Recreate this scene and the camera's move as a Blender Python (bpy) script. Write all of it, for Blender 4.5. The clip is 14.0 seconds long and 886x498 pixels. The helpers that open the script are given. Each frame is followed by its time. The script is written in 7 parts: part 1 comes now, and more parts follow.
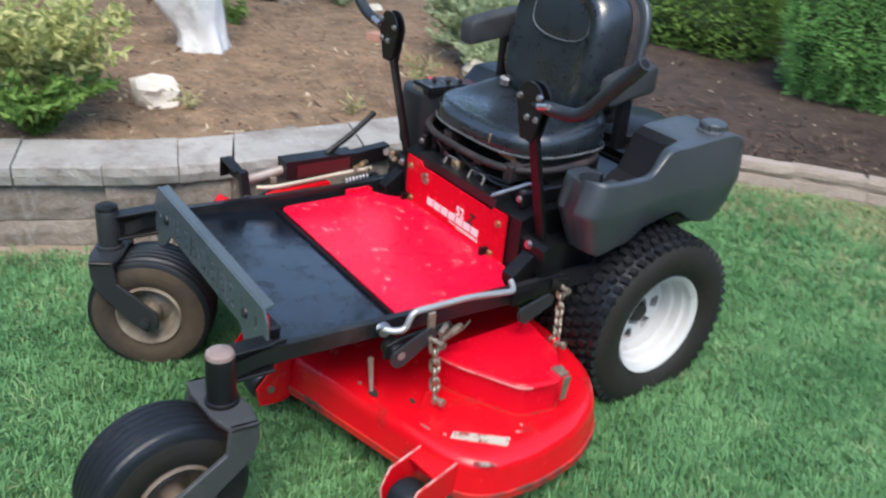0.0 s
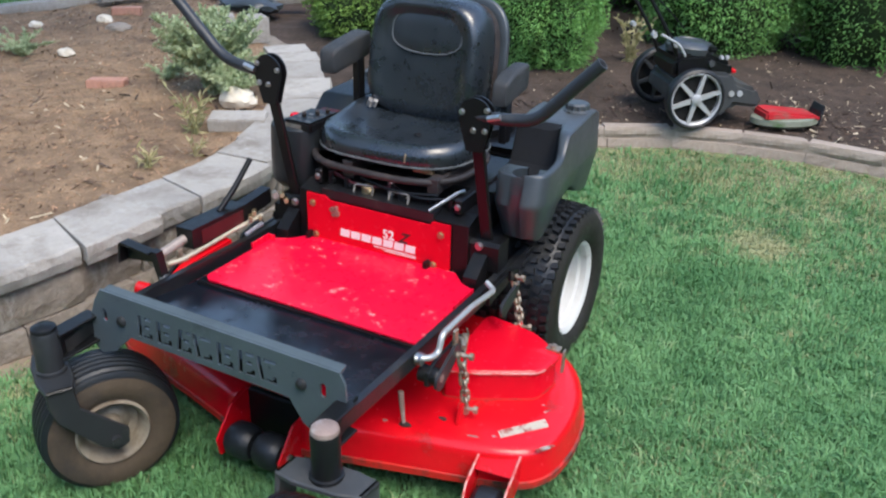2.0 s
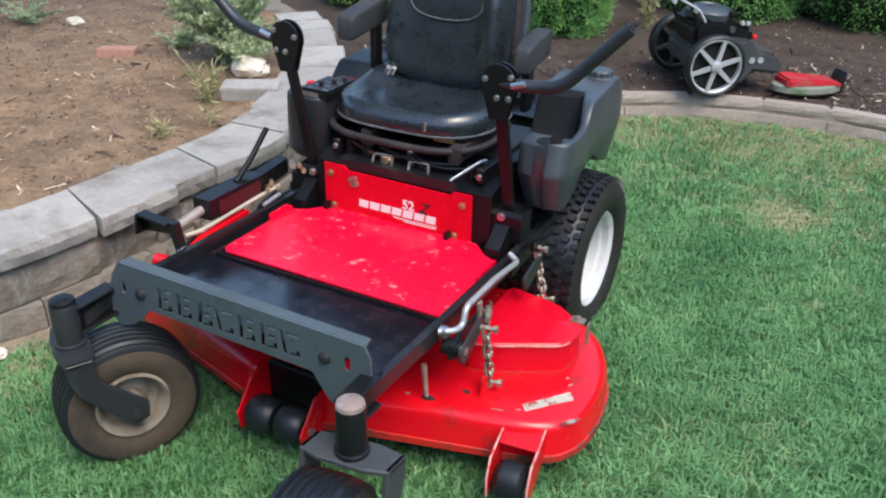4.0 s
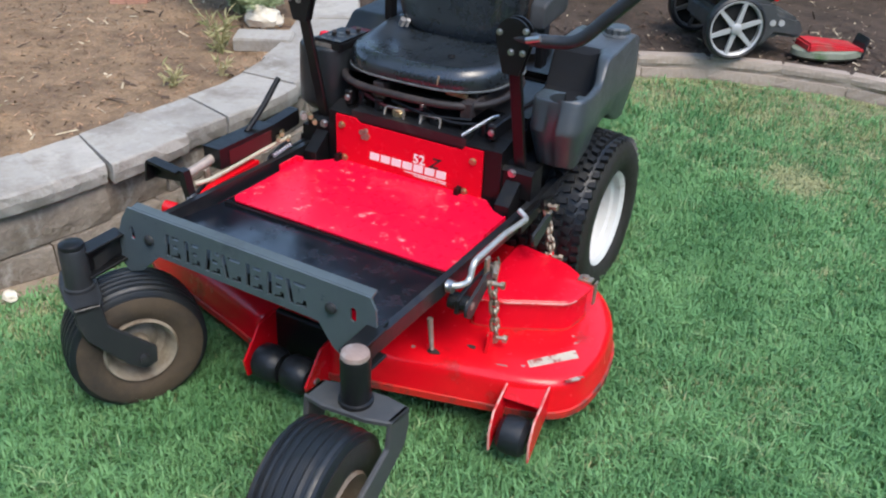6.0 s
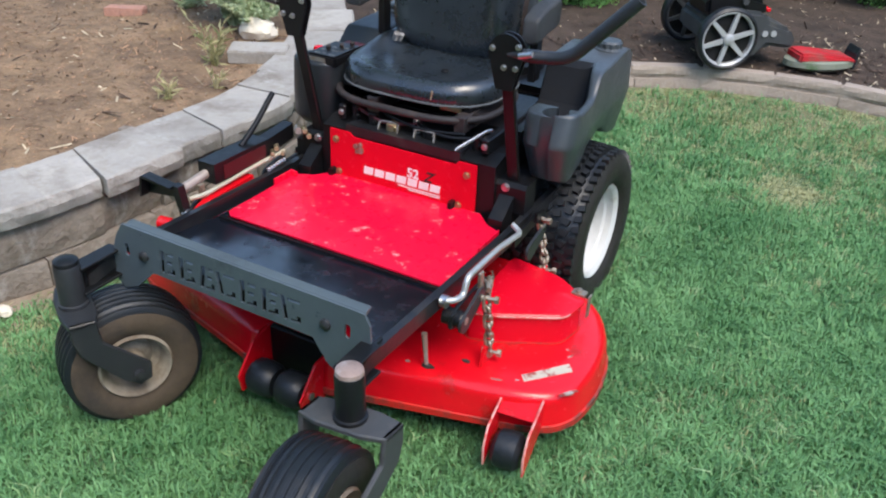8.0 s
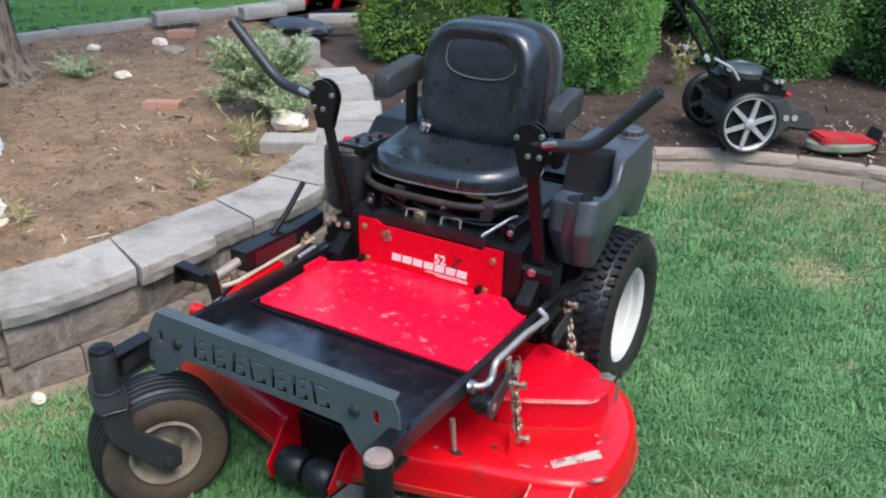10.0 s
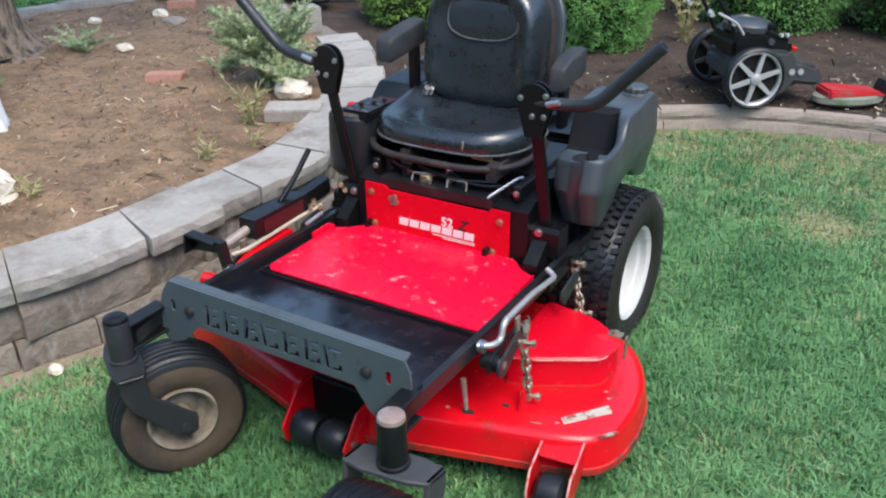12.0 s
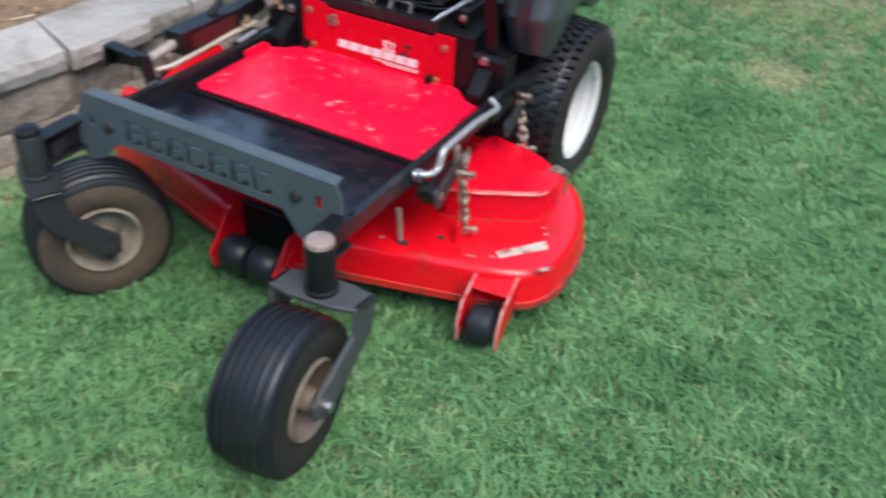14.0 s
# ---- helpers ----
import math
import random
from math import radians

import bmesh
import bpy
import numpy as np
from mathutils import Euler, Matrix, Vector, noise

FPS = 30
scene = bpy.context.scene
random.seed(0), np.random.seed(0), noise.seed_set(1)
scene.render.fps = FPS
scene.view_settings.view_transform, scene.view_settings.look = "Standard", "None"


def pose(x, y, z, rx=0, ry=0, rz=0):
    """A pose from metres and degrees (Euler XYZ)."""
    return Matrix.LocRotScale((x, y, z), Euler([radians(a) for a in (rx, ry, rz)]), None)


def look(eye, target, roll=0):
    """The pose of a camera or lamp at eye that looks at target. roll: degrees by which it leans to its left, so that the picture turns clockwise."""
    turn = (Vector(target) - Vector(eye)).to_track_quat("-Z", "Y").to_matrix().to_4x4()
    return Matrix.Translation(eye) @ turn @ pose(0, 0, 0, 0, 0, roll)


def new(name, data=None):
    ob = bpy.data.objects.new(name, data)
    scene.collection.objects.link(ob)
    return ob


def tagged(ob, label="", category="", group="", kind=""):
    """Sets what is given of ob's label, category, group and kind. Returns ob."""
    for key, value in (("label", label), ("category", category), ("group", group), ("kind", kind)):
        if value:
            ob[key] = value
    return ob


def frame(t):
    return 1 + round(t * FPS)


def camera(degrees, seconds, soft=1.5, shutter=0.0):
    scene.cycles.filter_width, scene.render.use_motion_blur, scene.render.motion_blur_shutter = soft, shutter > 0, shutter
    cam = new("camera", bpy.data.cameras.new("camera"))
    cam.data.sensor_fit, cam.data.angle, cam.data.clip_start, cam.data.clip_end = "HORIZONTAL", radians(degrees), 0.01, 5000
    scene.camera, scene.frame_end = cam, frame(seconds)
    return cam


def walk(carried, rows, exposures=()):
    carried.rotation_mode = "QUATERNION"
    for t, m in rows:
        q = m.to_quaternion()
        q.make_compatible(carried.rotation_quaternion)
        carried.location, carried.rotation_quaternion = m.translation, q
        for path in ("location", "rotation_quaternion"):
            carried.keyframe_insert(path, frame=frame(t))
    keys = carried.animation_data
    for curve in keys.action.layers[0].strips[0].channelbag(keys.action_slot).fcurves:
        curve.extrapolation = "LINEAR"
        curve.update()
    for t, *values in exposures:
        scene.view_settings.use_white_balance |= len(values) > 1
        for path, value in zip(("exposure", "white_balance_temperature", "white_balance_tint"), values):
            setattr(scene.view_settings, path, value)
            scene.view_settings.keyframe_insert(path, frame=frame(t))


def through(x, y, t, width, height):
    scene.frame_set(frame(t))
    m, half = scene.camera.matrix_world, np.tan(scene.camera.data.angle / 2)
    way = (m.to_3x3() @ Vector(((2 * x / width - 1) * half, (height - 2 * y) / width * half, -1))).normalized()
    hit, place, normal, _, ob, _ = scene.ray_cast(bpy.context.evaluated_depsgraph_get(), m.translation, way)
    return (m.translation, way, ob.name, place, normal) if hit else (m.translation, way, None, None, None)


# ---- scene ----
from functools import lru_cache

# camera and its walk: seconds, place in metres, turn in degrees
cam = camera(53.9, 14.0, soft=2.1, shutter=0.7)
PATH = [
    (0.0, 1.8288, -1.3721, 1.4322, 63.204, -4.490, 56.052),
    (0.5, 1.7165, -1.6208, 1.4327, 62.285, -5.470, 49.188),
    (1.0, 1.5035, -1.7794, 1.4363, 62.423, -3.579, 41.952),
    (1.5, 1.3638, -1.8747, 1.4515, 63.388, -3.610, 33.710),
    (2.0, 1.2337, -1.9888, 1.4812, 64.447, -1.341, 27.925),
    (2.5, 1.2092, -1.9840, 1.4831, 65.765, -1.602, 27.467),
    (3.0, 1.2106, -1.9541, 1.4748, 64.557, -1.197, 27.054),
    (3.5, 1.1909, -1.9522, 1.4656, 63.130, -1.305, 28.276),
    (4.0, 1.1829, -1.9718, 1.4637, 62.473, -1.008, 28.343),
    (6.5, 1.1896, -1.9679, 1.4472, 59.604, -2.226, 29.875),
    (7.0, 1.1893, -1.9655, 1.4548, 59.818, -2.190, 29.649),
    (9.5, 1.1984, -1.9715, 1.4856, 63.420, -1.018, 30.276),
    (10.0, 1.2015, -1.9877, 1.4897, 65.714, -0.791, 30.739),
    (10.5, 1.1982, -1.9871, 1.4872, 64.575, -0.588, 30.369),
    (11.0, 1.2022, -1.9961, 1.4887, 64.309, -0.214, 30.484),
    (11.5, 1.2081, -2.0000, 1.4887, 63.654, 0.337, 30.555),
    (12.0, 1.2118, -2.0017, 1.4866, 63.493, 0.795, 30.560),
    (12.5, 1.2077, -2.0004, 1.4805, 62.597, 0.444, 30.782),
    (13.0, 1.2147, -2.0054, 1.4672, 61.021, -0.710, 32.606),
    (13.5, 1.1849, -2.0056, 1.4298, 55.591, -2.752, 33.200),
    (14.0, 1.2107, -1.9472, 1.4094, 53.430, -2.895, 28.801),
]
walk(cam, [(t, pose(*row)) for t, *row in PATH])

# light: a bright hazy evening sky with the sun low and veiled
world = bpy.data.worlds.new("sky")
scene.world = world
world.use_nodes = True
wn, wl = world.node_tree.nodes, world.node_tree.links
sky = wn.new("ShaderNodeTexSky")
sky.sky_type = "NISHITA"
sky.sun_disc = False
sky.sun_elevation, sky.sun_rotation = radians(57), radians(124)
sky.dust_density, sky.air_density = 0.6, 1.0
wl.new(sky.outputs["Color"], wn["Background"].inputs["Color"])
wn["Background"].inputs["Strength"].default_value = 0.15
sun = new("sun", bpy.data.lights.new("sun", "SUN"))
sun.data.energy, sun.data.angle, sun.data.color = 1.35, radians(34), (1.0, 0.90, 0.76)
sun.matrix_world = look((2.5, -1.7, 4.7), (0, 0, 0))
scene.view_settings.exposure = 1.48

# ---- materials ----
def surf(name, base, rough=0.6, metal=0.0, var=0.25, scale=8.0, bump=0.0, bscale=60.0, dirt=None, dscale=3.0, dlow=0.5, dhigh=0.65,
         coat=0.0, per=0.0, island=0.0, stretch=(1, 1, 1), spec=0.5, pale=None, pscale=6.0, plow=0.56, phigh=0.72):
    """A surface: base colour that wavers at two scales, fine relief, and patches of dirt or wear of a second colour."""
    m = bpy.data.materials.new(name)
    m.use_nodes = True
    n, l = m.node_tree.nodes, m.node_tree.links
    b = n["Principled BSDF"]
    b.inputs["Metallic"].default_value = metal
    b.inputs["Coat Weight"].default_value = coat
    b.inputs["Coat Roughness"].default_value = 0.12
    b.inputs["Specular IOR Level"].default_value = spec
    tc, mp = n.new("ShaderNodeTexCoord"), n.new("ShaderNodeMapping")
    mp.inputs["Scale"].default_value = stretch
    l.new(tc.outputs["Object"], mp.inputs["Vector"])

    def tex(s, detail=5.0, r=0.6):
        t = n.new("ShaderNodeTexNoise")
        t.inputs["Scale"].default_value, t.inputs["Detail"].default_value, t.inputs["Roughness"].default_value = s, detail, r
        l.new(mp.outputs["Vector"], t.inputs["Vector"])
        return t.outputs["Fac"]

    def maths(op, a, c):
        k = n.new("ShaderNodeMath")
        k.operation = op
        for i, v in enumerate((a, c)):
            if isinstance(v, (int, float)):
                k.inputs[i].default_value = v
            else:
                l.new(v, k.inputs[i])
        return k.outputs[0]

    coarse, fine = tex(scale), tex(scale * 7.3)
    wav = maths("ADD", maths("MULTIPLY", coarse, 0.6), maths("MULTIPLY", fine, 0.4))
    gain = maths("ADD", maths("MULTIPLY", maths("SUBTRACT", wav, 0.5), var * 4), 1.0)
    if per or island:
        src = n.new("ShaderNodeObjectInfo").outputs["Random"] if per else n.new("ShaderNodeNewGeometry").outputs["Random Per Island"]
        gain = maths("MULTIPLY", gain, maths("ADD", maths("MULTIPLY", maths("SUBTRACT", src, 0.5), 2 * (per or island)), 1.0))
    mul = n.new("ShaderNodeVectorMath")
    mul.operation = "SCALE"
    mul.inputs[0].default_value = base
    l.new(gain, mul.inputs["Scale"])
    colour, roughness = mul.outputs["Vector"], maths("ADD", maths("MULTIPLY", maths("SUBTRACT", fine, 0.5), 0.3), rough)
    if dirt:
        ramp = n.new("ShaderNodeMapRange")
        ramp.inputs["From Min"].default_value, ramp.inputs["From Max"].default_value = dlow, dhigh
        l.new(tex(dscale, 8.0, 0.68), ramp.inputs["Value"])
        mix = n.new("ShaderNodeMix")
        mix.data_type = "RGBA"
        l.new(ramp.outputs["Result"], mix.inputs["Factor"])
        l.new(colour, mix.inputs["A"])
        mix.inputs["B"].default_value = (*dirt, 1)
        colour = mix.outputs["Result"]
        roughness = maths("ADD", roughness, maths("MULTIPLY", ramp.outputs["Result"], 0.25))
    if pale:
        ramp = n.new("ShaderNodeMapRange")
        ramp.inputs["From Min"].default_value, ramp.inputs["From Max"].default_value = plow, phigh
        l.new(tex(pscale, 9.0, 0.72), ramp.inputs["Value"])
        mix = n.new("ShaderNodeMix")
        mix.data_type = "RGBA"
        l.new(ramp.outputs["Result"], mix.inputs["Factor"])
        l.new(colour, mix.inputs["A"])
        mix.inputs["B"].default_value = (*pale, 1)
        colour = mix.outputs["Result"]
    l.new(colour, b.inputs["Base Color"])
    l.new(roughness, b.inputs["Roughness"])
    if bump:
        bp = n.new("ShaderNodeBump")
        bp.inputs["Strength"].default_value, bp.inputs["Distance"].default_value = bump, 0.01
        l.new(maths("ADD", tex(bscale, 6.0), maths("MULTIPLY", coarse, 0.5)), bp.inputs["Height"])
        l.new(bp.outputs["Normal"], b.inputs["Normal"])
    return m


RED = surf("red_paint", (0.68, 0.003, 0.018), 0.24, var=0.06, scale=5, bump=0.03, bscale=25, spec=0.3)
RED_WORN = surf("worn_red_paint", (0.66, 0.004, 0.012), 0.22, var=0.10, scale=5, bump=0.06, bscale=30, dirt=(0.11, 0.022, 0.014), dscale=6, dlow=0.56, dhigh=0.76, spec=0.5, pale=(0.62, 0.16, 0.12), pscale=19, plow=0.66, phigh=0.80)
RED_MAT = surf("dusty_red_paint", (0.74, 0.004, 0.036), 0.30, var=0.05, scale=4, dirt=(0.80, 0.40, 0.37), dscale=30, dlow=0.595, dhigh=0.71, bump=0.02, spec=0.3)
BLACK = surf("black_paint", (0.006, 0.006, 0.007), 0.38, var=0.3, scale=9, dirt=(0.022, 0.018, 0.014), dscale=7, dlow=0.58, dhigh=0.85, bump=0.05, bscale=50, spec=0.35)
BLACK_PAN = surf("black_enamel", (0.005, 0.007, 0.011), 0.19, var=0.3, scale=4, dirt=(0.009, 0.011, 0.014), dscale=10, dlow=0.5, dhigh=0.8, bump=0.03, bscale=12, spec=0.7)
GREY_PAINT = surf("dark_grey_paint", (0.075, 0.098, 0.112), 0.33, var=0.15, scale=6, dirt=(0.030, 0.036, 0.042), dscale=4.5, dlow=0.56, dhigh=0.74, bump=0.03, bscale=40, pale=(0.15, 0.165, 0.175), pscale=16, plow=0.60, phigh=0.8)
FRAME_PAINT = surf("scuffed_black_paint", (0.0065, 0.007, 0.008), 0.38, var=0.25, scale=9, dirt=(0.032, 0.028, 0.024), dscale=8, dlow=0.56, dhigh=0.85, bump=0.06, spec=0.4)
PLASTIC = surf("black_plastic", (0.041, 0.050, 0.057), 0.36, var=0.18, scale=5, bump=0.10, bscale=300, dirt=(0.066, 0.070, 0.072), dscale=5, dlow=0.52, dhigh=0.85, spec=0.8)
VINYL = surf("black_vinyl", (0.012, 0.0165, 0.021), 0.26, var=0.25, scale=6, bump=0.04, bscale=160, dirt=(0.022, 0.028, 0.034), dscale=7, dlow=0.45, dhigh=0.8, spec=1.0)
GRIP = surf("grip_rubber", (0.018, 0.021, 0.026), 0.42, var=0.2, scale=9, bump=0.12, bscale=160, dirt=(0.05, 0.053, 0.057), dscale=8, dlow=0.5, dhigh=0.8, spec=0.6)
PIPING = surf("worn_grey_piping", (0.13, 0.14, 0.145), 0.45, var=0.3, scale=30, dirt=(0.03, 0.034, 0.038), dscale=9, dlow=0.45, dhigh=0.65)
TRAY_BLACK = surf("matt_black_tray", (0.0055, 0.0065, 0.0085), 0.7, var=0.3, scale=9, dirt=(0.016, 0.015, 0.014), dscale=8, dlow=0.55, dhigh=0.8, spec=0.3)
RUBBER = surf("black_rubber", (0.0095, 0.0125, 0.0165), 0.42, var=0.3, scale=12, bump=0.12, bscale=90, dirt=(0.018, 0.018, 0.017), dscale=9, dlow=0.5, dhigh=0.8)
RUBBER_DIRTY = surf("muddy_rubber", (0.070, 0.050, 0.032), 0.85, var=0.3, scale=10, bump=0.2, bscale=70, dirt=(0.035, 0.03, 0.026), dscale=7, dlow=0.45, dhigh=0.7)
RIM_WHITE = surf("white_rim_paint", (0.60, 0.60, 0.59), 0.38, var=0.06, scale=8, dirt=(0.30, 0.27, 0.22), dscale=9, dlow=0.56, dhigh=0.80, bump=0.03)
RIM_DIRTY = surf("dirty_rim_paint", (0.30, 0.265, 0.21), 0.6, var=0.2, scale=9, dirt=(0.11, 0.078, 0.05), dscale=8, dlow=0.42, dhigh=0.7)
STEEL = surf("zinc_steel", (0.55, 0.55, 0.56), 0.38, metal=1.0, var=0.15, scale=20, dirt=(0.20, 0.16, 0.12), dscale=18, dlow=0.55, dhigh=0.8)
CHAIN = surf("rusty_chain_steel", (0.42, 0.36, 0.29), 0.5, metal=0.8, var=0.3, scale=40, dirt=(0.12, 0.07, 0.04), dscale=30, dlow=0.5, dhigh=0.7)
BRASS = surf("dull_brass_bolt", (0.50, 0.40, 0.24), 0.42, metal=0.9, var=0.2, scale=40)
STRUT = surf("browned_steel", (0.36, 0.30, 0.26), 0.5, metal=0.4, var=0.25, scale=18, dirt=(0.16, 0.075, 0.05), dscale=12, dlow=0.5, dhigh=0.66)
RUST = surf("rusty_cap_steel", (0.30, 0.22, 0.19), 0.65, metal=0.3, var=0.25, scale=25, dirt=(0.45, 0.42, 0.40), dscale=20, dlow=0.5, dhigh=0.7, bump=0.15)
DECAL = surf("worn_sticker", (0.50, 0.47, 0.38), 0.55, var=0.2, scale=20, dirt=(0.30, 0.06, 0.05), dscale=22, dlow=0.55, dhigh=0.62)
WHITE_INK = surf("white_print", (0.80, 0.80, 0.78), 0.5, var=0.04)
THREAD = surf("pale_thread", (0.10, 0.115, 0.125), 0.5, var=0.2)
# darker copy of the tank plastic, with the seat's shade in its colour
SHADED_PLASTIC = surf("shaded_black_plastic", (0.012, 0.015, 0.018), 0.42, var=0.2, scale=5, bump=0.10, bscale=300, spec=0.6)
BLACK_INK = surf("black_print", (0.02, 0.02, 0.02), 0.5, var=0.1)
# near-black that paints the shade inside openings
HOLE = surf("dark_hollow", (0.004, 0.004, 0.004), 0.9, var=0.1)
CAP_BLOCK = surf("grey_concrete_cap", (0.385, 0.362, 0.33), 0.9, pale=(0.46, 0.445, 0.42), pscale=8.5, var=0.20, scale=7, bump=0.6, bscale=90, dirt=(0.20, 0.175, 0.145), dscale=4.5, dlow=0.46, dhigh=0.70, per=0.14)
BLOCK = surf("weathered_concrete", (0.295, 0.255, 0.215), 0.95, pale=(0.43, 0.405, 0.37), pscale=6.5, var=0.28, scale=9, bump=0.9, bscale=55, dirt=(0.14, 0.11, 0.085), dscale=5, dlow=0.42, dhigh=0.7, per=0.16)
CURB_BLOCK = surf("tan_concrete_edging", (0.36, 0.30, 0.25), 0.95, pale=(0.50, 0.45, 0.39), pscale=5.0, var=0.16, scale=9, bump=0.5, bscale=70, dirt=(0.20, 0.155, 0.12), dscale=5, dlow=0.48, dhigh=0.75, per=0.10)
MULCH = surf("bark_mulch", (0.25, 0.165, 0.098), 0.97, var=0.7, scale=11, bump=1.0, bscale=60, dirt=(0.115, 0.074, 0.048), dscale=2.2, dlow=0.47, dhigh=0.70, pale=(0.42, 0.32, 0.23), pscale=34, plow=0.62, phigh=0.72)
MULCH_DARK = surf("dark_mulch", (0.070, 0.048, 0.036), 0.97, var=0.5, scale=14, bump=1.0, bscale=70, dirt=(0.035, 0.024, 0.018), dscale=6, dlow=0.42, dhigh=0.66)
MAROON = surf("faded_maroon_label", (0.07, 0.008, 0.010), 0.5, var=0.2)
RUBBER_LUG = surf("tread_rubber", (0.009, 0.011, 0.014), 0.48, var=0.3, scale=12, bump=0.1, bscale=90, dirt=(0.026, 0.026, 0.024), dscale=14, dlow=0.5, dhigh=0.8)
FORK_PAINT = surf("dark_fork_paint", (0.024, 0.026, 0.029), 0.40, var=0.2, scale=8, dirt=(0.075, 0.07, 0.062), dscale=12, dlow=0.55, dhigh=0.85, bump=0.05)
SCRAPED = surf("scraped_red_steel", (0.55, 0.02, 0.015), 0.45, var=0.1, scale=8, dirt=(0.075, 0.045, 0.032), dscale=9, dlow=0.44, dhigh=0.60, bump=0.15)
BARE = surf("bare_scuffed_metal", (0.50, 0.44, 0.38), 0.5, metal=0.3, var=0.2, scale=40, dirt=(0.35, 0.05, 0.04), dscale=40, dlow=0.5, dhigh=0.6)

RUBBER_SIDE = surf("dusty_sidewall", (0.015, 0.0135, 0.010), 0.65, var=0.25, scale=8, bump=0.1, bscale=60, dirt=(0.012, 0.012, 0.012), dscale=8, dlow=0.45, dhigh=0.75)
DUSTY = surf("dusty_black_steel", (0.020, 0.016, 0.016), 0.6, var=0.3, scale=14, dirt=(0.075, 0.055, 0.048), dscale=12, dlow=0.48, dhigh=0.75, bump=0.1)
ARM_PAD = surf("dusty_armrest_foam", (0.024, 0.027, 0.030), 0.6, var=0.2, scale=9, bump=0.2, bscale=220, dirt=(0.055, 0.056, 0.056), dscale=8, dlow=0.45, dhigh=0.8)
TAN = surf("tan_foam", (0.34, 0.27, 0.17), 0.9, var=0.2, scale=60)
DULL_STEEL = surf("dull_dirty_steel", (0.36, 0.33, 0.30), 0.5, metal=0.7, var=0.2, scale=24, dirt=(0.10, 0.075, 0.055), dscale=22, dlow=0.46, dhigh=0.7)
ZINC = surf("dull_zinc_rod", (0.46, 0.47, 0.46), 0.42, metal=0.6, var=0.12, scale=24, dirt=(0.26, 0.23, 0.19), dscale=18, dlow=0.56, dhigh=0.8)
YELLOW_ZINC = surf("yellow_zinc_rod", (0.62, 0.56, 0.42), 0.45, metal=0.4, var=0.15, scale=24, dirt=(0.36, 0.28, 0.18), dscale=16, dlow=0.5, dhigh=0.75)
WORN_EDGE = surf("worn_pale_edge", (0.62, 0.30, 0.27), 0.45, var=0.2, scale=40, dirt=(0.62, 0.03, 0.03), dscale=18, dlow=0.50, dhigh=0.60)
FORK_GREY = surf("dusty_grey_fork", (0.052, 0.055, 0.058), 0.45, var=0.2, scale=8, dirt=(0.11, 0.10, 0.09), dscale=12, dlow=0.5, dhigh=0.85, bump=0.05)
RIM_BROWN = surf("muddy_rim_paint", (0.15, 0.115, 0.085), 0.6, var=0.25, scale=9, dirt=(0.34, 0.30, 0.25), dscale=8, dlow=0.55, dhigh=0.75)
RAIL_PAINT = surf("worn_rail_paint", (0.010, 0.011, 0.013), 0.34, var=0.25, scale=9, dirt=(0.055, 0.052, 0.048), dscale=7, dlow=0.54, dhigh=0.80, bump=0.06, spec=0.6)

# ---- mesh helpers ----
SOIL = -0.052


def part(name, bm, material, parent=None, label="", smooth=0.0):
    """Links a bmesh, in world metres, as one mesh object under a thing or part. smooth: degrees up to which edges are shaded round."""
    bmesh.ops.recalc_face_normals(bm, faces=bm.faces)
    me = bpy.data.meshes.new(name)
    if smooth:
        for f in bm.faces:
            f.smooth = True
        for e in bm.edges:
            if len(e.link_faces) == 2 and e.calc_face_angle(0) > radians(smooth):
                e.smooth = False
    bm.to_mesh(me)
    bm.free()
    me.materials.append(material)
    ob = new(name, me)
    if parent is not None:
        ob.parent = parent
        root = parent
        while root.parent is not None:
            root = root.parent
        if parent is root and root.type == "EMPTY":
            ob.matrix_parent_inverse = root.matrix_basis.inverted()
    if label:
        ob["label"] = label
    return ob


def thing(name, at, label, category, group="", kind=""):
    ob = new(name)
    ob.empty_display_size = 0.1
    ob.matrix_basis = Matrix.Translation(at)
    return tagged(ob, label, category, group, kind)


def bm_new():
    return bmesh.new()


def place(bm, verts, m):
    bmesh.ops.transform(bm, matrix=m, verts=verts)


def box(bm, lo, hi, m=None):
    """An upright box between two corners, turned by m if given."""
    c = [(a + b) / 2 for a, b in zip(lo, hi)]
    s = [abs(b - a) for a, b in zip(lo, hi)]
    v = bmesh.ops.create_cube(bm, size=1.0, matrix=Matrix.Translation(c) @ Matrix.Diagonal((*s, 1)))["verts"]
    if m is not None:
        place(bm, v, m)
    return v


def soften(bm, w=0.003, seg=1, deg=30):
    es = [e for e in bm.edges if len(e.link_faces) == 2 and e.calc_face_angle(0) > radians(deg)]
    if es:
        bmesh.ops.bevel(bm, geom=es, offset=w, segments=seg, affect="EDGES", clamp_overlap=True)


def rod(bm, a, b, r, r2=None, n=12):
    a, b = Vector(a), Vector(b)
    d = b - a
    m = Matrix.Translation((a + b) / 2) @ d.to_track_quat("Z", "Y").to_matrix().to_4x4()
    return bmesh.ops.create_cone(bm, cap_ends=True, segments=n, radius1=r, radius2=r if r2 is None else r2, depth=d.length, matrix=m)["verts"]


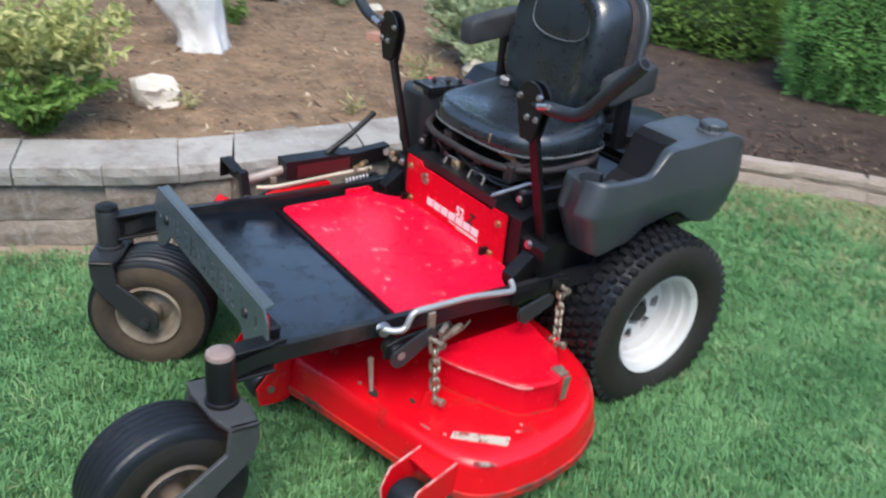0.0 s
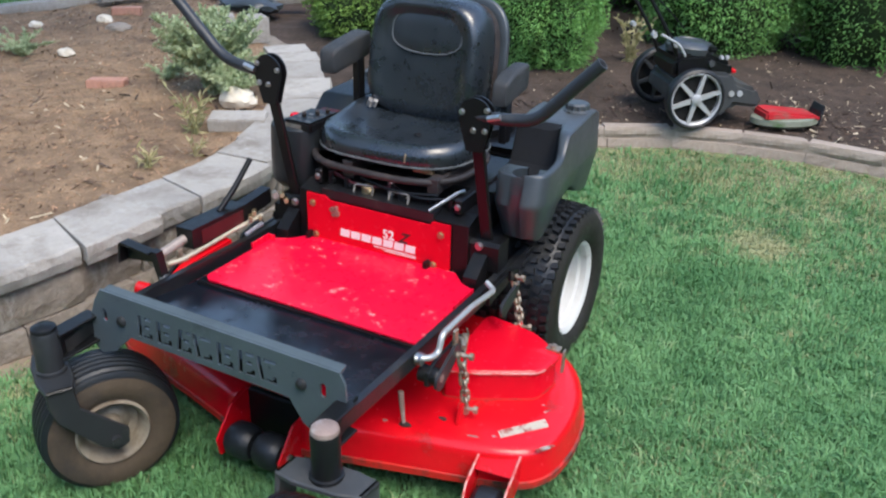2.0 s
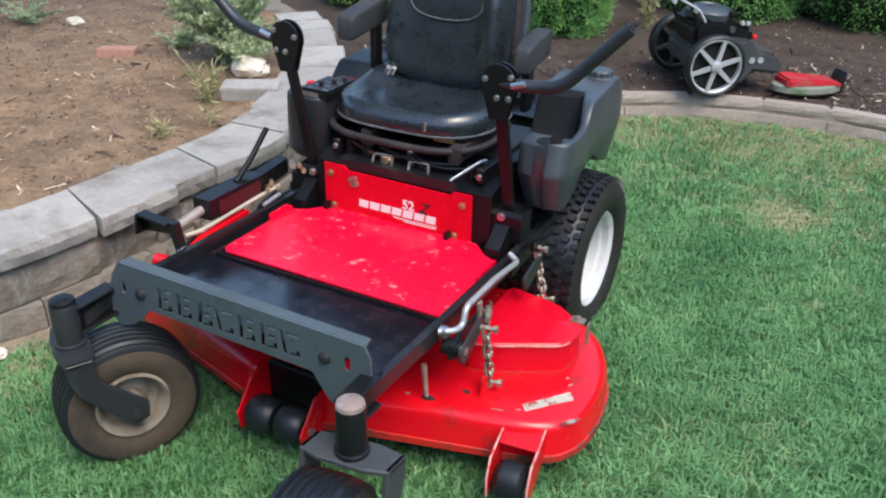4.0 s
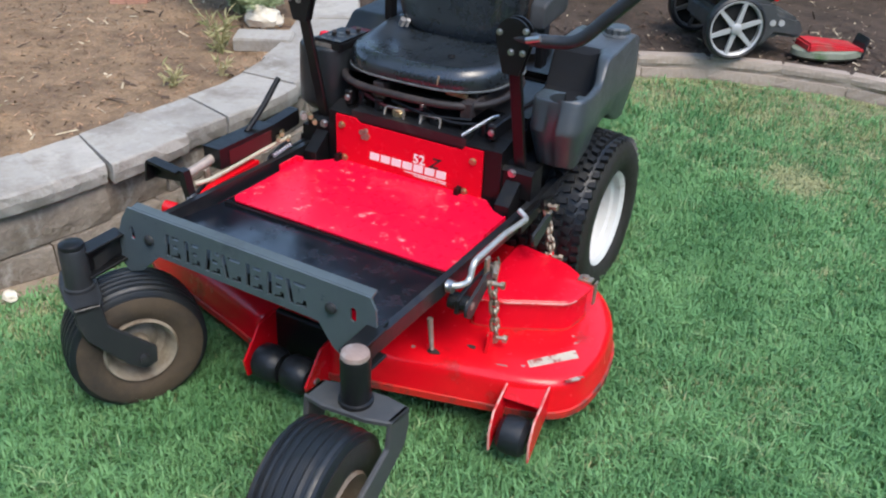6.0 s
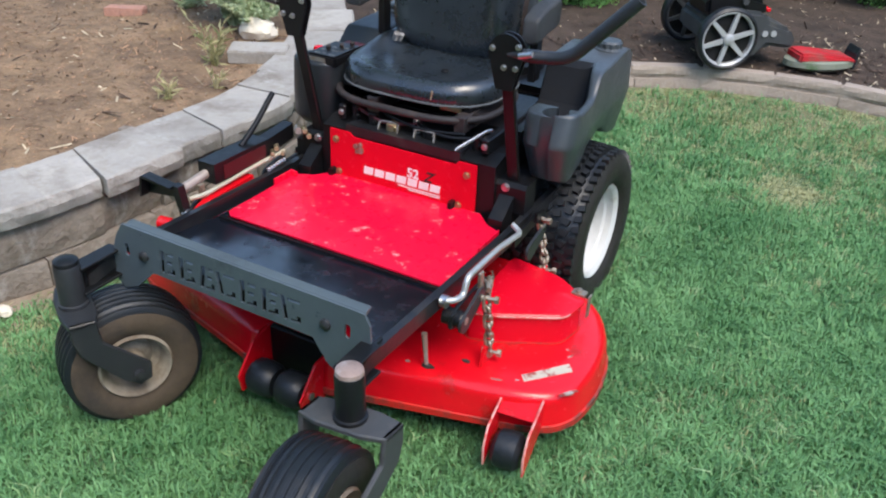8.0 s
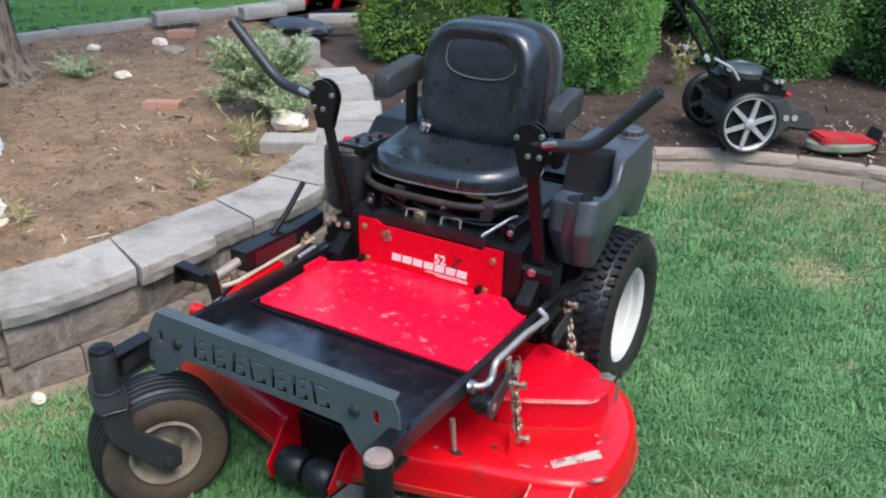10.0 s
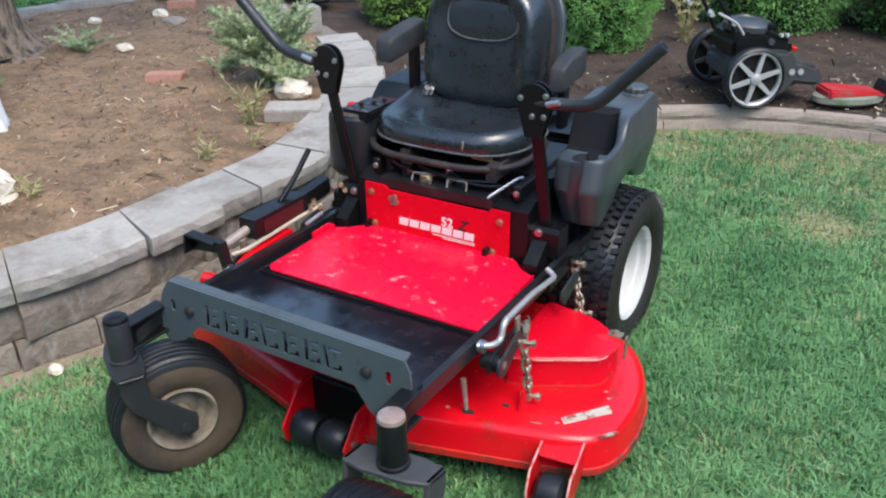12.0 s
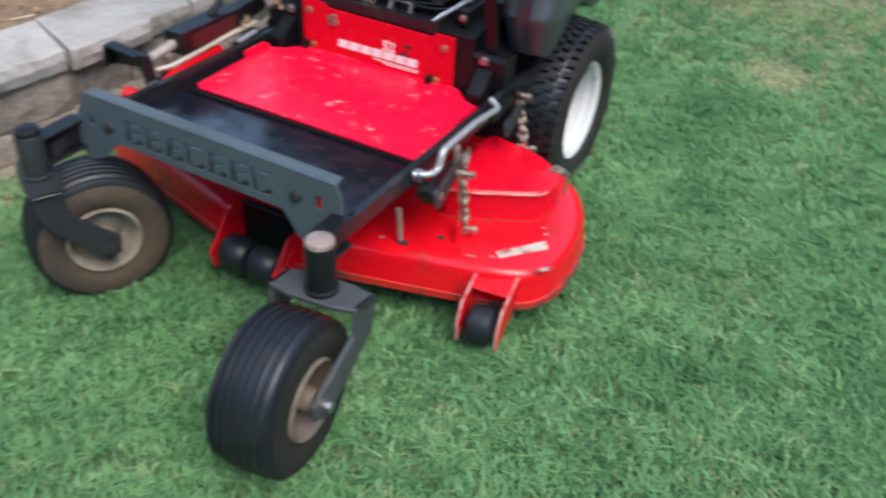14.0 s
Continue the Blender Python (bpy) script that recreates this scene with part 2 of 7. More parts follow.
def prism(bm, pts, axis, a, b, m=None):
    """A polygon, given in the two other axes in order, drawn out along an axis from a to b."""
    i = "xyz".index(axis)

    def at(p, w):
        q = list(p)
        q.insert(i, w)
        return Vector(q)

    va = [bm.verts.new(at(p, a)) for p in pts]
    vb = [bm.verts.new(at(p, b)) for p in pts]
    bm.faces.new(va)
    bm.faces.new(vb[::-1])
    k = len(pts)
    for j in range(k):
        bm.faces.new((va[j], vb[j], vb[(j + 1) % k], va[(j + 1) % k]))
    if m is not None:
        place(bm, va + vb, m)
    return va + vb


def rounded(pts, r=0.05, seg=4):
    """A polygon, in two dimensions, with rounded corners."""
    out, k = [], len(pts)
    for i in range(k):
        p, a, b = Vector(pts[i]), Vector(pts[i - 1]), Vector(pts[(i + 1) % k])
        rr = min(r, (a - p).length * 0.45, (b - p).length * 0.45)
        s, e = p + (a - p).normalized() * rr, p + (b - p).normalized() * rr
        for j in range(seg + 1):
            w = j / seg
            out.append(tuple(s * (1 - w) ** 2 + p * 2 * w * (1 - w) + e * w * w))
    return out


def bent(pts, r=0.03, seg=5):
    """A line through space with rounded bends."""
    out, k = [Vector(pts[0])], len(pts)
    for i in range(1, k - 1):
        p, a, b = Vector(pts[i]), Vector(pts[i - 1]), Vector(pts[i + 1])
        rr = min(r, (a - p).length * 0.48, (b - p).length * 0.48)
        s, e = p + (a - p).normalized() * rr, p + (b - p).normalized() * rr
        for j in range(seg + 1):
            w = j / seg
            out.append(s * (1 - w) ** 2 + p * 2 * w * (1 - w) + e * w * w)
    return out + [Vector(pts[-1])]


def tube(bm, pts, r, n=10, radii=None, flat=1.0):
    """A round bar along a line; flat squashes it along its second cross axis."""
    pts = [Vector(p) for p in pts]
    rings, up = [], None
    for i, p in enumerate(pts):
        d = (pts[min(i + 1, len(pts) - 1)] - pts[max(i - 1, 0)]).normalized()
        if up is None:
            up = d.orthogonal().normalized()
        up = (up - d * up.dot(d)).normalized()
        side = d.cross(up)
        rr = radii[i] if radii else r
        rings.append([bm.verts.new(p + rr * (math.cos(t) * up + flat * math.sin(t) * side)) for t in (2 * math.pi * j / n for j in range(n))])
    for a, b in zip(rings, rings[1:]):
        for j in range(n):
            bm.faces.new((a[j], a[(j + 1) % n], b[(j + 1) % n], b[j]))
    bm.faces.new(rings[0][::-1])
    bm.faces.new(rings[-1])
    return [v for ring in rings for v in ring]


def lathe(bm, profile, m, n=40, closed=False):
    """A profile of (radius, height) spun round m's z axis."""
    vs = []
    for r, z in profile:
        vs.append([bm.verts.new(m @ Vector((r * math.cos(2 * math.pi * j / n), r * math.sin(2 * math.pi * j / n), z))) for j in range(n)])
    pairs = list(zip(vs, vs[1:])) + ([(vs[-1], vs[0])] if closed else [])
    for a, b in pairs:
        for j in range(n):
            bm.faces.new((a[j], a[(j + 1) % n], b[(j + 1) % n], b[j]))
    if not closed:
        bm.faces.new(vs[0][::-1])
        bm.faces.new(vs[-1])
    return [v for ring in vs for v in ring]


def loft(bm, rings, cap=True):
    """Skin over rings of points of the same count."""
    vs = [[bm.verts.new(p) for p in ring] for ring in rings]
    k = len(vs[0])
    for a, b in zip(vs, vs[1:]):
        for j in range(k):
            bm.faces.new((a[j], a[(j + 1) % k], b[(j + 1) % k], b[j]))
    if cap:
        bm.faces.new(vs[0][::-1])
        bm.faces.new(vs[-1])
    return vs


def bolt(parent, at, way, r=0.008, h=0.006, material=None, name="bolt"):
    bm = bm_new()
    a = Vector(at)
    d = Vector(way).normalized()
    rod(bm, a - d * 0.002, a + d * h * 0.35, r * 1.35, n=14)
    rod(bm, a + d * h * 0.35, a + d * h, r, n=6)
    return part(name, bm, material or STEEL, parent)


def turned(x, y, z=0.0):
    """The turn that lays a z axis along a direction."""
    return Vector((x, y, z)).to_track_quat("Z", "Y").to_matrix().to_4x4()

# ---- ground, beds, walls ----
bm = bm_new()
N = 60
for i in range(N + 1):
    for j in range(N + 1):
        u, v = (i / N * 2 - 1), (j / N * 2 - 1)
        x, y = 300 * u * abs(u) ** 2.2, 300 * v * abs(v) ** 2.2
        bm.verts.new((x, y, SOIL + 0.010 * noise.noise((x * 1.3, y * 1.3, 0)) * math.exp(-(x * x + y * y) / 60)))
bm.verts.ensure_lookup_table()
for i in range(N):
    for j in range(N):
        a = i * (N + 1) + j
        bm.faces.new((bm.verts[a], bm.verts[a + N + 1], bm.verts[a + N + 2], bm.verts[a + 1]))
LAWN = surf("lawn_soil", (0.062, 0.118, 0.048), 0.95, var=0.35, scale=3, bump=0.8, bscale=120, dirt=(0.075, 0.075, 0.040), dscale=0.8, dlow=0.55, dhigh=0.75)
tagged(part("ground", bm, LAWN, smooth=60), "mown green lawn with some thin straw patches", "lawn", kind="structure")


def along(line, n=400):
    """Points at even steps along a smooth line through the given ones, with the way at each."""
    p = [Vector((*q, 0)) for q in line]
    p = [p[0] * 2 - p[1]] + p + [p[-1] * 2 - p[-2]]
    dense = []
    for i in range(1, len(p) - 2):
        for j in range(40):
            t = j / 40
            a, b, c, d = p[i - 1], p[i], p[i + 1], p[i + 2]
            dense.append(0.5 * (2 * b + (c - a) * t + (2 * a - 5 * b + 4 * c - d) * t * t + (3 * b - a - 3 * c + d) * t ** 3))
    dense.append(p[-2])
    length = [0.0]
    for a, b in zip(dense, dense[1:]):
        length.append(length[-1] + (b - a).length)
    return dense, length


def spot(line, s):
    dense, length = line
    s = min(max(s, 0.0), length[-1] - 1e-6)
    i = int(np.searchsorted(length, s, side="right")) - 1
    i = min(i, len(dense) - 2)
    w = (s - length[i]) / (length[i + 1] - length[i])
    return dense[i].lerp(dense[i + 1], w), (dense[i + 1] - dense[i]).normalized()


WALL = along([(-5.2, -9.0), (-3.6, -6.4), (-2.5, -4.4), (-1.70, -2.4), (-1.32, -1.4), (-1.13, -0.9), (-1.0, -0.6), (-0.945, -0.3), (-0.915, 0.1), (-0.895, 0.5), (-0.985, 0.95), (-1.23, 1.5), (-1.54, 1.94), (-1.92, 2.34), (-2.34, 2.67), (-2.8, 2.95)])
CURB = along([(-1.26, 1.50), (-0.80, 1.62), (-0.42, 1.90), (-0.17, 2.13), (0.03, 2.28), (0.31, 2.43), (0.71, 2.53), (1.05, 2.55), (1.6, 2.48), (2.4, 2.2), (3.6, 1.6), (5.2, 0.6), (7.2, -1.0), (9.5, -3.4)])
WALL_TOP, BED, CURB_TOP, BED2 = 0.272, 0.225, 0.105, 0.085


def block_mesh(name, l, d, h, seed, taper=0.012, face=0.010):
    """A split-faced concrete block: its face, towards -y, is uneven; the top is flat with worn edges."""
    rng = random.Random(seed)
    bm = bm_new()
    nx, nz = 5, 3
    front = [[bm.verts.new((-l / 2 + l * i / nx + (rng.uniform(-1, 1) * 0.004 if 0 < i < nx else 0), rng.uniform(-1, 0.6) * face - (0.0 if 0 < k < nz else -0.008), h * k / nz - h)) for i in range(nx + 1)] for k in range(nz + 1)]
    for k in range(nz):
        for i in range(nx):
            bm.faces.new((front[k][i], front[k][i + 1], front[k + 1][i + 1], front[k + 1][i]))
    bl, br = bm.verts.new((-l / 2 + taper, d, -h)), bm.verts.new((l / 2 - taper, d, -h))
    tl, tr = bm.verts.new((-l / 2 + taper, d, rng.uniform(-1, 1) * 0.003)), bm.verts.new((l / 2 - taper, d, rng.uniform(-1, 1) * 0.003))
    bm.faces.new((*front[nz], tr, tl))
    bm.faces.new((*front[0][::-1], bl, br))
    bm.faces.new((bl, tl, tr, br))
    bm.faces.new([front[k][0] for k in range(nz + 1)] + [tl, bl])
    bm.faces.new([front[k][nx] for k in range(nz, -1, -1)] + [br, tr])
    bmesh.ops.recalc_face_normals(bm, faces=bm.faces)
    me = bpy.data.meshes.new(name)
    bm.to_mesh(me)
    bm.free()
    return me


def lay(owner, line, s0, s1, step, z, meshes, material, name, inset=0.0, jitter=0.006, seed=1, gap=(0.003, 0.008)):
    """Lays blocks end to end along a line; the line's right-hand side is the face."""
    rng = random.Random(seed)
    s, k = s0, 0
    for me in meshes:
        if not me.materials:
            me.materials.append(material)
    while s < s1:
        me = meshes[rng.randrange(len(meshes))]
        l = me["length"]
        p, d = spot(line, s + l / 2)
        ang = math.atan2(d.y, d.x) + rng.uniform(-1, 1) * 0.025
        ob = new(name, me)
        ob.parent = owner
        side = Vector((-d.y, d.x, 0))
        q = p + side * (inset + rng.uniform(-1, 1) * jitter)
        ob.matrix_basis = Matrix.Translation((q.x, q.y, z + rng.uniform(-1, 1) * 0.003)) @ Matrix.Rotation(ang, 4, "Z") @ Matrix.Rotation(rng.uniform(-1, 1) * 0.008, 4, "X")
        s += l + rng.uniform(*gap)
        k += 1


def sized(name, lengths, d, h, seed, **kw):
    out = []
    for i, l in enumerate(lengths):
        me = block_mesh(name, l, d, h, seed + i, **kw)
        me["length"] = l
        out.append(me)
    return out


# a thin core behind each wall, and the blocks laid before and on it
def core(name, line, s0, s1, inset, depth, z0, z1, material):
    bm = bm_new()
    rings, n = [], 60
    for i in range(n + 1):
        p, d = spot(line, s0 + (s1 - s0) * i / n)
        side = Vector((-d.y, d.x, 0))
        a, b = p + side * inset, p + side * (inset + depth)
        rings.append([(a.x, a.y, z0), (b.x, b.y, z0), (b.x, b.y, z1), (a.x, a.y, z1)])
    loft(bm, rings)
    return part(name, bm, material)


DIRT = surf("dry_dirt", (0.34, 0.27, 0.20), 0.97, var=0.3, scale=16, bump=0.8, bscale=80, dirt=(0.22, 0.17, 0.12), dscale=8, dlow=0.45, dhigh=0.65)
wall_len = WALL[1][-1]
retaining = tagged(core("wall_west", WALL, 0, wall_len, 0.045, 0.15, SOIL - 0.1, 0.18, BLOCK), "low curved retaining wall of weathered concrete blocks", "retaining wall", kind="structure")


def cap_piece(s0, s1, out, skew0, skew1, z, seed, depth=0.262, h=0.068):
    """A flat split-faced cap block between two stations of the wall; out: how far it stands proud, skew: how the joint slants."""
    rng = random.Random(seed)
    bm = bm_new()
    rows = []
    n = 6
    for i in range(n + 1):
        w = i / n
        s = s0 + (s1 - s0) * w
        p, d = spot(WALL, s)
        side = Vector((-d.y, d.x, 0))
        back = p + side * (depth - 0.012) + d * (skew0 * (1 - w) + skew1 * w)
        rough = lambda k: rng.uniform(-1, 1) * k if 0 < i < n else 0.0
        front = p - side * (out + 0.012)
        rows.append([(back.x, back.y, z + rng.uniform(-1, 1) * 0.0015), *[((front + side * o).x, (front + side * o).y, z - dz) for o, dz in ((0.006 + rough(0.003), 0.0), (0.0 + rough(0.003), 0.005 + rough(0.002)), (-0.003 + rough(0.005), h * 0.5), (0.004 + rough(0.004), h))], (back.x, back.y, z - h)])
    loft(bm, rows)
    soften(bm, 0.002)
    ob = part("cap_block", bm, CAP_BLOCK, retaining)
    return ob


def station(y):
    """How far along the wall a given y lies."""
    dense, length = WALL
    return next(l for p, l in zip(dense, length) if p.y >= y)


joints = [-1.26, -0.98, -0.72, -0.49, -0.305, 0.005, 0.205, 0.60, 0.86]
proud = [0.004, 0.0, 0.008, -0.004, 0.024, -0.006, 0.004, -0.010]
slant = [0.01, -0.01, 0.02, 0.035, 0.075, 0.03, 0.045, 0.02, 0.01]
drop = [0.0, 0.003, -0.002, 0.004, 0.0, 0.006, 0.002, -0.004]
for k in range(8):
    cap_piece(station(joints[k]) + 0.0022, station(joints[k + 1]) - 0.0022, proud[k], slant[k], slant[k + 1], WALL_TOP - drop[k], 300 + k)
caps = sized("cap_block", (0.27, 0.34, 0.39, 0.22), 0.262, 0.072, 11, face=0.004, taper=0.006)
lay(retaining, WALL, 0, station(-1.26) - 0.3, 0, WALL_TOP, caps, CAP_BLOCK, "cap_block", inset=-0.012, jitter=0.012, seed=5)
lay(retaining, WALL, station(0.86) + 0.01, station(2.42), 0, WALL_TOP, caps, CAP_BLOCK, "cap_block", inset=0.0, jitter=0.022, seed=15, gap=(0.004, 0.012))
cap_piece(station(-1.26) - 0.27, station(-1.26) - 0.004, 0.0, 0.0, 0.01, WALL_TOP, 299)
lay(retaining, WALL, 0.1, wall_len, 0, WALL_TOP - 0.079, sized("block", (0.42, 0.30, 0.24, 0.36), 0.16, 0.131, 31, face=0.006), BLOCK, "block", inset=0.020, seed=6)
lay(retaining, WALL, 0, wall_len, 0, WALL_TOP - 0.214, sized("block", (0.40, 0.32, 0.24), 0.16, 0.128, 51, face=0.006), BLOCK, "block", inset=0.004, seed=7)
lay(retaining, WALL, 0.07, wall_len, 0, WALL_TOP - 0.346, sized("block", (0.30, 0.27), 0.16, 0.10, 71, face=0.012), BLOCK, "block", inset=-0.006, seed=8)

curb_len = CURB[1][-1]
curb = tagged(core("curb", CURB, 0.0, curb_len, 0.077, 0.05, SOIL - 0.1, 0.098, CURB_BLOCK), "low tan concrete block edging of the hedge bed", "edging", kind="structure")
lay(curb, CURB, 0.15, curb_len, 0, CURB_TOP, sized("edging_block", (0.31, 0.35, 0.28), 0.072, 0.058, 91, face=0.004, taper=0.0), CURB_BLOCK, "edging_block", inset=0.066, jitter=0.002, seed=9, gap=(-0.006, -0.002))
lay(curb, CURB, 0.0, curb_len, 0, CURB_TOP - 0.060, sized("edging_block", (0.29, 0.33), 0.08, 0.11, 111, face=0.004, taper=0.002), CURB_BLOCK, "edging_block", inset=0.056, jitter=0.002, seed=10, gap=(-0.006, -0.002))


THIN_LAWN = surf("thin_lawn_soil", (0.15, 0.16, 0.075), 0.97, var=0.3, scale=9, bump=0.8, bscale=80, dirt=(0.26, 0.22, 0.14), dscale=6, dlow=0.48, dhigh=0.68)

# bare strips of dirt at the foot of the wall and the edging
for name, line, s0, s1, w, shift in (("dirt_strip", WALL, 5.0, 11.0, 0.145, 0.0), ("thin_lawn_strip", CURB, 0.4, curb_len - 0.2, 0.42, 0.045)):
    bm = bm_new()
    rings = []
    for i in range(161):
        p, d = spot(line, s0 + (s1 - s0) * i / 160)
        side = Vector((-d.y, d.x, 0))
        ww = w * (1 + (0.45 if shift == 0 else 0.15) * noise.noise((p.x * 5, p.y * 5, 1)))
        a, b = p + side * (0.05 + shift), p - side * (ww - shift)
        heap = 0.018 if shift == 0 else 0.050
        rings.append([(a.x, a.y, SOIL - 0.02), (a.x, a.y, SOIL + heap), (a.x * 0.6 + b.x * 0.4, a.y * 0.6 + b.y * 0.4, SOIL + heap * 0.8), (b.x, b.y, SOIL + 0.001), (b.x, b.y, SOIL - 0.02)])
    loft(bm, rings)
    if shift == 0:
        tagged(part(name, bm, DIRT, smooth=50), "bare dry dirt along the foot of the blocks", "dirt", kind="structure")
    else:
        tagged(part(name, bm, THIN_LAWN, smooth=50), "thin dry lawn rising to the edging blocks", "lawn", kind="structure")


# raised bed: a sheet from the wall to far behind, gently uneven
def sheet(name, inside, x0, x1, y0, y1, step, height, material):
    nx, ny = int((x1 - x0) / step), int((y1 - y0) / step)
    keep, vs, fs = {}, [], []
    for i in range(nx + 1):
        for j in range(ny + 1):
            x, y = x0 + step * i, y0 + step * j
            if inside(x, y):
                keep[i, j] = len(vs)
                vs.append((x, y, height(x, y)))
    for i in range(nx):
        for j in range(ny):
            q = [(i, j), (i + 1, j), (i + 1, j + 1), (i, j + 1)]
            if all(k in keep for k in q):
                fs.append([keep[k] for k in q])
    me = bpy.data.meshes.new(name)
    me.from_pydata(vs, [], fs)
    me.polygons.foreach_set("use_smooth", [True] * len(fs))
    me.materials.append(material)
    return new(name, me)


WALL_XY = np.array([(p.x, p.y) for p in WALL[0]])
CURB_XY = np.array([(p.x, p.y) for p in CURB[0]])


def left_of(xy, x, y):
    """How far (x, y) lies to the left of a line: plus on the bed's side."""
    d = (xy[:, 0] - x) ** 2 + (xy[:, 1] - y) ** 2
    i = min(int(d.argmin()), len(xy) - 2)
    t = xy[i + 1] - xy[i]
    sgn = t[0] * (y - xy[i, 1]) - t[1] * (x - xy[i, 0])
    return math.copysign(math.sqrt(d[i]), sgn)


def rough_ground(x, y, z, amp):
    return z + amp * (noise.noise((x * 2.2, y * 2.2, 3)) * 1.2 + 0.5 * noise.noise((x * 7, y * 7, 5)) + 0.25 * noise.noise((x * 19, y * 19, 9)))


EDGE_A, EDGE_B = Vector((-4.75, 1.0)), Vector((-4.05, 4.2))


def past_edge(x, y):
    return (EDGE_B.x - EDGE_A.x) * (y - EDGE_A.y) - (EDGE_B.y - EDGE_A.y) * (x - EDGE_A.x)


tagged(sheet("bed_soil", lambda x, y: left_of(WALL_XY, x, y) > 0.16 and past_edge(x, y) < 0.15, -9.0, -0.9, -9.0, 5.2, 0.06, lambda x, y: rough_ground(x, y, BED, 0.016), MULCH),
             "raised bed of reddish brown bark mulch", "garden bed", kind="structure")
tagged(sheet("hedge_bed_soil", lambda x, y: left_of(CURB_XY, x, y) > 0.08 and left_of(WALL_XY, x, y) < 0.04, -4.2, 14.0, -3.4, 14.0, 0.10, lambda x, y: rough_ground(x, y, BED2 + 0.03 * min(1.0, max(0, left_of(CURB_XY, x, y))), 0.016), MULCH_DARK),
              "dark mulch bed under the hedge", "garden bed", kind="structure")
FAR_LAWN = surf("far_lawn_soil", (0.09, 0.19, 0.045), 0.97, var=0.3, scale=2, bump=0.5, bscale=60, spec=0.1)
upper = tagged(sheet("upper_lawn", lambda x, y: past_edge(x, y) > 0.05, -30, -3.0, -25, 30, 0.5, lambda x, y: 0.215, FAR_LAWN), "lawn behind the raised bed", "lawn", kind="structure")

# far edging of the bed: long pavers, some lying on top
edging = tagged(new("edging_row"), "row of grey pavers edging the far side of the bed", "edging", kind="structure")
ew = (EDGE_B - EDGE_A).normalized()
for me in (pavers := sized("paver", (0.40, 0.34), 0.12, 0.09, 131, face=0.005)):
    me.materials.append(CAP_BLOCK)
rng = random.Random(12)
s = -9.6
while s < 3.4:
    q = EDGE_A + ew * (s + 0.2)
    ob = new("paver", pavers[rng.randrange(2)])
    ob.parent = edging
    ob.matrix_basis = Matrix.Translation((q.x, q.y, 0.285)) @ Matrix.Rotation(math.atan2(ew.y, ew.x) + rng.uniform(-0.03, 0.03), 4, "Z")
    s += 0.372
for x, y, a, z in ((-4.10, 2.95, 1.30, 0.352), (-3.80, 3.60, 1.25, 0.335), (-3.22, 3.75, 0.75, 0.30)):
    ob = new("paver", pavers[0])
    ob.parent = edging
    ob.matrix_basis = Matrix.Translation((x, y, z)) @ Matrix.Rotation(a, 4, "Z")


# ---- loose stones, bricks, chips ----
STONE = surf("pale_limestone", (0.72, 0.65, 0.53), 0.9, var=0.15, scale=12, bump=0.6, bscale=40, dirt=(0.40, 0.30, 0.20), dscale=10, dlow=0.55, dhigh=0.7)
LIME = surf("fresh_limestone", (0.82, 0.74, 0.62), 0.9, var=0.10, scale=12, bump=0.4, bscale=40, dirt=(0.60, 0.46, 0.34), dscale=9, dlow=0.56, dhigh=0.72)
BRICK = surf("orange_brick", (0.46, 0.245, 0.18), 0.95, var=0.2, scale=20, bump=0.5, bscale=80, dirt=(0.30, 0.20, 0.15), dscale=12, dlow=0.55, dhigh=0.7)


def stone(at, size, seed, label, material=None, name="stone", category="stone", blocky=0.25):
    bm = bm_new()
    bmesh.ops.create_icosphere(bm, subdivisions=3, radius=1.0)
    off = Vector((seed * 3.7, seed * 1.3, seed))
    for v in bm.verts:
        n = v.co.normalized()
        k = 1 + 0.28 * noise.noise(n * 1.3 + off) + 0.14 * noise.noise(n * 3.1 + off) + 0.05 * noise.noise(n * 8 + off)
        c = Vector((round(n.x * 2.2) / 2.2, round(n.y * 2.2) / 2.2, round(n.z * 2.2) / 2.2))
        c = c * (1 - blocky) + n / max(abs(n.x), abs(n.y), abs(n.z)) * 0.86 * blocky
        v.co = (n * (1 - max(0.25, blocky)) + c * max(0.25, blocky)) * k
        v.co = Vector((v.co.x * size[0], v.co.y * size[1], v.co.z * size[2])) + Vector(at)
    return tagged(part(name, bm, material or STONE, smooth=35), label, category, "stones in the bed")


stone((-1.788, -0.303, 0.262), (0.112, 0.095, 0.074), 3, "pale rough limestone lump on the mulch", material=LIME, blocky=0.75)
stone((-1.63, 1.28, 0.265), (0.10, 0.065, 0.058), 5, "pale cream stone behind the loose block")
stone((-3.18, 1.58, 0.235), (0.055, 0.04, 0.03), 7, "small pale stone on the mulch")
stone((-3.99, 2.02, 0.235), (0.05, 0.04, 0.03), 9, "small pale stone near the far edging")
stone((-3.75, 2.40, 0.240), (0.07, 0.045, 0.035), 11, "pale grey stone near the far edging")
stone((-3.50, 2.28, 0.235), (0.10, 0.07, 0.03), 13, "flat brown stone half sunk in mulch", material=BLOCK)
stone((-1.20, 0.05, 0.246), (0.036, 0.025, 0.018), 17, "small brown stone lying behind the cap blocks", material=BLOCK)
stone((-0.955, -0.70, SOIL + 0.035), (0.026, 0.020, 0.016), 29, "small pale stone in the dirt at the foot of the wall")
stone((-2.72, 2.46, 0.275), (0.10, 0.07, 0.07), 19, "pale stone at the end of the wall")



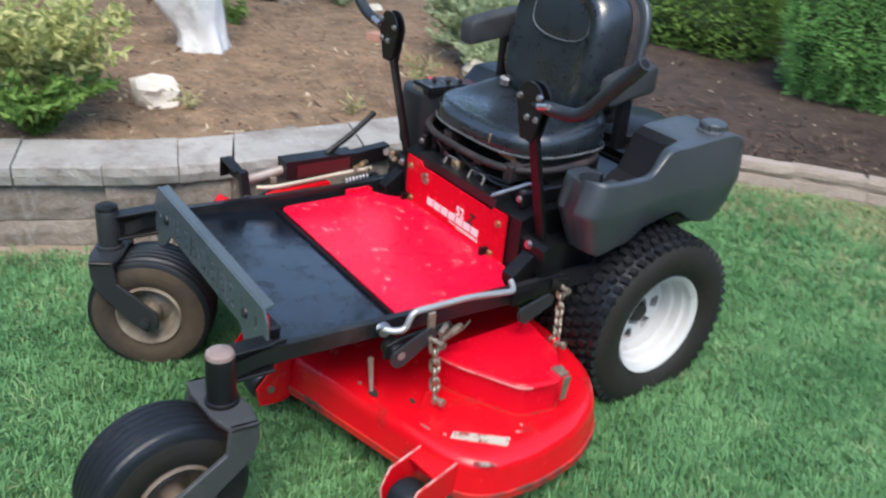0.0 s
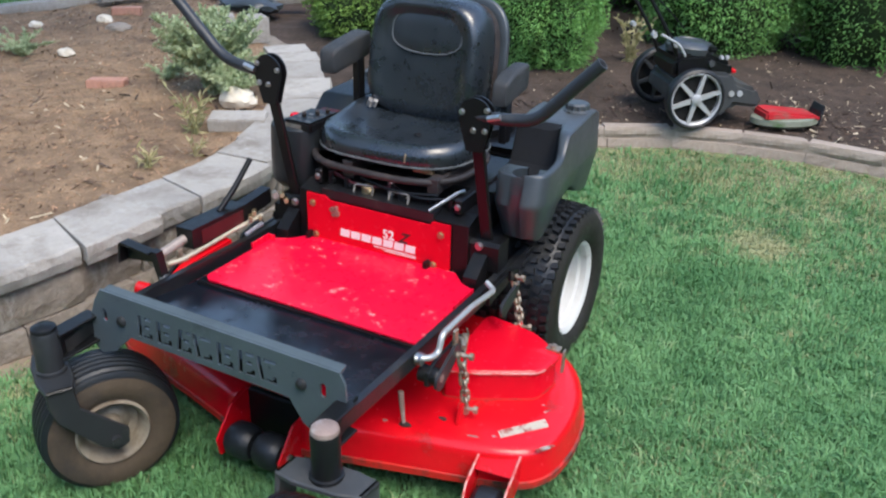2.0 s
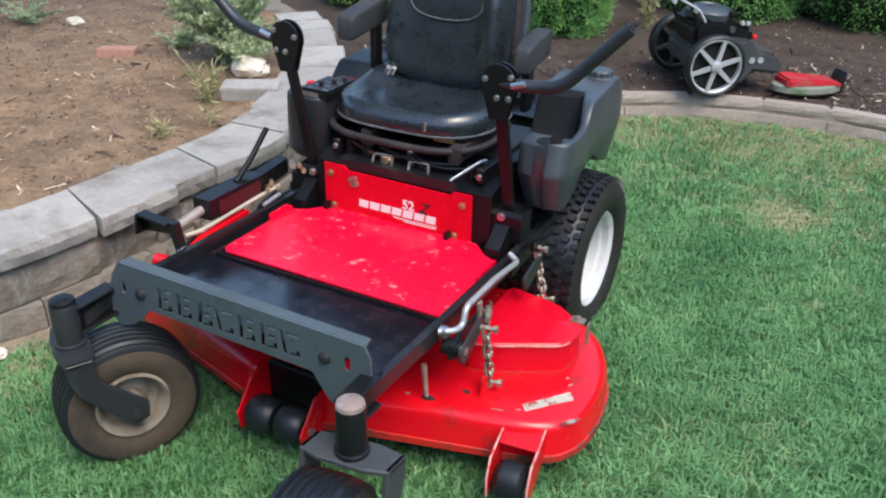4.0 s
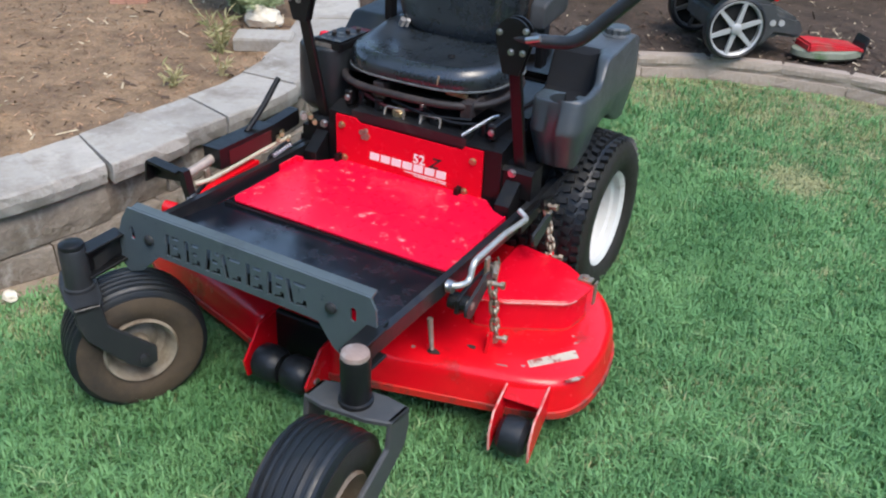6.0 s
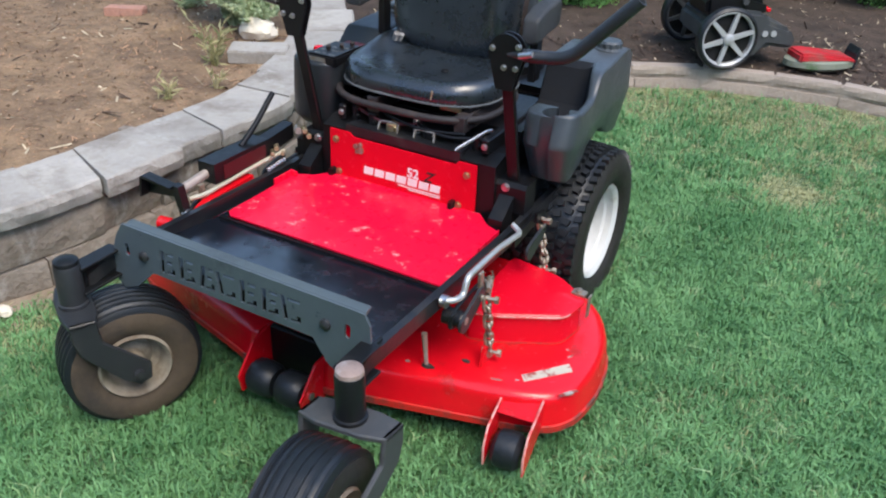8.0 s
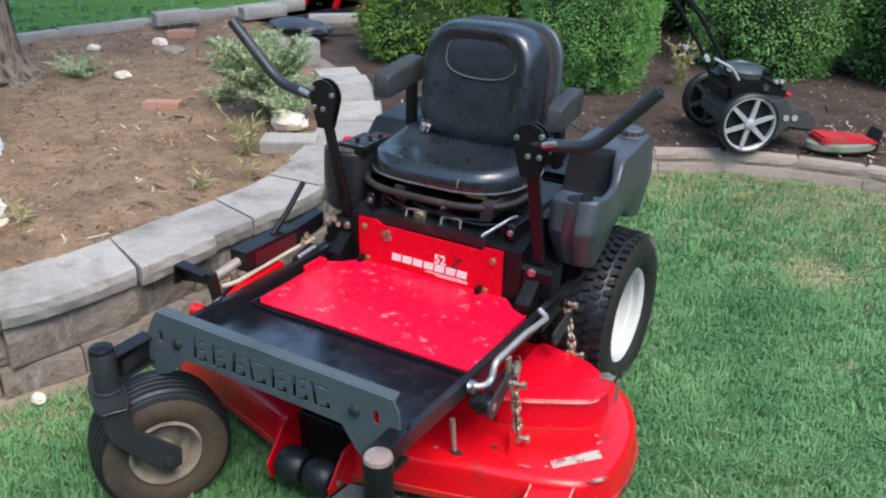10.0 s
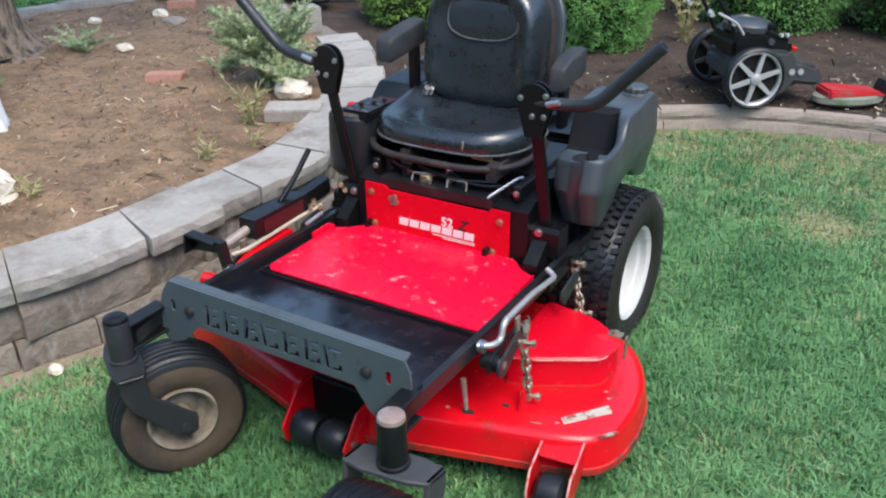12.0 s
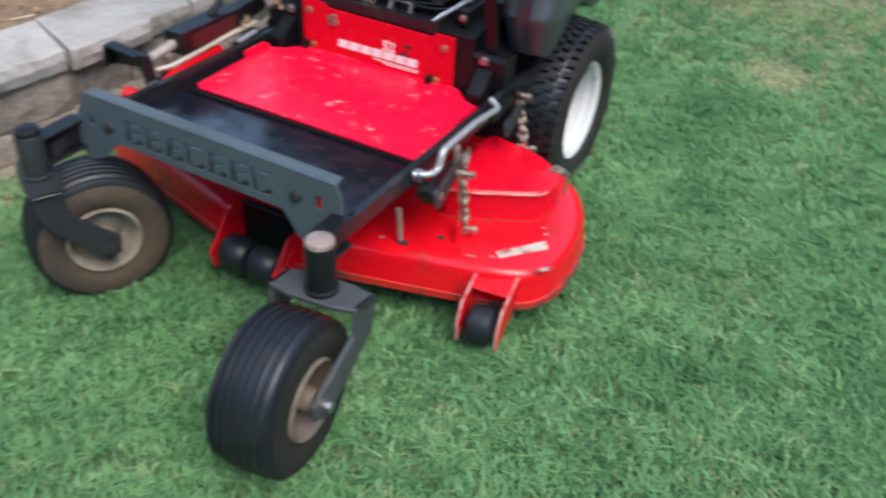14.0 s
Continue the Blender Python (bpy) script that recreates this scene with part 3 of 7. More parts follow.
def brick(x, y, z, l, w, h, turn, label, material, name="brick", tilt=0.0):
    bm = bm_new()
    box(bm, (-l / 2, -w / 2, 0), (l / 2, w / 2, h))
    soften(bm, 0.005, 2)
    for v in bm.verts:
        v.co += Vector((noise.noise(v.co * 40 + Vector((x, y, 1))), noise.noise(v.co * 40 + Vector((x, y, 5))), noise.noise(v.co * 40 + Vector((x, 9, y))))) * 0.003
    ob = part(name, bm, material, smooth=40)
    ob.matrix_basis = pose(x, y, z, tilt, 0, turn)
    return tagged(ob, label, "brick", "bricks in the bed")


brick(-2.46, 1.225, 0.200, 0.200, 0.09, 0.057, 28, "orange clay brick lying on the mulch", BRICK)
brick(-3.80, 2.66, 0.225, 0.205, 0.09, 0.06, 40, "orange clay brick near the far edging", BRICK)
brick(-2.50, 2.50, 0.222, 0.16, 0.15, 0.165, 55, "weathered split block standing at the end of the wall", CAP_BLOCK, "loose_block", 0)
brick(-2.64, 2.37, 0.222, 0.14, 0.14, 0.175, 45, "weathered split block standing at the end of the wall", CAP_BLOCK, "loose_block", 3)
brick(-1.40, 1.02, 0.224, 0.26, 0.13, 0.062, 30, "grey concrete paver lying loose on the mulch", CAP_BLOCK, "loose_paver", 4)


# ---- white garden statue, kept plain ----
bm = bm_new()
base, lean = Vector((-2.577, 0.201, 0.195)), Vector((-0.330, -0.944, 0))
rows = []
for z, shift, r in ((0.0, 0.0, 0.128), (0.03, 0.0, 0.134), (0.07, 0.004, 0.126), (0.13, 0.016, 0.122), (0.20, 0.042, 0.138), (0.28, 0.070, 0.160), (0.36, 0.088, 0.168), (0.46, 0.096, 0.150), (0.54, 0.096, 0.118), (0.60, 0.094, 0.088), (0.65, 0.092, 0.080), (0.70, 0.088, 0.092), (0.75, 0.084, 0.088), (0.79, 0.080, 0.060), (0.81, 0.078, 0.020)):
    ring = []
    for j in range(64):
        a = 2 * math.pi * j / 64
        fold = 1 + (0.10 * math.sin(5 * a + 9 * z) + 0.05 * math.sin(9 * a - 14 * z)) * max(0.0, 1 - z / 0.62)
        p = base + lean * shift + Vector((math.cos(a) * r * fold, math.sin(a) * r * fold, z))
        ring.append(tuple(p))
    rows.append(ring)
loft(bm, rows)
STATUE = surf("white_cast_stone", (0.80, 0.80, 0.77), 0.7, var=0.1, scale=9, bump=0.3, bscale=30, dirt=(0.40, 0.42, 0.36), dscale=6, dlow=0.52, dhigh=0.75)
tagged(part("statue", bm, STATUE, smooth=60), "white cast-stone garden statue standing on the mulch", "statue")


# ---- plants ----
def leaf_mat(name, a, b, rough=0.6, patchy=1.4, scale=3.0, through=0.3, own=0.7):
    """Leaves that vary one by one between two greens, a little light passing through."""
    m = bpy.data.materials.new(name)
    m.use_nodes = True
    n, l = m.node_tree.nodes, m.node_tree.links
    p = n["Principled BSDF"]
    g, mix = n.new("ShaderNodeNewGeometry"), n.new("ShaderNodeMix")
    mix.data_type = "RGBA"
    mix.inputs["A"].default_value, mix.inputs["B"].default_value = (*a, 1), (*b, 1)
    tc, tx = n.new("ShaderNodeTexCoord"), n.new("ShaderNodeTexNoise")
    tx.inputs["Scale"].default_value = scale
    tx.inputs["Detail"].default_value = 4.0
    l.new(tc.outputs["Object"], tx.inputs["Vector"])
    k = n.new("ShaderNodeMath")
    k.operation = "MULTIPLY_ADD"
    l.new(tx.outputs["Fac"], k.inputs[0])
    k.inputs[1].default_value = patchy
    s = n.new("ShaderNodeMath")
    s.operation = "MULTIPLY_ADD"
    l.new(g.outputs["Random Per Island"], s.inputs[0])
    s.inputs[1].default_value, s.inputs[2].default_value = own, 0.5 - own / 2 - patchy / 2
    l.new(s.outputs[0], k.inputs[2])
    l.new(k.outputs[0], mix.inputs["Factor"])
    mix.clamp_factor = True
    l.new(mix.outputs["Result"], p.inputs["Base Color"])
    p.inputs["Roughness"].default_value = rough
    p.inputs["Specular IOR Level"].default_value = 0.2
    tr = n.new("ShaderNodeBsdfTranslucent")
    l.new(mix.outputs["Result"], tr.inputs["Color"])
    ms = n.new("ShaderNodeMixShader")
    ms.inputs["Fac"].default_value = through
    l.new(p.outputs["BSDF"], ms.inputs[1])
    l.new(tr.outputs["BSDF"], ms.inputs[2])
    l.new(ms.outputs["Shader"], n["Material Output"].inputs["Surface"])
    return m


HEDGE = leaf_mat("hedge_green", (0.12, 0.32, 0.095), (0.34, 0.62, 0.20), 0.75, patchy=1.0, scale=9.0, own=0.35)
# darker copy of the hedge green, shade put into the leaf colour
HEDGE_SHADED = leaf_mat("shaded_hedge_green", (0.07, 0.19, 0.052), (0.21, 0.41, 0.12), 0.75, patchy=0.9, own=0.35)
SHRUB = leaf_mat("shrub_green", (0.09, 0.19, 0.04), (0.26, 0.42, 0.11))
SILVER = leaf_mat("silver_green", (0.23, 0.33, 0.17), (0.60, 0.66, 0.42))
YELLOW = leaf_mat("yellow_green", (0.24, 0.32, 0.10), (0.68, 0.66, 0.30))
STRAW = leaf_mat("straw_weed", (0.26, 0.28, 0.12), (0.62, 0.54, 0.32))
BARK = surf("rough_bark", (0.26, 0.20, 0.145), 0.95, var=0.3, scale=6, bump=1.0, bscale=22, dirt=(0.05, 0.038, 0.03), dscale=12, dlow=0.46, dhigh=0.6, stretch=(1, 1, 0.35))
CORE = surf("shaded_inside", (0.035, 0.060, 0.020), 0.95, var=0.3)


def leaves(name, pts, ways, size, material, seed, wide=0.45, fold=0.25):
    """A cloud of small pointed leaves, one at each point, along its way."""
    r = np.random.RandomState(seed)
    pts, ways = np.asarray(pts, float), np.asarray(ways, float)
    n = len(pts)
    ways /= np.linalg.norm(ways, axis=1, keepdims=True) + 1e-9
    side = np.cross(ways, r.normal(size=(n, 3)))
    side /= np.linalg.norm(side, axis=1, keepdims=True) + 1e-9
    nor = np.cross(side, ways)
    s = size * r.uniform(0.6, 1.35, (n, 1))
    base = pts
    mid_l, mid_r = pts + ways * s * 0.45 + side * s * wide / 2 + nor * s * fold * 0.3, pts + ways * s * 0.45 - side * s * wide / 2 + nor * s * fold * 0.3
    tip = pts + ways * s + nor * s * -fold * 0.3
    v = np.stack([base, mid_r, tip, mid_l], 1).reshape(-1, 3)
    f = np.arange(n)[:, None] * 4 + np.array([0, 1, 2, 3])
    me = bpy.data.meshes.new(name)
    me.from_pydata(v.tolist(), [], f.tolist())
    me.materials.append(material)
    return new(name, me)


def bush(x, y, z, rx, ry, h, count, size, material, seed, label, name="hedge_bush", category="shrub", group="hedge bushes", skirt=0.5):
    """A dense clipped evergreen: stem, a dark lump painting the shade inside, and a crown of many small sprays with an
    uneven outline.
    """
    r = np.random.RandomState(seed)
    top = thing(name, (x, y, z), label, category, group)
    bm = bm_new()
    tube(bm, [(x, y, z - 0.03), (x + 0.02, y, z + h * 0.35), (x, y + 0.02, z + h * 0.75)], 0.04, 8, radii=[0.05, 0.035, 0.012])
    part("trunk", bm, BARK, top)
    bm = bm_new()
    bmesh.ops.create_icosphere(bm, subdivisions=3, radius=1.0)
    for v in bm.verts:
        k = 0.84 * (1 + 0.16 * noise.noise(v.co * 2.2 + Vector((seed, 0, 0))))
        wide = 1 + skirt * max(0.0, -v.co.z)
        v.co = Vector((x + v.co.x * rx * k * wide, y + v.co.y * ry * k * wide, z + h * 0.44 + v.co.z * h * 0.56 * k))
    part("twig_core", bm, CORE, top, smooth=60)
    d = r.normal(size=(count, 3))
    d /= np.linalg.norm(d, axis=1, keepdims=True)
    lump = np.array([noise.noise(Vector(q) * 2.2 + Vector((seed, 0, 0))) * 0.12 + noise.noise(Vector(q) * 6.5 + Vector((0, seed, 0))) * 0.13 + noise.noise(Vector(q) * 14 + Vector((0, 0, seed))) * 0.08 for q in d])
    rad = (0.90 + lump) * r.uniform(0.86, 1.06, count)
    full = 1 + skirt * np.clip(-d[:, 2], 0, 1)
    p = np.stack([x + d[:, 0] * rx * rad * full, y + d[:, 1] * ry * rad * full, z + h * 0.44 + d[:, 2] * h * 0.56 * rad], 1)
    keep = p[:, 2] > z + 0.02
    w = d + r.normal(size=d.shape) * 0.55 + np.array([0, 0, 0.25])
    crown = leaves("crown", p[keep], w[keep], size, material, seed)
    crown.parent = top
    crown.matrix_parent_inverse = top.matrix_basis.inverted()
    return top


bush(-0.90, 3.42, BED2, 0.45, 0.46, 1.55, 80000, 0.020, HEDGE, 1, "dense rounded evergreen bush behind the edging", skirt=0.12)
bush(0.02, 4.70, BED2, 0.54, 0.53, 2.0, 56000, 0.025, HEDGE, 2, "tall dense evergreen behind the wheeled trimmer")
bush(1.02, 4.84, BED2, 0.57, 0.54, 2.3, 34000, 0.030, HEDGE_SHADED, 3, "evergreen bush with deep shade put into its leaf colour")
bush(2.20, 5.25, BED2, 0.65, 0.6, 2.3, 8000, 0.05, HEDGE_SHADED, 4, "evergreen bush with deep shade put into its leaf colour")
bush(3.5, 5.2, BED2, 0.7, 0.6, 2.3, 7000, 0.05, HEDGE_SHADED, 5, "evergreen bush with deep shade put into its leaf colour")
bush(-2.20, 3.62, BED2, 0.55, 0.45, 0.85, 13000, 0.038, SHRUB, 6, "loose bright green shrub at the end of the wall", "leafy_shrub", "shrub", "shrubs")
bush(-1.75, 4.9, BED2, 0.75, 0.6, 1.3, 7000, 0.055, SHRUB, 7, "light green shrub behind the clipped evergreen", "leafy_shrub", "shrub", "shrubs")
bush(-0.6, 6.1, BED2, 0.9, 0.7, 1.9, 8000, 0.06, HEDGE_SHADED, 8, "dark evergreen in the back row of the hedge")
bush(0.9, 6.5, BED2, 0.9, 0.7, 2.2, 7000, 0.06, HEDGE_SHADED, 9, "dark evergreen in the back row of the hedge")
bush(-3.4, 5.9, BED2, 0.9, 0.7, 1.2, 6000, 0.06, HEDGE_SHADED, 10, "dark low evergreen beside the far lawn")


def sprig_plant(name, x, y, z, stems, h, spread, per, size, material, seed, label, category, lean=(0, 0), wide=0.4):
    """A loose plant: bent stems from one foot, with leaves along them."""
    r = random.Random(seed)
    top = thing(name, (x, y, z), label, category)
    pts, ways = [], []
    bm = bm_new()
    for k in range(stems):
        a = r.uniform(0, 2 * math.pi)
        out = Vector((math.cos(a), math.sin(a), 0)) * spread * r.uniform(0.25, 1.0) + Vector((*lean, 0)) * r.uniform(0.2, 1)
        hh = h * r.uniform(0.55, 1.05)
        foot = Vector((x, y, z - 0.01)) + out * 0.12
        path = [foot + out * t * t * 0.9 + Vector((0, 0, hh * (t - 0.25 * t * t) / 0.75)) for t in (0, 0.3, 0.6, 1.0)]
        tube(bm, path, 0.004, 5, radii=[0.0045, 0.0035, 0.0025, 0.001])
        for j in range(per):
            t = r.uniform(0.12, 1.0)
            i = min(int(t * 3), 2)
            p = path[i].lerp(path[i + 1], t * 3 - i)
            w = (path[i + 1] - path[i]).normalized() * 0.5 + Vector((r.gauss(0, 1), r.gauss(0, 1), r.gauss(0.1, 0.7))).normalized()
            pts.append(p)
            ways.append(w)
    part("stalk_tuft", bm, material, top)
    f = leaves("foliage", [tuple(p) for p in pts], [tuple(w) for w in ways], size, material, seed, wide)
    f.parent = top
    f.matrix_parent_inverse = top.matrix_basis.inverted()
    return top


sprig_plant("silver_shrub", -1.88, 1.41, BED, 150, 0.42, 0.29, 230, 0.024, SILVER, 21, "silvery green sprawling shrub on the mulch", "shrub", (0.0, 0.0))
sprig_plant("silver_shrub", -1.70, 1.33, BED, 50, 0.22, 0.20, 110, 0.024, SILVER, 33, "low silvery sprigs behind the pale stone", "shrub")
sprig_plant("silver_shrub", -2.32, 1.50, BED, 18, 0.10, 0.30, 80, 0.022, SILVER, 22, "low silvery trailing sprigs beside the brick", "shrub")
sprig_plant("silver_shrub", -3.42, 1.45, BED, 22, 0.13, 0.30, 60, 0.024, SILVER, 23, "low silvery sprigs at the foot of the tree", "shrub")
sprig_plant("yellow_shrub", -1.66, -0.78, BED, 80, 0.50, 0.36, 90, 0.045, YELLOW, 24, "yellow-green leafy shrub beside the wall", "shrub")
sprig_plant("green_shrub", -1.60, -0.80, BED, 60, 0.26, 0.34, 70, 0.040, SHRUB, 34, "low bright green leafy shrub beside the wall", "shrub")
sprig_plant("yellow_shrub", -1.95, -0.52, BED, 12, 0.30, 0.16, 34, 0.036, YELLOW, 25, "thin yellow-green sprigs on the mulch", "shrub")
sprig_plant("weed", -1.50, 0.84, BED, 8, 0.22, 0.13, 9, 0.055, STRAW, 26, "yellowing weed beside the loose paver", "weed", wide=0.22)
sprig_plant("weed", -1.36, 0.42, BED, 5, 0.10, 0.08, 5, 0.055, STRAW, 27, "small straw-coloured weed near the wall", "weed", wide=0.22)
sprig_plant("weed", -1.30, 0.62, BED, 5, 0.09, 0.08, 5, 0.050, STRAW, 28, "small straw-coloured weed near the wall", "weed", wide=0.22)
sprig_plant("weed", -1.66, -0.20, BED, 6, 0.09, 0.09, 5, 0.050, STRAW, 29, "small pale green weed on the mulch", "weed", wide=0.22)
sprig_plant("weed", -0.36, 3.75, BED2, 12, 0.34, 0.14, 14, 0.045, STRAW, 32, "dry yellow sprigs between two evergreens", "weed")
sprig_plant("weed", -3.05, 0.55, BED, 8, 0.14, 0.12, 24, 0.04, SHRUB, 30, "low green plant behind the statue", "weed")

# tree trunk
bm = bm_new()
tx, ty = -3.86, 1.12
rr = []
for z, rad in ((-0.02, 0.36), (0.02, 0.30), (0.05, 0.265), (0.09, 0.238), (0.14, 0.215), (0.19, 0.205), (0.24, 0.197), (0.30, 0.19), (0.37, 0.187), (0.45, 0.184), (0.53, 0.182), (0.60, 0.18), (0.8, 0.178), (1.1, 0.175), (1.8, 0.165), (2.6, 0.15)):
    ring = []
    for j in range(110):
        a = 2 * math.pi * j / 110
        k = 1 + 0.10 * math.sin(5 * a + 1.0) * math.exp(-z * 3) + 0.07 * noise.noise((math.cos(a) * 4, math.sin(a) * 4, z * 2.2)) + 0.10 * abs(math.sin(9 * a + 2.2 * noise.noise((math.cos(a) * 2, math.sin(a) * 2, z * 2.5)))) + 0.05 * noise.noise((math.cos(a) * 16, math.sin(a) * 16, z * 6))
        ring.append((tx + rad * k * math.cos(a) - 0.05 * z, ty + rad * k * math.sin(a), BED + z))
    rr.append(ring)
loft(bm, rr)
tree = thing("tree", (tx, ty, BED), "old tree with a rough furrowed grey-brown trunk in the bed", "tree")
part("trunk", bm, BARK, tree, smooth=50)
rng = random.Random(8)
for k in range(6):
    a = k * 1.05
    bm = bm_new()
    p0 = Vector((tx - 0.13, ty, BED + 2.4))
    d = Vector((math.cos(a) * 1.4, math.sin(a) * 1.4, 1.0))
    tube(bm, [p0, p0 + d * 0.6, p0 + d * 1.2 + Vector((0, 0, 0.3))], 0.05, 8, radii=[0.08, 0.05, 0.015])
    part("limb", bm, BARK, tree, smooth=60)
# crown out of view, spread wide to shade the bed and wall
r = np.random.RandomState(3)
d = r.normal(size=(6000, 3))
d /= np.linalg.norm(d, axis=1, keepdims=True)
p = np.array([tx + 0.5, ty - 0.5, BED + 4.4]) + d * np.array([2.8, 3.0, 1.3]) * r.uniform(0.45, 1.05, (6000, 1))
crown = leaves("crown", p, d + r.normal(size=d.shape), 0.17, SHRUB, 31)
crown.parent = tree
crown.matrix_parent_inverse = tree.matrix_basis.inverted()
bm = bm_new()
bmesh.ops.create_circle(bm, cap_ends=True, segments=30, radius=0.31, matrix=Matrix.Translation((tx + 0.02, ty - 0.02, BED + 0.022)))
cloth = part("weed_cloth", bm, PLASTIC)
mod = cloth.modifiers.new("thick", "SOLIDIFY")
mod.thickness = 0.004
tagged(cloth, "black weed cloth round the foot of the tree", "cloth")


# mulch chips and twigs, uncountable
def chips(name, n, area, z, size, material, seed, test, label):
    r = np.random.RandomState(seed)
    x, y = r.uniform(area[0], area[1], n), r.uniform(area[2], area[3], n)
    ok = np.array([test(a, b) for a, b in zip(x, y)])
    x, y = x[ok], y[ok]
    n = len(x)
    a, t = r.uniform(0, 2 * np.pi, n), r.normal(0, 0.35, n)
    l, w = size * r.gamma(2.0, 0.5, n), size * r.uniform(0.15, 0.4, n)
    zz = np.array([rough_ground(p, q, z, 0.016) for p, q in zip(x, y)]) + r.uniform(0.0, 0.008, n)
    c = np.stack([x, y, zz], 1)
    u = np.stack([np.cos(a) * np.cos(t), np.sin(a) * np.cos(t), np.sin(t)], 1) * l[:, None] / 2
    v = np.stack([-np.sin(a), np.cos(a), r.normal(0, 0.3, n)], 1) * w[:, None] / 2
    up = np.array([0, 0, 1.0]) * (w * 0.35)[:, None]
    vs = np.stack([c - u - v * 0.6, c + u - v, c + u * 0.9 + v, c - u + v, c + up], 1).reshape(-1, 3)
    b = np.arange(n)[:, None, None] * 5
    fs = (b + np.array([[0, 1, 4], [1, 2, 4], [2, 3, 4], [3, 0, 4]])).reshape(-1, 3)
    me = bpy.data.meshes.new(name)
    me.from_pydata(vs.tolist(), [], fs.tolist())
    me.materials.append(material)
    return tagged(new(name, me), label, "mulch", kind="stuff")


CHIP = surf("bark_chip", (0.27, 0.165, 0.10), 0.95, var=0.3, scale=30, island=0.75)
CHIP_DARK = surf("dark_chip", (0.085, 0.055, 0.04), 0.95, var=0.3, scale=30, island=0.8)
CHIP_PALE = surf("pale_debris", (0.48, 0.40, 0.28), 0.95, var=0.2, scale=30, island=0.5)
chips("bark_chips", 30000, (-5.0, -1.0, -1.6, 4.4), BED, 0.017, CHIP, 41, lambda x, y: left_of(WALL_XY, x, y) > 0.2 and past_edge(x, y) < 0, "loose reddish bark chips on the raised bed")
chips("pale_bits", 900, (-4.6, -1.0, -1.6, 4.0), BED, 0.028, CHIP_PALE, 42, lambda x, y: left_of(WALL_XY, x, y) > 0.22 and past_edge(x, y) < 0, "dry pale leaves and chips strewn over the mulch")
chips("bark_pieces", 700, (-4.6, -1.0, -1.6, 4.0), BED, 0.042, CHIP_DARK, 45, lambda x, y: left_of(WALL_XY, x, y) > 0.22 and past_edge(x, y) < 0, "dark pieces of bark on the mulch")
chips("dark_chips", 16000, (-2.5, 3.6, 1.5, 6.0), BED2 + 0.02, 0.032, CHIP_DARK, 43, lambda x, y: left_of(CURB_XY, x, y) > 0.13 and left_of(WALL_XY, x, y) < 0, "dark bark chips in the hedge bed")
chips("fallen_leaves", 3000, (-2.0, 3.4, 2.0, 5.0), BED2 + 0.025, 0.022, CHIP_PALE, 44, lambda x, y: left_of(CURB_XY, x, y) > 0.15 and (x > 0.45 or (x * 7.7) % 1 < 0.25), "dry fallen leaves under the hedge")

# an unseen house, added behind the camera's way to shade the lawn from that side
SIDING = surf("beige_siding", (0.34, 0.31, 0.27), 0.8, var=0.12, scale=2, bump=0.1, bscale=30)
ROOFING = surf("dark_shingle", (0.06, 0.055, 0.05), 0.95, var=0.3, scale=5, bump=0.4, bscale=40)
house = tagged(new("shade_wall"), "unseen plain beige house wall added to shade the lawn", "house wall", kind="structure")
bm = bm_new()
box(bm, (-12.0, -7.3, SOIL - 0.2), (-0.3, -7.0, 4.6))
wall = part("wall_face", bm, SIDING)
wall.parent = house
bm = bm_new()
prism(bm, [(-6.5, 4.45), (-6.5, 4.6), (-10.5, 6.6), (-10.5, 6.4)], "x", -12.4, 0.1)
eaves = part("roof_edge", bm, ROOFING)
eaves.parent = house

# unseen tall trees, added round the garden to block the low sky
ring = [(5, 9), (11, 5.5), (13, -2), (11, -9), (2, -12), (-9, -13), (-15, -8), (-17, 2), (-14, 11), (-4, 14)]
TREES = surf("blocker_tree_green", (0.045, 0.085, 0.030), 0.95, var=0.5, scale=1.5, bump=1.0, bscale=12, dirt=(0.02, 0.04, 0.015), dscale=2.5)
bm = bm_new()
rows = []
for i in range(len(ring) * 14 + 1):
    w = i / 14
    a, b = Vector(ring[int(w) % len(ring)]), Vector(ring[(int(w) + 1) % len(ring)])
    p = a.lerp(b, w % 1)
    out = p.normalized()
    top = 4.8 + 1.4 * noise.noise((p.x * 0.35, p.y * 0.35, 0)) + 0.8 * noise.noise((p.x * 1.4, p.y * 1.4, 3))
    rows.append([(*(p + out * d), z) for d, z in ((0, SOIL - 0.2), (0.3 * noise.noise((p.x, p.y, 1)), top * 0.5), (0.6, top), (1.6, top * 0.9), (1.6, SOIL - 0.2))])
loft(bm, rows)
tagged(part("backdrop", bm, TREES, smooth=60), "unseen ring of dark green trees added to block the low sky", "trees", kind="structure")

# ---- the riding mower: forward is -y, its middle plane x = 0 ----
mower = thing("riding_mower", (0, -0.1, SOIL), "red and black zero-turn riding mower parked on the lawn", "riding mower")


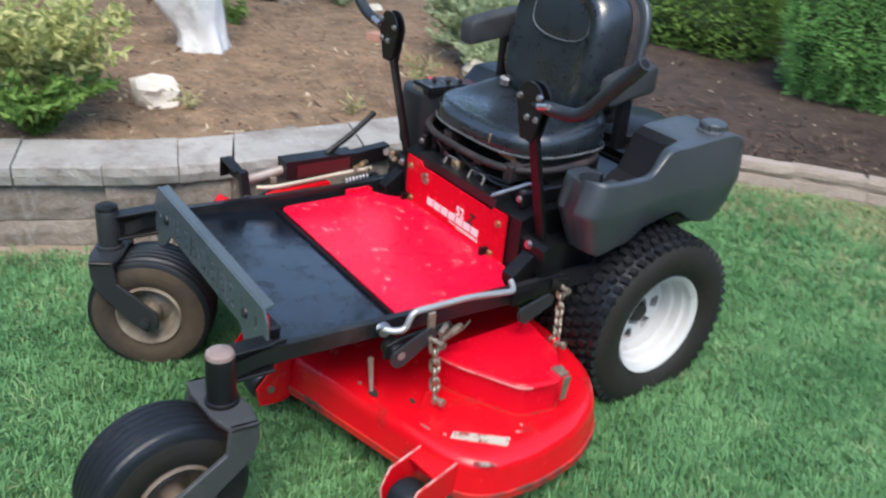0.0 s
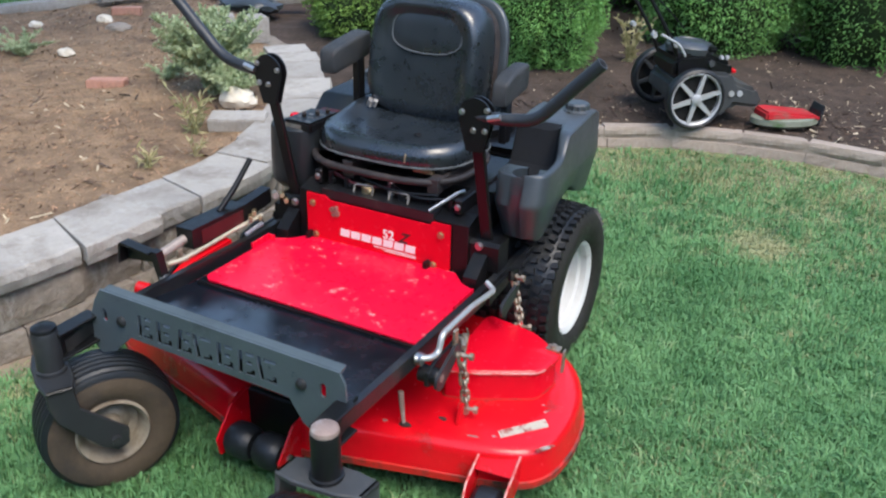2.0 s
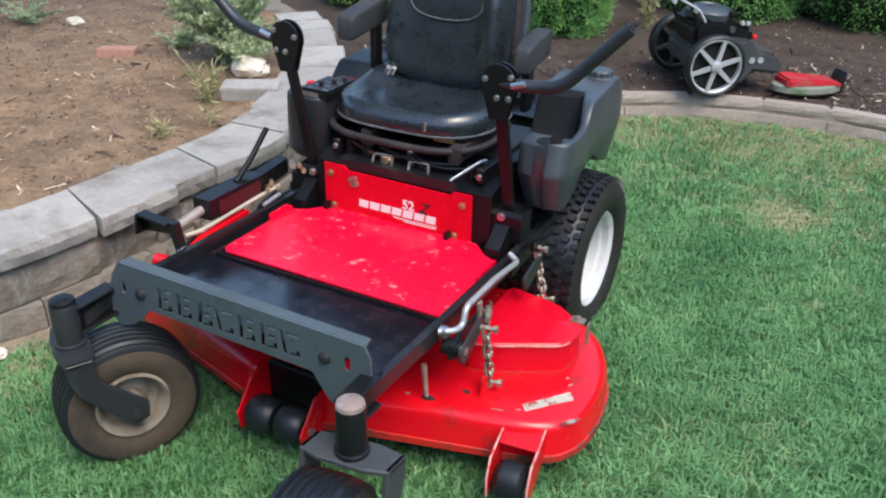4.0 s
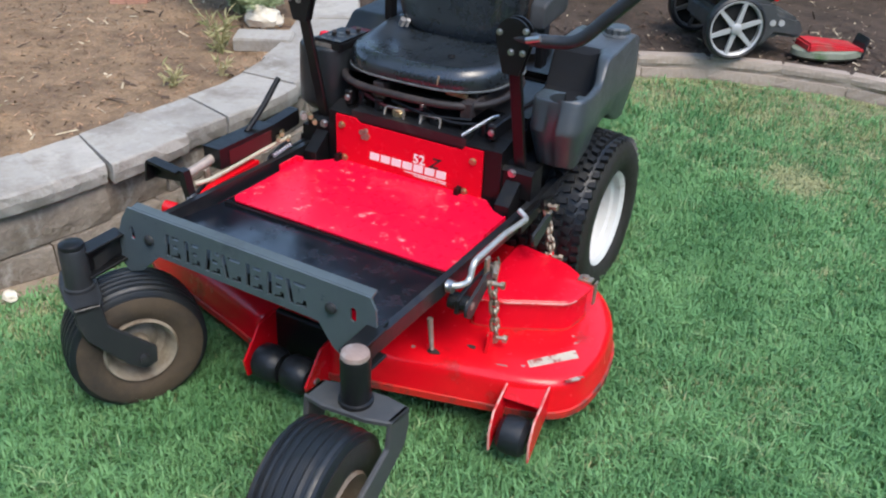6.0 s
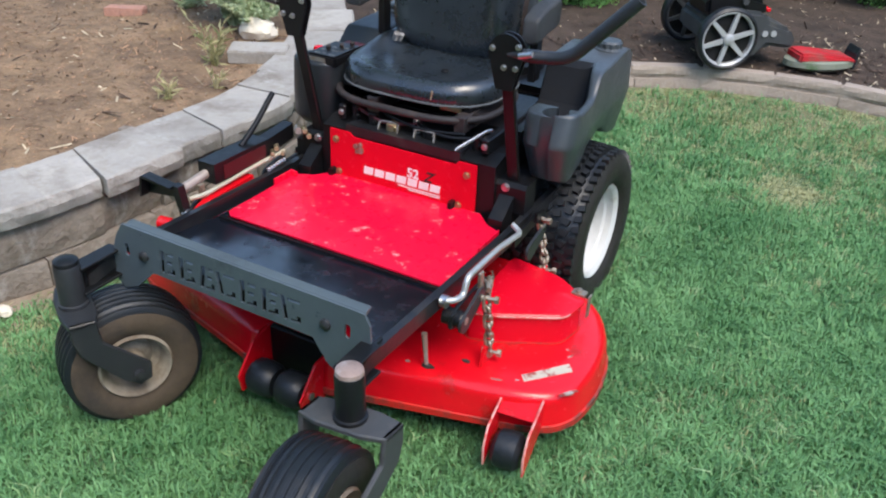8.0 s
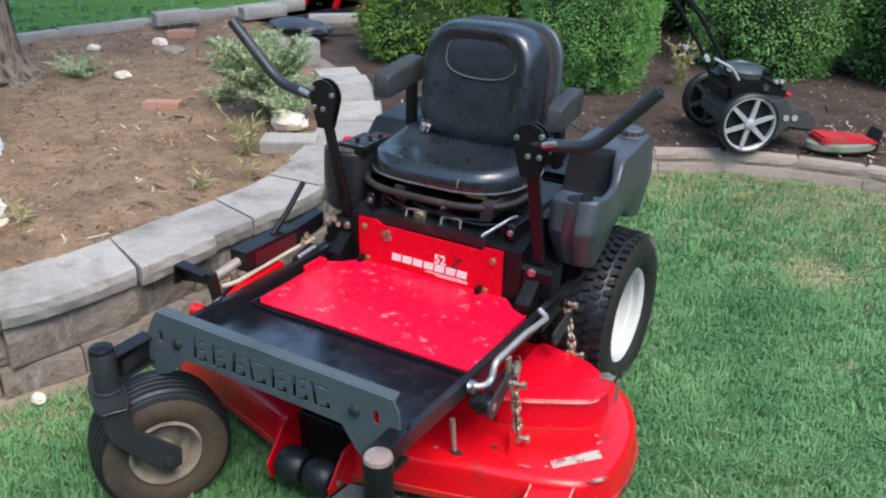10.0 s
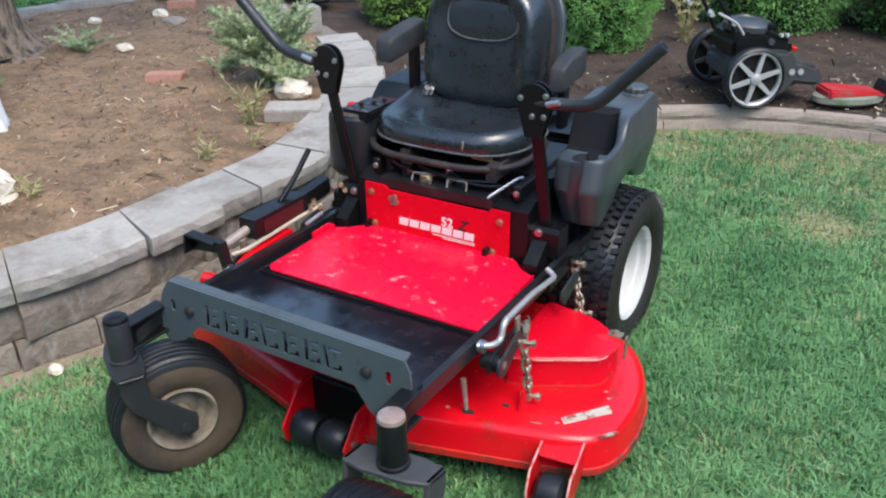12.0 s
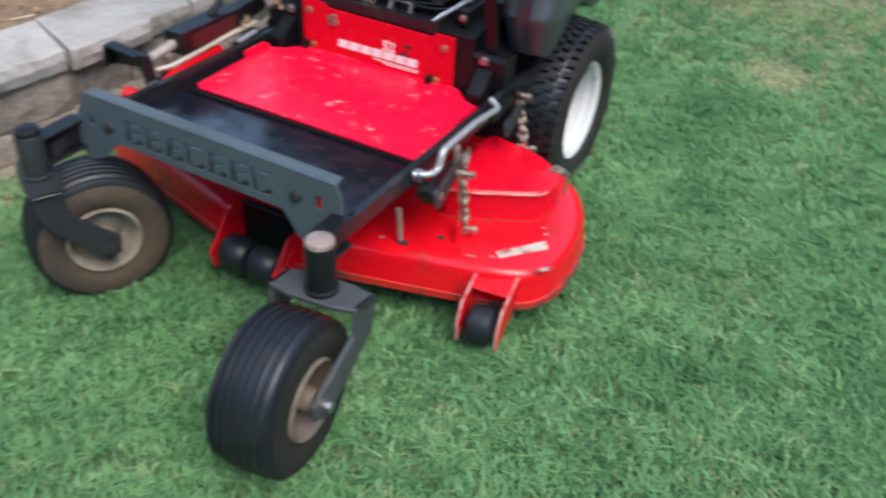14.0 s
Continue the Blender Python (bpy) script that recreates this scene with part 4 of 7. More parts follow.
def rear_wheel(sx):
    cx, cy, cz, R = 0.365 * sx, 0.395, 0.178, 0.268
    m = Matrix.Translation((cx, cy, cz)) @ turned(sx, 0)
    bm = bm_new()
    w = 0.128
    prof = [(0.146, -w * 0.80), (0.166, -w * 0.97), (0.205, -w * 1.02), (0.235, -w), (R - 0.018, -w * 0.86), (R - 0.013, -w * 0.5), (R - 0.011, 0),
            (R - 0.013, w * 0.5), (R - 0.018, w * 0.86), (0.235, w), (0.205, w * 1.02), (0.166, w * 0.97), (0.146, w * 0.80)]
    lathe(bm, prof, m, 56, closed=True)
    tyre = part("rear_tyre", bm, RUBBER, mower, "black rubber turf tyre", smooth=35)
    # turf tread: staggered rows of lugs
    bm = bm_new()
    rows = [(-0.112 + 0.032 * k, 0.023) for k in range(8)]
    for k, (z, wd) in enumerate(rows):
        cnt = 50
        for j in range(cnt):
            a = 2 * math.pi * (j + 0.5 * (k % 2)) / cnt
            rr = R - 0.008 - 0.008 * (abs(z) / 0.112) ** 3
            skew = 0.25 if k % 2 else -0.25
            mm = m @ Matrix.Rotation(a, 4, "Z") @ Matrix.Translation((rr, 0, z)) @ Matrix.Rotation(skew, 4, "X")
            box(bm, (-0.008, -0.0088, -wd / 2 + 0.001), (0.011, 0.0088, wd / 2 - 0.001), mm)
    tread = part("tread", bm, RUBBER_LUG, tyre)
    tread["kind"] = "stuff"
    bm = bm_new()
    lathe(bm, [(0.150, w * 0.82), (0.166, w * 0.97 + 0.003), (0.205, w * 1.02 + 0.003), (0.235, w + 0.003), (0.250, w * 0.92 + 0.002), (0.246, w * 0.86), (0.16, w * 0.84)], m, 48, closed=True)
    part("sidewall", bm, RUBBER_SIDE, tyre, "dusty brown-black sidewall", smooth=60)
    bm = bm_new()
    lathe(bm, [(0.137, 0.106), (0.146, 0.115), (0.152, 0.117), (0.154, 0.112), (0.148, 0.100), (0.1475, 0.082), (0.135, 0.076), (0.134, 0.046), (0.1255, 0.041), (0.124, 0.006), (0.121, 0.002), (0.120, -0.060), (0.114, -0.060),
               (0.115, 0.0), (0.118, 0.006), (0.1195, 0.044), (0.128, 0.050), (0.129, 0.078), (0.137, 0.086)], m, 48, closed=True)
    # disc with slots, set deep
    flat = bm_new()
    loops = [[(0.117 * math.cos(2 * math.pi * j / 48), 0.117 * math.sin(2 * math.pi * j / 48)) for j in range(48)], [(0.022 * math.cos(2 * math.pi * j / 16), 0.022 * math.sin(2 * math.pi * j / 16)) for j in range(16)]]
    for j in range(8):
        a = 2 * math.pi * j / 8
        loops.append([(rr * math.cos(a + da), rr * math.sin(a + da)) for rr, da in ((0.070, -0.10), (0.074, -0.18), (0.100, -0.21), (0.106, -0.14), (0.106, 0.14), (0.100, 0.21), (0.074, 0.18), (0.070, 0.10))])
    edges = []
    for loop in loops:
        vs = [flat.verts.new((x, y, 0.010 - 0.010 * (math.hypot(x, y) < 0.06))) for x, y in loop]
        edges += [flat.edges.new((vs[i], vs[(i + 1) % len(vs)])) for i in range(len(vs))]
    bmesh.ops.triangle_fill(flat, use_beauty=True, use_dissolve=False, edges=edges)
    geo = bmesh.ops.extrude_face_region(flat, geom=list(flat.faces))
    bmesh.ops.translate(flat, vec=(0, 0, -0.006), verts=[v for v in geo["geom"] if isinstance(v, bmesh.types.BMVert)])
    bmesh.ops.transform(flat, matrix=m, verts=flat.verts)
    part("rim_disc", flat, RIM_WHITE, mower, "white slotted wheel disc")
    lathe(bm, [(0.052, 0.004), (0.062, 0.006), (0.055, 0.022), (0.044, 0.022)], m, 24, closed=True)
    rim = part("rear_rim", bm, RIM_WHITE, mower, "white painted steel rim", smooth=35)
    bm = bm_new()
    lathe(bm, [(0.001, -0.02), (0.034, -0.02), (0.034, 0.028), (0.028, 0.038), (0.001, 0.038)], m, 20)
    part("hub", bm, FRAME_PAINT, mower, smooth=40)
    # black disc painting the shade seen through the rim's slots
    bm = bm_new()
    rod(bm, m @ Vector((0, 0, -0.07)), m @ Vector((0, 0, -0.060)), 0.14, n=32)
    part("brake_drum", bm, HOLE, mower)
    for j in range(5):
        a = 2 * math.pi * j / 5
        bolt(mower, m @ Vector((0.046 * math.cos(a), 0.046 * math.sin(a), 0.010)), m.to_3x3() @ Vector((0, 0, 1)), 0.008, 0.012, name="wheel_nut")


for s in (1, -1):
    rear_wheel(s)


def caster(px, py, ax, trail, steer):
    """A front caster: post at (px, py), axle along ax, wheel set off from the post by trail."""
    ax = Vector((*ax, 0)).normalized()
    tr = Vector((*trail, 0))
    R, w, cz = 0.174, 0.076, 0.126
    c = Vector((px, py, cz)) + tr
    m = Matrix.Translation(c) @ turned(ax.x, ax.y)
    wheel = bm_new()
    prof = [(0.101, -w * 0.78), (0.115, -w * 0.98), (0.134, -w), (R - 0.012, -w * 0.86)]
    for g in range(7):
        z = (-0.78 + 1.56 * g / 6) * w
        rr = R - 0.003 - 0.010 * (abs(z) / w) ** 2.5
        prof += [(rr - 0.004, z - 0.0055), (rr, z - 0.0035), (rr, z + 0.0035), (rr - 0.004, z + 0.0055)]
    prof += [(R - 0.012, w * 0.86), (0.134, w), (0.115, w * 0.98), (0.101, w * 0.78)]
    lathe(wheel, prof, m, 48, closed=True)
    tyre = part("caster_tyre", wheel, RUBBER, mower, "ribbed black rubber caster tyre", smooth=50)
    for sgn in (1, -1):
        bm = bm_new()
        lathe(bm, [(0.084, sgn * w * 0.80), (0.106, sgn * (w * 0.98 + 0.002)), (0.134, sgn * (w + 0.002)), (0.152, sgn * (w * 0.93 + 0.002)), (0.149, sgn * w * 0.85), (0.11, sgn * w * 0.8)], m, 40, closed=True)
        part("sidewall", bm, RUBBER_SIDE if steer else RUBBER_DIRTY, tyre, "dusty black sidewall" if steer else "mud-browned sidewall", smooth=60)
    bm = bm_new()
    for sgn in (1, -1):
        lathe(bm, [(0.070, sgn * w * 0.55), (0.078, sgn * w * 0.90), (0.085, sgn * w * 1.0), (0.090, sgn * w * 0.90), (0.081, sgn * w * 0.42), (0.052, sgn * w * 0.22), (0.030, sgn * w * 0.40), (0.030, sgn * w * 0.04), (0.068, sgn * w * 0.18)], m, 40, closed=True)
    lathe(bm, [(0.001, -w * 1.02), (0.026, -w * 1.02), (0.030, -w * 0.5), (0.030, w * 0.5), (0.026, w * 1.02), (0.001, w * 1.02)], m, 20)
    part("caster_rim", bm, RIM_BROWN if steer else RIM_DIRTY, mower, "muddy brown steel rim" if steer else "dirty pale steel rim", smooth=40)
    # yoke over the wheel and its two legs
    top = cz + R - 0.010
    fork = bm_new()
    t = tr.normalized()
    f = Matrix((( ax.x, t.x, 0, px), (ax.y, t.y, 0, py), (0, 0, 1, 0), (0, 0, 0, 1)))
    half = w + 0.024
    L = tr.length
    prism(fork, [(-half, -0.030), (-half, 0.030), (-0.05, 0.042), (0.05, 0.042), (half, 0.030), (half, -0.030), (0.042, -0.042), (-0.042, -0.042)], "z", top, top + 0.014, f)
    for sgn in (1, -1):
        x0, x1 = sgn * (half - 0.012), sgn * half
        prism(fork, [(-0.030, top + 0.014), (0.030, top + 0.014), (0.038, top - 0.05), (L + 0.034, cz + 0.02), (L + 0.030, cz - 0.024), (L, cz - 0.036), (L - 0.034, cz - 0.012), (-0.016, top - 0.075), (-0.030, top - 0.03)],
              "x", min(x0, x1), max(x0, x1), f)
    soften(fork, 0.003)
    forkob = part("caster_fork", fork, FORK_GREY if steer else FORK_PAINT, mower, "dark grey steel fork")
    bm = bm_new()
    e = half + 0.006
    rod(bm, c - ax * e, c + ax * e, 0.012, n=14)
    for sgn in (1, -1):
        rod(bm, c + ax * sgn * e, c + ax * sgn * (e + 0.008), 0.013, n=6)
    part("axle_bolt", bm, STEEL if steer else FORK_PAINT, forkob)
    # post in its sleeve
    bm = bm_new()
    lathe(bm, [(0.001, top + 0.012), (0.036, top + 0.012), (0.036, top + 0.022), (0.031, top + 0.024), (0.031, 0.408), (0.028, 0.414), (0.001, 0.414)], Matrix.Translation((px, py, 0)), 24)
    part("caster_post", bm, FRAME_PAINT if steer else FORK_PAINT, mower, smooth=40)
    bm = bm_new()
    lathe(bm, [(0.001, 0.413), (0.028, 0.413), (0.030, 0.416), (0.028, 0.424), (0.020, 0.429), (0.001, 0.430)], Matrix.Translation((px, py, 0)), 24)
    part("post_cap", bm, RUST if steer else FRAME_PAINT, mower, smooth=40)
    # bracket that ties the post to the frame
    bm = bm_new()
    sx = 1 if px > 0 else -1
    x0, x1 = sorted((sx * 0.368, sx * 0.376))
    box(bm, (x0, py + 0.012, 0.338), (x1, -0.70, 0.396))
    x0, x1 = sorted((sx * 0.350, sx * 0.394))
    for z in (0.330, 0.396):
        box(bm, (x0, py + 0.012, z), (x1, -0.735, z + 0.008))
    soften(bm, 0.002)
    part("post_bracket", bm, FRAME_PAINT, mower)


caster(0.400, -0.858, (1.0, 0.10), (-0.012, -0.130), True)
caster(-0.385, -0.868, (0.86, -0.51), (0.050, 0.092), False)


# frame rails, cross tube
for s in (1, -1):
    bm = bm_new()
    x0, x1 = sorted((s * 0.366, s * 0.385))
    prism(bm, [(-0.83, 0.335), (-0.83, 0.372), (-0.76, 0.388), (-0.10, 0.370), (0.55, 0.375), (0.55, 0.325), (-0.10, 0.325), (-0.76, 0.350)], "x", x0, x1)
    soften(bm, 0.004)
    part("frame_rail", bm, RAIL_PAINT, mower)
bm = bm_new()
box(bm, (-0.345, -0.735, 0.375), (0.345, -0.70, 0.41))
soften(bm, 0.004)
part("cross_tube", bm, FRAME_PAINT, mower)

# foot pan, sunk between the rails, with its low lip
bm = bm_new()
prism(bm, [(-0.715, 0.372), (-0.40, 0.335), (0.02, 0.318), (0.02, 0.308), (-0.40, 0.325), (-0.715, 0.362)], "x", -0.365, 0.365)
part("foot_pan", bm, BLACK_PAN, mower, "glossy black steel foot pan")
bm = bm_new()
prism(bm, [(-0.322, -0.389), (0.345, -0.395), (0.345, -0.075), (0.30, -0.055), (0.25, -0.005), (-0.25, -0.005), (-0.29, -0.055), (-0.340, -0.080), (-0.340, -0.372)], "z", 0.345, 0.350)
soften(bm, 0.002)
box(bm, (-0.3470, -0.170, 0.345), (-0.3415, -0.088, 0.366))
box(bm, (-0.3415, -0.094, 0.345), (-0.322, -0.088, 0.366))
box(bm, (0.3455, -0.20, 0.345), (0.3495, -0.085, 0.362))
floor_plate = part("floor_plate", bm, RED_MAT, mower, "bright red steel floor plate with scuffs")
bm = bm_new()
box(bm, (-0.350, -0.402, 0.325), (0.345, -0.392, 0.343))
part("plate_edge", bm, BLACK, floor_plate)


# front plate with a row of cut-out shapes
def plate_front():
    return [(-0.324, 0.482), (0.360, 0.473), (0.374, 0.446), (0.376, 0.400), (0.360, 0.350), (0.328, 0.318), (0.281, 0.300), (0.262, 0.312), (0.226, 0.366), (0.203, 0.367), (-0.240, 0.374), (-0.300, 0.318), (-0.345, 0.300), (-0.372, 0.322), (-0.378, 0.376), (-0.348, 0.446)]


def sheet_with_holes(name, outline, holes, y0, y1, material, parent, label=""):
    """A thin upright sheet in x and z whose holes go right through it: filled as a flat web, then thickened."""
    bm = bm_new()
    edges = []
    for loop in [outline] + holes:
        vs = [bm.verts.new((x, y0, z)) for x, z in loop]
        edges += [bm.edges.new((vs[i], vs[(i + 1) % len(vs)])) for i in range(len(vs))]
    bmesh.ops.triangle_fill(bm, use_beauty=True, use_dissolve=False, edges=edges)
    geo = bmesh.ops.extrude_face_region(bm, geom=list(bm.faces))
    bmesh.ops.translate(bm, vec=(0, y1 - y0, 0), verts=[v for v in geo["geom"] if isinstance(v, bmesh.types.BMVert)])
    return part(name, bm, material, parent, label)


def slot(x, z, w, h, n=6):
    out = []
    for j in range(2 * n):
        a = math.pi * (j / n)
        out.append((x + w * math.cos(a), z + (h if math.sin(a) >= 0 and j < n else -h) + w * math.sin(a)))
    return out


holes = [slot(-0.318, 0.415, 0.008, 0.010), slot(0.318, 0.415, 0.008, 0.010)]
# seven open brackets and bars where the maker's sign is cut
for i in range(7):
    x = -0.214 + i * 0.0605
    lean = (0.006, 0.004, 0.012, -0.008, 0.003, 0.003, -0.008)[i]
    holes.append([(x, 0.386), (x + 0.013, 0.386), (x + 0.013 + lean, 0.447), (x + lean, 0.447)])
    holes.append([(x + 0.019, 0.387), (x + 0.047, 0.387), (x + 0.047, 0.405), (x + 0.037, 0.405), (x + 0.036, 0.395), (x + 0.020, 0.395)])
    holes.append([(x + 0.021 + lean, 0.438), (x + 0.046, 0.438), (x + 0.048, 0.446), (x + 0.022 + lean, 0.446)])
    if i not in (3, 6):
        holes.append([(x + 0.024, 0.415), (x + 0.040, 0.415), (x + 0.041, 0.424), (x + 0.025, 0.424)])
front = sheet_with_holes("front_plate", plate_front(), holes, -0.747, -0.741, GREY_PAINT, mower, "dark grey steel front plate with cut-out shapes")
for s in (1, -1):
    bm = bm_new()
    lathe(bm, [(0.001, 0), (0.014, 0), (0.0135, 0.005), (0.009, 0.009), (0.001, 0.0095)], Matrix.Translation((0.262 * s, -0.747, 0.413)) @ turned(0, -1), 16)
    part("carriage_bolt", bm, FORK_PAINT, front, smooth=40)
bm = bm_new()
prism(bm, [(-0.747, 0.474), (-0.741, 0.480), (-0.722, 0.484), (-0.722, 0.479), (-0.739, 0.473)], "x", -0.320, 0.356, Matrix.Rotation(radians(0.7), 4, "Y"))
part("top_lip", bm, GREY_PAINT, front)

# red front panel with its print and bolts
bm = bm_new()
prism(bm, [(-0.258, 0.345), (-0.258, 0.492), (-0.19, 0.492), (-0.175, 0.480), (0.165, 0.478), (0.175, 0.490), (0.232, 0.490), (0.232, 0.335), (0.178, 0.335), (0.178, 0.350), (-0.215, 0.350), (-0.215, 0.345)], "y", -0.006, 0.0)
soften(bm, 0.0015)
panel = part("front_panel", bm, RED, mower, "bright red steel panel below the seat")
for x, z in ((-0.236, 0.462), (0.203, 0.455), (0.180, 0.357), (-0.228, 0.360)):
    bolt(panel, (x, -0.006, z), (0, -1, 0), 0.008, 0.008, BRASS)
bm = bm_new()
for i in range(7):
    x = -0.139 + i * 0.0376
    prism(bm, [(x, 0.376), (x + 0.032, 0.376), (x + 0.035, 0.399), (x + 0.003, 0.399)], "y", -0.0075, -0.0062)
for i, (a, z) in enumerate(((-0.020, 0.3695), (0.015, 0.3635))):
    prism(bm, [(a, z - 0.0025), (0.122, z - 0.0025), (0.122, z), (a, z)], "y", -0.0075, -0.0062)
part("print", bm, WHITE_INK, panel, "white printed marks")


def lettering(body, x, z, size, y, material, parent, shear=0.0):
    """Printed characters in Blender's own font, upright on a sheet that faces -y."""
    cu = bpy.data.curves.new("lettering", "FONT")
    cu.body, cu.size, cu.shear, cu.extrude, cu.offset = body, size, shear, 0.0006, 0.0008
    ob = bpy.data.objects.new("lettering", cu)
    me = bpy.data.meshes.new_from_object(ob)
    bpy.data.objects.remove(ob)
    b = bm_new()
    b.from_mesh(me)
    bpy.data.meshes.remove(me)
    bmesh.ops.transform(b, matrix=Matrix.Translation((x, y, z)) @ Matrix.Rotation(radians(90), 4, "X"), verts=b.verts)
    return part("lettering", b, material, parent)


lettering("52", 0.010, 0.4030, 0.040, -0.0068, WHITE_INK, panel)
lettering("Z", 0.064, 0.4025, 0.044, -0.0068, BLACK_INK, panel, 0.4)
bm = bm_new()
for x, z, r in ((-0.165, 0.455, 0.008), (-0.150, 0.462, 0.007), (-0.148, 0.445, 0.010), (-0.160, 0.440, 0.006)):
    rod(bm, (x, -0.006, z), (x, -0.012, z), r, n=10)
part("key_switch", bm, CHAIN, panel, "dull key switch")
# hooks that hold the panel
bm = bm_new()
for x in (-0.245, 0.165):
    bm = bm_new()
    prism(bm, [(x - 0.006, 0.325), (x + 0.05, 0.325), (x + 0.05, 0.345), (x + 0.006, 0.345), (x + 0.006, 0.37), (x - 0.006, 0.37)], "y", -0.03, -0.004)
    soften(bm, 0.002)
    part("panel_hook", bm, BLACK, mower)

# body behind the panel, and the console under the seat
bm = bm_new()
prism(bm, [(0.003, 0.31), (0.003, 0.495), (0.06, 0.512), (0.16, 0.512), (0.16, 0.545), (0.45, 0.545), (0.45, 0.31)], "x", -0.29, 0.285)
soften(bm, 0.006, 2)
part("body", bm, BLACK, mower, "black steel body under the seat")
for s, x1, z1 in ((-1, 0.40, 0.42), (1, 0.345, 0.44)):
    bm = bm_new()
    prism(bm, [(s * 0.29, 0.012), (s * x1, 0.015), (s * x1, 0.55), (s * 0.29, 0.55)], "z", 0.31, z1)
    soften(bm, 0.004)
    part("side_plate", bm, BLACK, mower)


# deck shell: flat top, rounded ends, skirt
def deck_outline(grow=0.0):
    right = [(0.0, -0.515), (0.100, -0.515), (0.104, -0.572), (0.19, -0.545), (0.60, -0.440), (0.665, -0.405), (0.700, -0.345), (0.712, -0.23), (0.690, -0.09), (0.630, 0.022), (0.530, 0.098), (0.38, 0.135), (0.0, 0.15)]
    left = [(-x, y) for x, y in right[-2:0:-1]]
    pts = [Vector(p) for p in right + left]
    c = Vector((0, -0.22))
    return [p + (p - c).normalized() * grow for p in rounded(pts, 0.05, 3) for p in [Vector(p)]]


bm = bm_new()
rings = []
for grow, z in ((-0.30, 0.156), (-0.050, 0.1545), (-0.030, 0.152), (-0.016, 0.1475), (-0.007, 0.141), (-0.001, 0.132), (0.002, 0.120), (0.004, 0.090), (0.006, 0.086), (0.008, 0.045), (0.004, 0.042), (-0.004, 0.045), (-0.006, 0.135)):
    rings.append([(p.x, p.y, z) for p in deck_outline(grow)])
loft(bm, rings)
deck = part("deck_shell", bm, RED_WORN, mower, "red steel cutting deck with scraped edges", smooth=40)
# stiffening strip round the skirt foot
bm = bm_new()
a = deck_outline(0.006)
b = deck_outline(0.012)
loft(bm, [[(p.x, p.y, 0.066) for p in a], [(p.x, p.y, 0.064) for p in b], [(p.x, p.y, 0.046) for p in b], [(p.x, p.y, 0.044) for p in a]], cap=False)
part("skirt_strip", bm, SCRAPED, deck, "red strip scraped to bare metal")


def belt_cover(s):
    bm = bm_new()
    base = rounded([(s * 0.37, -0.315), (s * 0.45, -0.290), (s * 0.600, -0.205), (s * 0.618, -0.10), (s * 0.52, -0.03), (s * 0.36, 0.0)], 0.025, 3)
    c = Vector((s * 0.47, -0.15))
    rr = []
    for k, z in ((0.97, 0.150), (0.965, 0.228), (0.97, 0.232), (1.02, 0.233), (1.02, 0.239), (0.97, 0.245), (0.5, 0.250)):
        rr.append([(c.x + (p[0] - c.x) * k, c.y + (p[1] - c.y) * k, z) for p in base])
    loft(bm, rr)
    cover = part("belt_cover", bm, RED, deck, "red steel belt cover", smooth=35)
    # thin dark tube painting the contact shade where cover meets deck
    bm = bm_new()
    foot = [Vector((c.x + (p[0] - c.x) * 0.985, c.y + (p[1] - c.y) * 0.985, 0.1575)) for p in base]
    tube(bm, foot + [foot[0]], 0.0024, 6)
    part("dirt_seam", bm, SCRAPED, cover, "dark line painting the shade along the foot of the cover", smooth=60)
    # pale strip: worn paint, with the edge's highlight put into its colour
    bm = bm_new()
    edge = [Vector((c.x + (p[0] - c.x) * 1.022, c.y + (p[1] - c.y) * 1.022, 0.2385)) for p in base[:12]]
    tube(bm, edge, 0.0022, 6)
    part("worn_edge", bm, WORN_EDGE, cover, "pale edge of bare metal with a highlight in its colour", smooth=60)
    return cover


for s in (1, -1):
    belt_cover(s)
bm = bm_new()
prism(bm, [(0.565, -0.372), (0.582, -0.392), (0.668, -0.292), (0.648, -0.268)], "z", 0.1535, 0.1555)
part("sticker", bm, DECAL, deck, "worn pale warning sticker")


def roller(x, y, z, way, n=1):
    """An anti-scalp roller between two red cheeks."""
    w = Vector((*way, 0)).normalized()
    up = Vector((w.y, -w.x, 0))
    f = Matrix(((w.x, up.x, 0, x), (w.y, up.y, 0, y), (0, 0, 1, z), (0, 0, 0, 1)))
    bm = bm_new()
    for sgn in (1, -1):
        x0, x1 = sorted((sgn * 0.046, sgn * 0.052))
        prism(bm, [(0.050, -0.055), (0.055, 0.0), (0.030, 0.045), (-0.085, 0.075), (-0.085, 0.0)], "x", x0, x1, f)
    prism(bm, [(-0.080, 0.068), (-0.02, 0.054), (-0.02, 0.049), (-0.080, 0.062)], "x", -0.0455, 0.0455, f)
    soften(bm, 0.002)
    br = part("roller_bracket", bm, RED_WORN, deck, "red bracket of the anti-scalp roller")
    for sgn in (1, -1):
        bm = bm_new()
        tube(bm, [f @ Vector((sgn * 0.049, a, b)) for a, b in ((0.050, -0.055), (0.055, 0.0), (0.030, 0.045), (-0.02, 0.0585), (-0.080, 0.074))], 0.0030, 6)
        part("worn_edge", bm, WORN_EDGE, br, "pale edge of bare metal with a highlight in its colour", smooth=60)
    for k in range(n):
        bm = bm_new()
        o = (k - (n - 1) / 2) * 0.062
        lathe(bm, [(0.012, -0.036), (0.034, -0.036), (0.046, -0.024), (0.048, 0.0), (0.046, 0.024), (0.034, 0.036), (0.012, 0.036)], f @ Matrix.Translation((o, 0.012, -0.022)) @ turned(1, 0), 24, closed=True)
        part("roller", bm, RUBBER, br, "scuffed black plastic roller", smooth=40)


